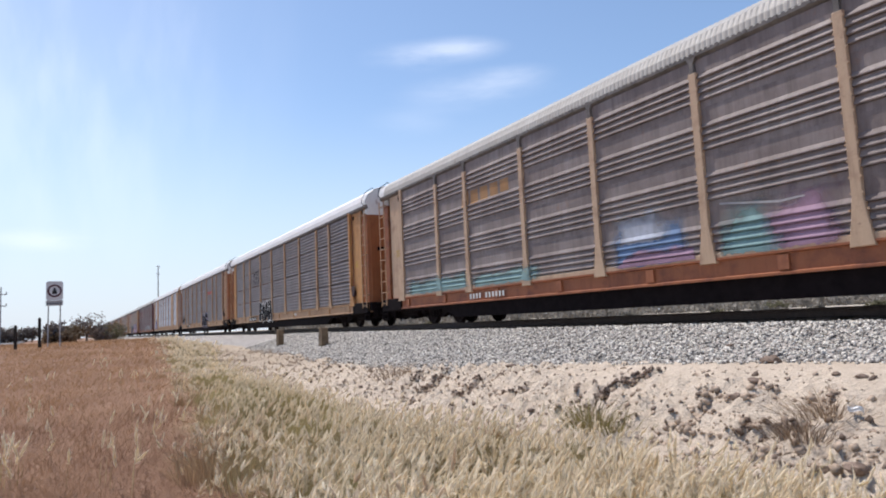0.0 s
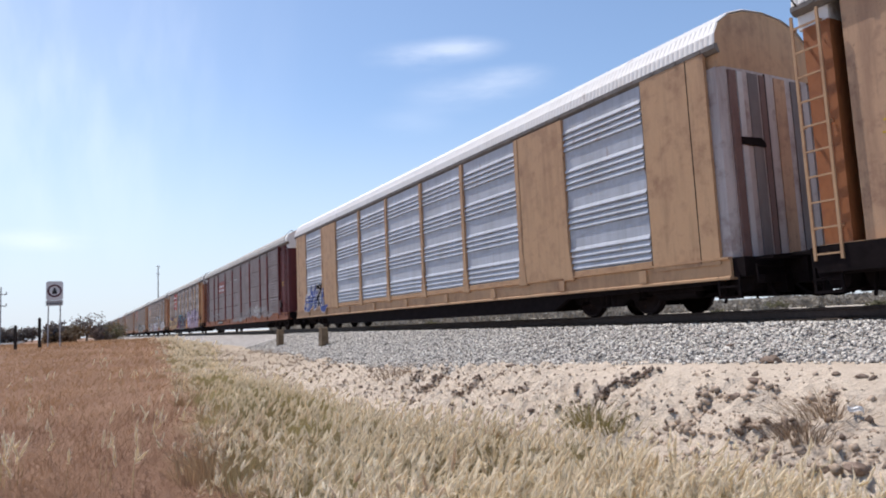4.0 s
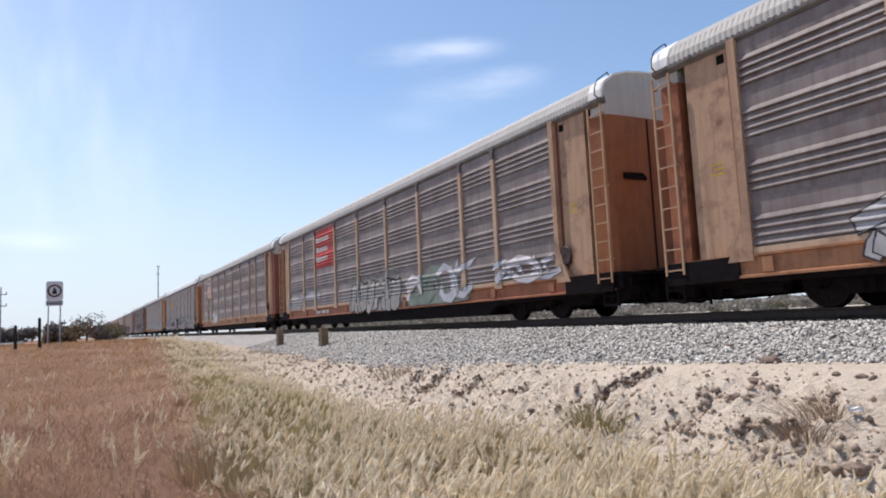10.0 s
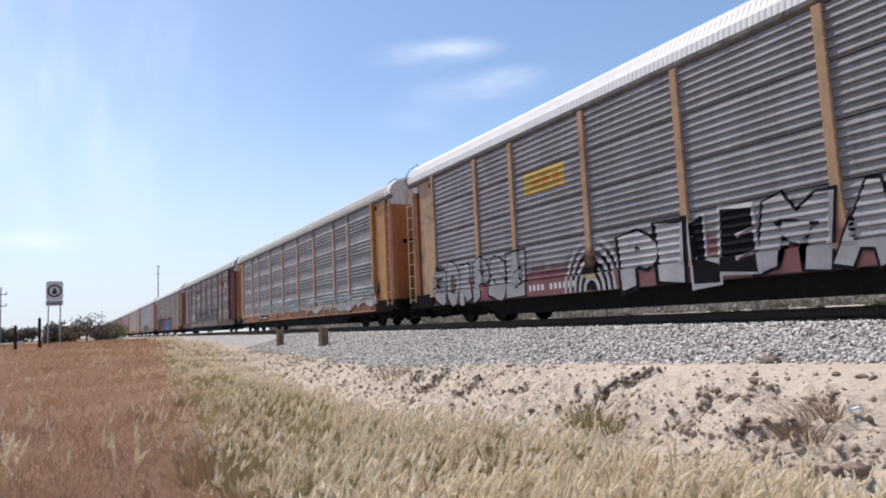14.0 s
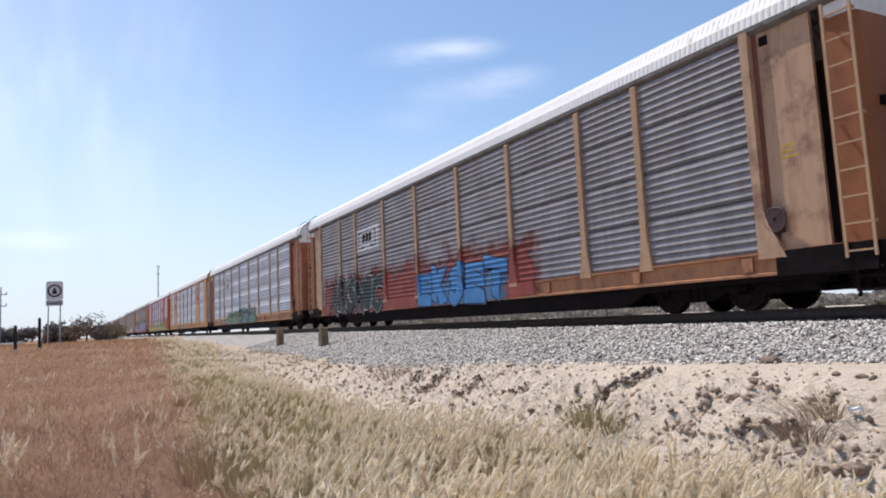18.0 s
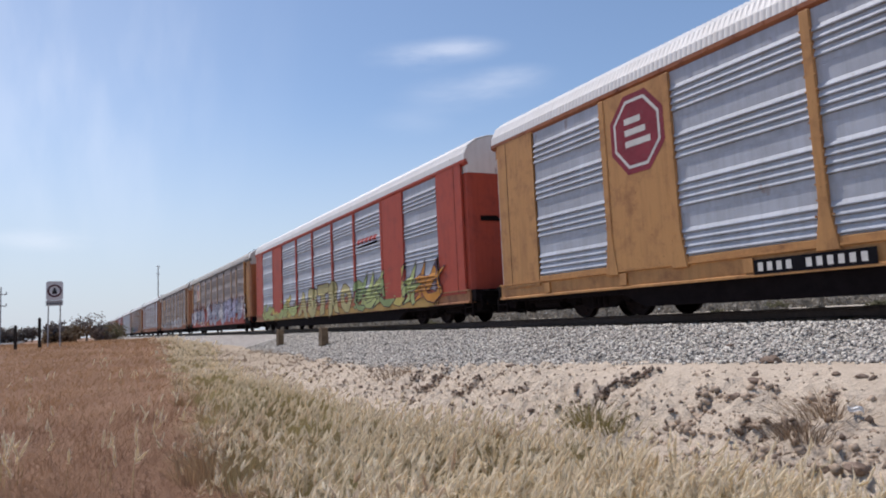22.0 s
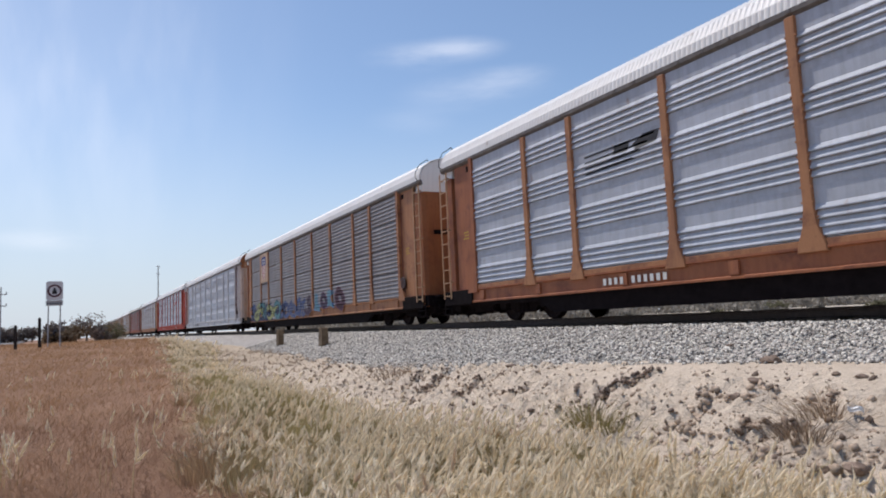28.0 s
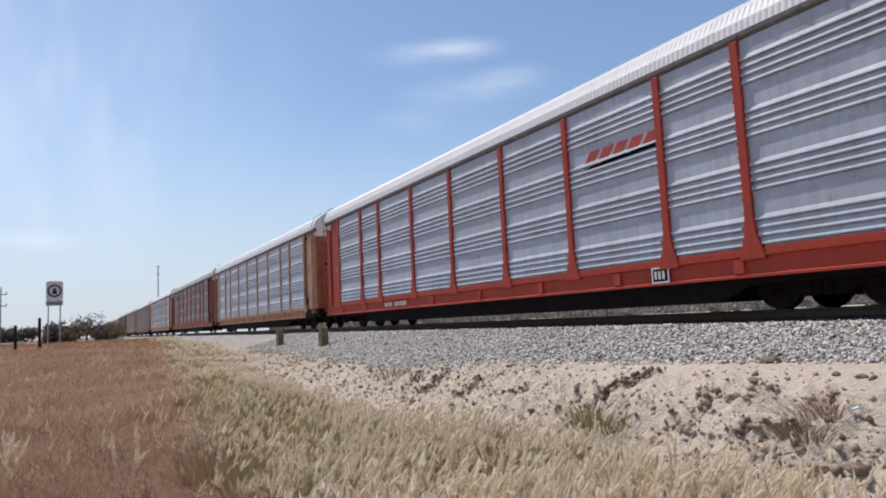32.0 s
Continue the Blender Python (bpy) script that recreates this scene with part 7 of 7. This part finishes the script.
    V = np.stack([c - u * q, c + v * q * 0.7, c + u * q, c - v * q * 0.7], 1).reshape(-1, 3)
    F = (np.array(((0, 1, 2), (0, 2, 3)))[None] + 4 * np.arange(n)[:, None, None]).reshape(-1, 3)
    tagged(new("far_scrub", raw_mesh("far_scrub", V, F, pale)), "grey-green scrub line on the horizon, haze in its colour", "scrub", kind="stuff")

    # warning sign on two legs
    steel = plain_mat("sign_steel", (0.42, 0.42, 0.42), 0.5, 0.4, 0.15, 5)
    face = plain_mat("sign_face", (0.72, 0.72, 0.71), 0.5, 0, 0.08, 3)
    dark = plain_mat("sign_black", (0.03, 0.03, 0.032), 0.5, 0, 0.2, 6)
    ring = plain_mat("sign_ring", (0.12, 0.05, 0.06), 0.5, 0, 0.2, 6)
    sign = tagged(new("road_sign"), "white square road sign with dark ring on two posts", "road sign")
    sign.location = (-45.05, -1.13, ground_z(-45.05, -1.13))
    gz = sign.location.z
    turn = math.radians(91.5)
    sign.rotation_euler = (0, 0, turn)
    lo, hi = 1.98 - gz, 3.38 - gz
    for k in (-0.30, 0.30):
        bm = bmesh.new()
        box(bm, k - 0.035, -0.02, 0.0, k + 0.035, 0.04, hi - 0.05)
        part("sign_post", bm, steel, sign)
    bm = bmesh.new()
    box(bm, -0.43, -0.045, lo + 0.30, 0.43, -0.02, hi)
    bmesh.ops.bevel(bm, geom=[e for e in bm.edges if abs(e.verts[0].co.y - e.verts[1].co.y) > 0.01], offset=0.06, segments=2, affect="EDGES")
    part("sign_panel", bm, face, sign, "white square panel")
    bm = bmesh.new()
    box(bm, -0.43, -0.045, lo, 0.43, -0.02, lo + 0.292)
    part("lower_panel", bm, steel, sign, "grey strip panel")
    cz = (lo + 0.30 + hi) / 2
    bm = bmesh.new()
    for i in range(28):
        a0, a1 = 2 * math.pi * i / 28, 2 * math.pi * (i + 1) / 28
        bm.faces.new([bm.verts.new((r * math.cos(a), -0.05, cz + r * math.sin(a))) for r, a in ((0.27, a0), (0.37, a0), (0.37, a1), (0.27, a1))])
    part("ring", bm, ring, sign)
    bm = bmesh.new()
    prism(bm, [(-0.13, cz - 0.18), (0.13, cz - 0.18), (0.10, cz + 0.02), (0.06, cz + 0.05), (0.05, cz + 0.18), (-0.05, cz + 0.18), (-0.06, cz + 0.05), (-0.10, cz + 0.02)], "y", -0.053, -0.046)
    part("symbol", bm, dark, sign)
    bm = bmesh.new()
    for i in range(6):
        box(bm, -0.36 + 0.125 * i, -0.05, lo + 0.09, -0.28 + 0.125 * i, -0.046, lo + 0.17)
    part("sign_lettering", bm, dark, sign)

    wood = plain_mat("dark_post_wood", (0.035, 0.028, 0.025), 0.9, 0, 0.4, 7, 0.3)
    for x, y, t in ((-42.97, -2.85, 0.89), (-43.03, -1.74, 1.25)):
        z = ground_z(x, y)
        bm = bmesh.new()
        prof = [(0.085, 0.0), (0.08, (t - z) * 0.5), (0.078, t - z - 0.06), (0.05, t - z)]
        lathe(bm, prof, "z", 9)
        ob = new("fence_post", finish(bm, "fence_post", wood))
        ob.location = (x, y, z)
        ob.rotation_euler = (0.02, -0.01, 0)
        tagged(ob, "dark weathered timber fence post in the field", "post", "fence posts")

    stub = plain_mat("stub_wood", (0.19, 0.135, 0.085), 0.9, 0, 0.45, 5, 0.4)
    for x, y, h in ((-30.5, 8.05, 0.72), (-24.85, 8.21, 0.68)):
        bm = bmesh.new()
        z = ballast_z(x, y)
        box(bm, -0.17, -0.13, -0.15, 0.17, 0.13, h)
        bmesh.ops.subdivide_edges(bm, edges=bm.edges[:], cuts=2, use_grid_fill=True)
        for v in bm.verts:
            v.co += Vector((0.03, 0.03, 0.035)) * noise.noise(v.co * 6 + Vector((x, 0, 0)))
            if v.co.z > h - 0.05:
                v.co.x *= 0.85
        ob = new("marker_post", finish(bm, "marker_post", stub))
        ob.location = (x, y, z)
        tagged(ob, "short weathered brown stub post beside the ballast", "post", "stub posts by the track")

    def pole(x, y, top, r, arms, label, thick=0.06):
        z = ground_z(x, y)
        ob = tagged(new("utility_pole"), label, "utility pole")
        ob.location = (x, y, z)
        bm = bmesh.new()
        tube(bm, (0, 0, 0), (0, 0, top - z), r, r * 0.6, 9)
        part("pole", bm, grey, ob)
        for h, w in arms:
            bm = bmesh.new()
            box(bm, -0.05, -w, top - z - h, 0.05, w, top - z - h + 0.10)
            part("crossarm", bm, grey, ob)
            for k in (-0.85, 0.0, 0.85):
                bm = bmesh.new()
                lathe(bm, [(0.05, 0), (0.07, 0.06), (0.04, 0.10), (0.06, 0.16), (0.03, 0.22)], "z", 8, (0, w * k, top - z - h + 0.12))
                part("insulator", bm, grey, ob)
    grey = plain_mat("pole_grey", (0.30, 0.29, 0.29), 0.7, 0.1, 0.2, 4)
    pole(-159.3, 15.6, 15.0, 0.16, ((0.3, 0.35), (1.9, 0.3)), "tall thin grey pole beyond the railway")
    pole(-89.8, -7.45, 6.14, 0.09, ((0.9, 0.6), (2.2, 0.6)), "grey utility pole with two crossarms by the road")

    # road strip and a parked car far off
    asphalt = plain_mat("asphalt", (0.16, 0.155, 0.15), 0.9, 0, 0.2, 1.5, 0.2)
    bm = bmesh.new()
    vs = [bm.verts.new((x, y, ground_z(x, y) + 0.10)) for x, y in ((-420, -30), (-420, -21), (-70, -4.6), (-66, -9.5))]
    bm.faces.new(vs)
    tagged(new("road", finish(bm, "road", asphalt)), "pale grey asphalt road beyond the field", "road", kind="structure")
    white = plain_mat("car_white", (0.80, 0.80, 0.80), 0.25, 0, 0.04, 2)
    glass = plain_mat("car_glass", (0.03, 0.035, 0.04), 0.1, 0, 0.1, 2)
    tyre = plain_mat("car_tyre", (0.02, 0.02, 0.02), 0.8, 0, 0.2, 8)
    car = tagged(new("parked_car"), "small white car standing on the distant road", "car")
    car.location = (-196.0, -11.6, ground_z(-196.0, -11.6) + 0.10)
    car.rotation_euler = (0, 0, 0.05)
    bm = bmesh.new()
    prism(bm, [(-2.1, 0.25), (2.1, 0.25), (2.15, 0.6), (1.9, 0.85), (1.05, 0.95), (0.55, 1.42), (-1.0, 1.45), (-1.7, 0.98), (-2.1, 0.9)], "y", -0.82, 0.82)
    bmesh.ops.bevel(bm, geom=bm.edges[:], offset=0.06, segments=2, affect="EDGES")
    part("body", bm, white, car)
    for s in (-1, 1):
        bm = bmesh.new()
        prism(bm, [(-1.35, 0.98), (0.85, 0.98), (0.48, 1.36), (-0.95, 1.38)], "y", s * 0.80, s * 0.835)
        part("side_window", bm, glass, car)
    bm = bmesh.new()
    prism(bm, [(1.02, 1.0), (1.06, 1.0), (0.62, 1.38), (0.58, 1.38)], "y", -0.68, 0.68)
    part("windscreen", bm, glass, car)
    for x in (-1.3, 1.3):
        for s in (-1, 1):
            bm = bmesh.new()
            lathe(bm, [(0.12, s * 0.70), (0.31, s * 0.70), (0.32, s * 0.78), (0.30, s * 0.86), (0.12, s * 0.85)], "y", 16, (x, 0, 0.32))
            part("wheel", bm, tyre, car)


build_grass()
build_bank()
build_far()


def motions():
    """The train rolls past at a steady speed; wheels turn while their car is near."""
    times = [0.0, 1 / 30] + [0.5 * i for i in range(1, 64)] + [32.0 - 1 / 30, 32.0]
    for n, car, wheels in TRAIN:
        front = GAP_X - 13.0 * SPEED - n * CAR - CAR / 2
        walk(car, [(t, pose(front + SPEED * t, TRACK_Y, 0.0)) for t in times])
        t0 = (-60.0 - front) / SPEED
        f0, f1 = max(0, round(t0 * 30)), min(960, round((t0 + 4.0) * 30))
        if f1 - f0 < 4:
            continue
        step = math.degrees(SPEED / 30 / WHEEL_R)
        for w in wheels:
            base = w.location.copy()
            rows = [(0.0, pose(*base))] if f0 > 0 else []
            for f in range(f0, f1 + 1):
                rows.append((f / 30, pose(*base, 0, step * (f - f0), 0)))
            if f1 < 960:
                rows.append((32.0, pose(*base, 0, step * (f1 - f0), 0)))
            walk(w, rows)


motions()
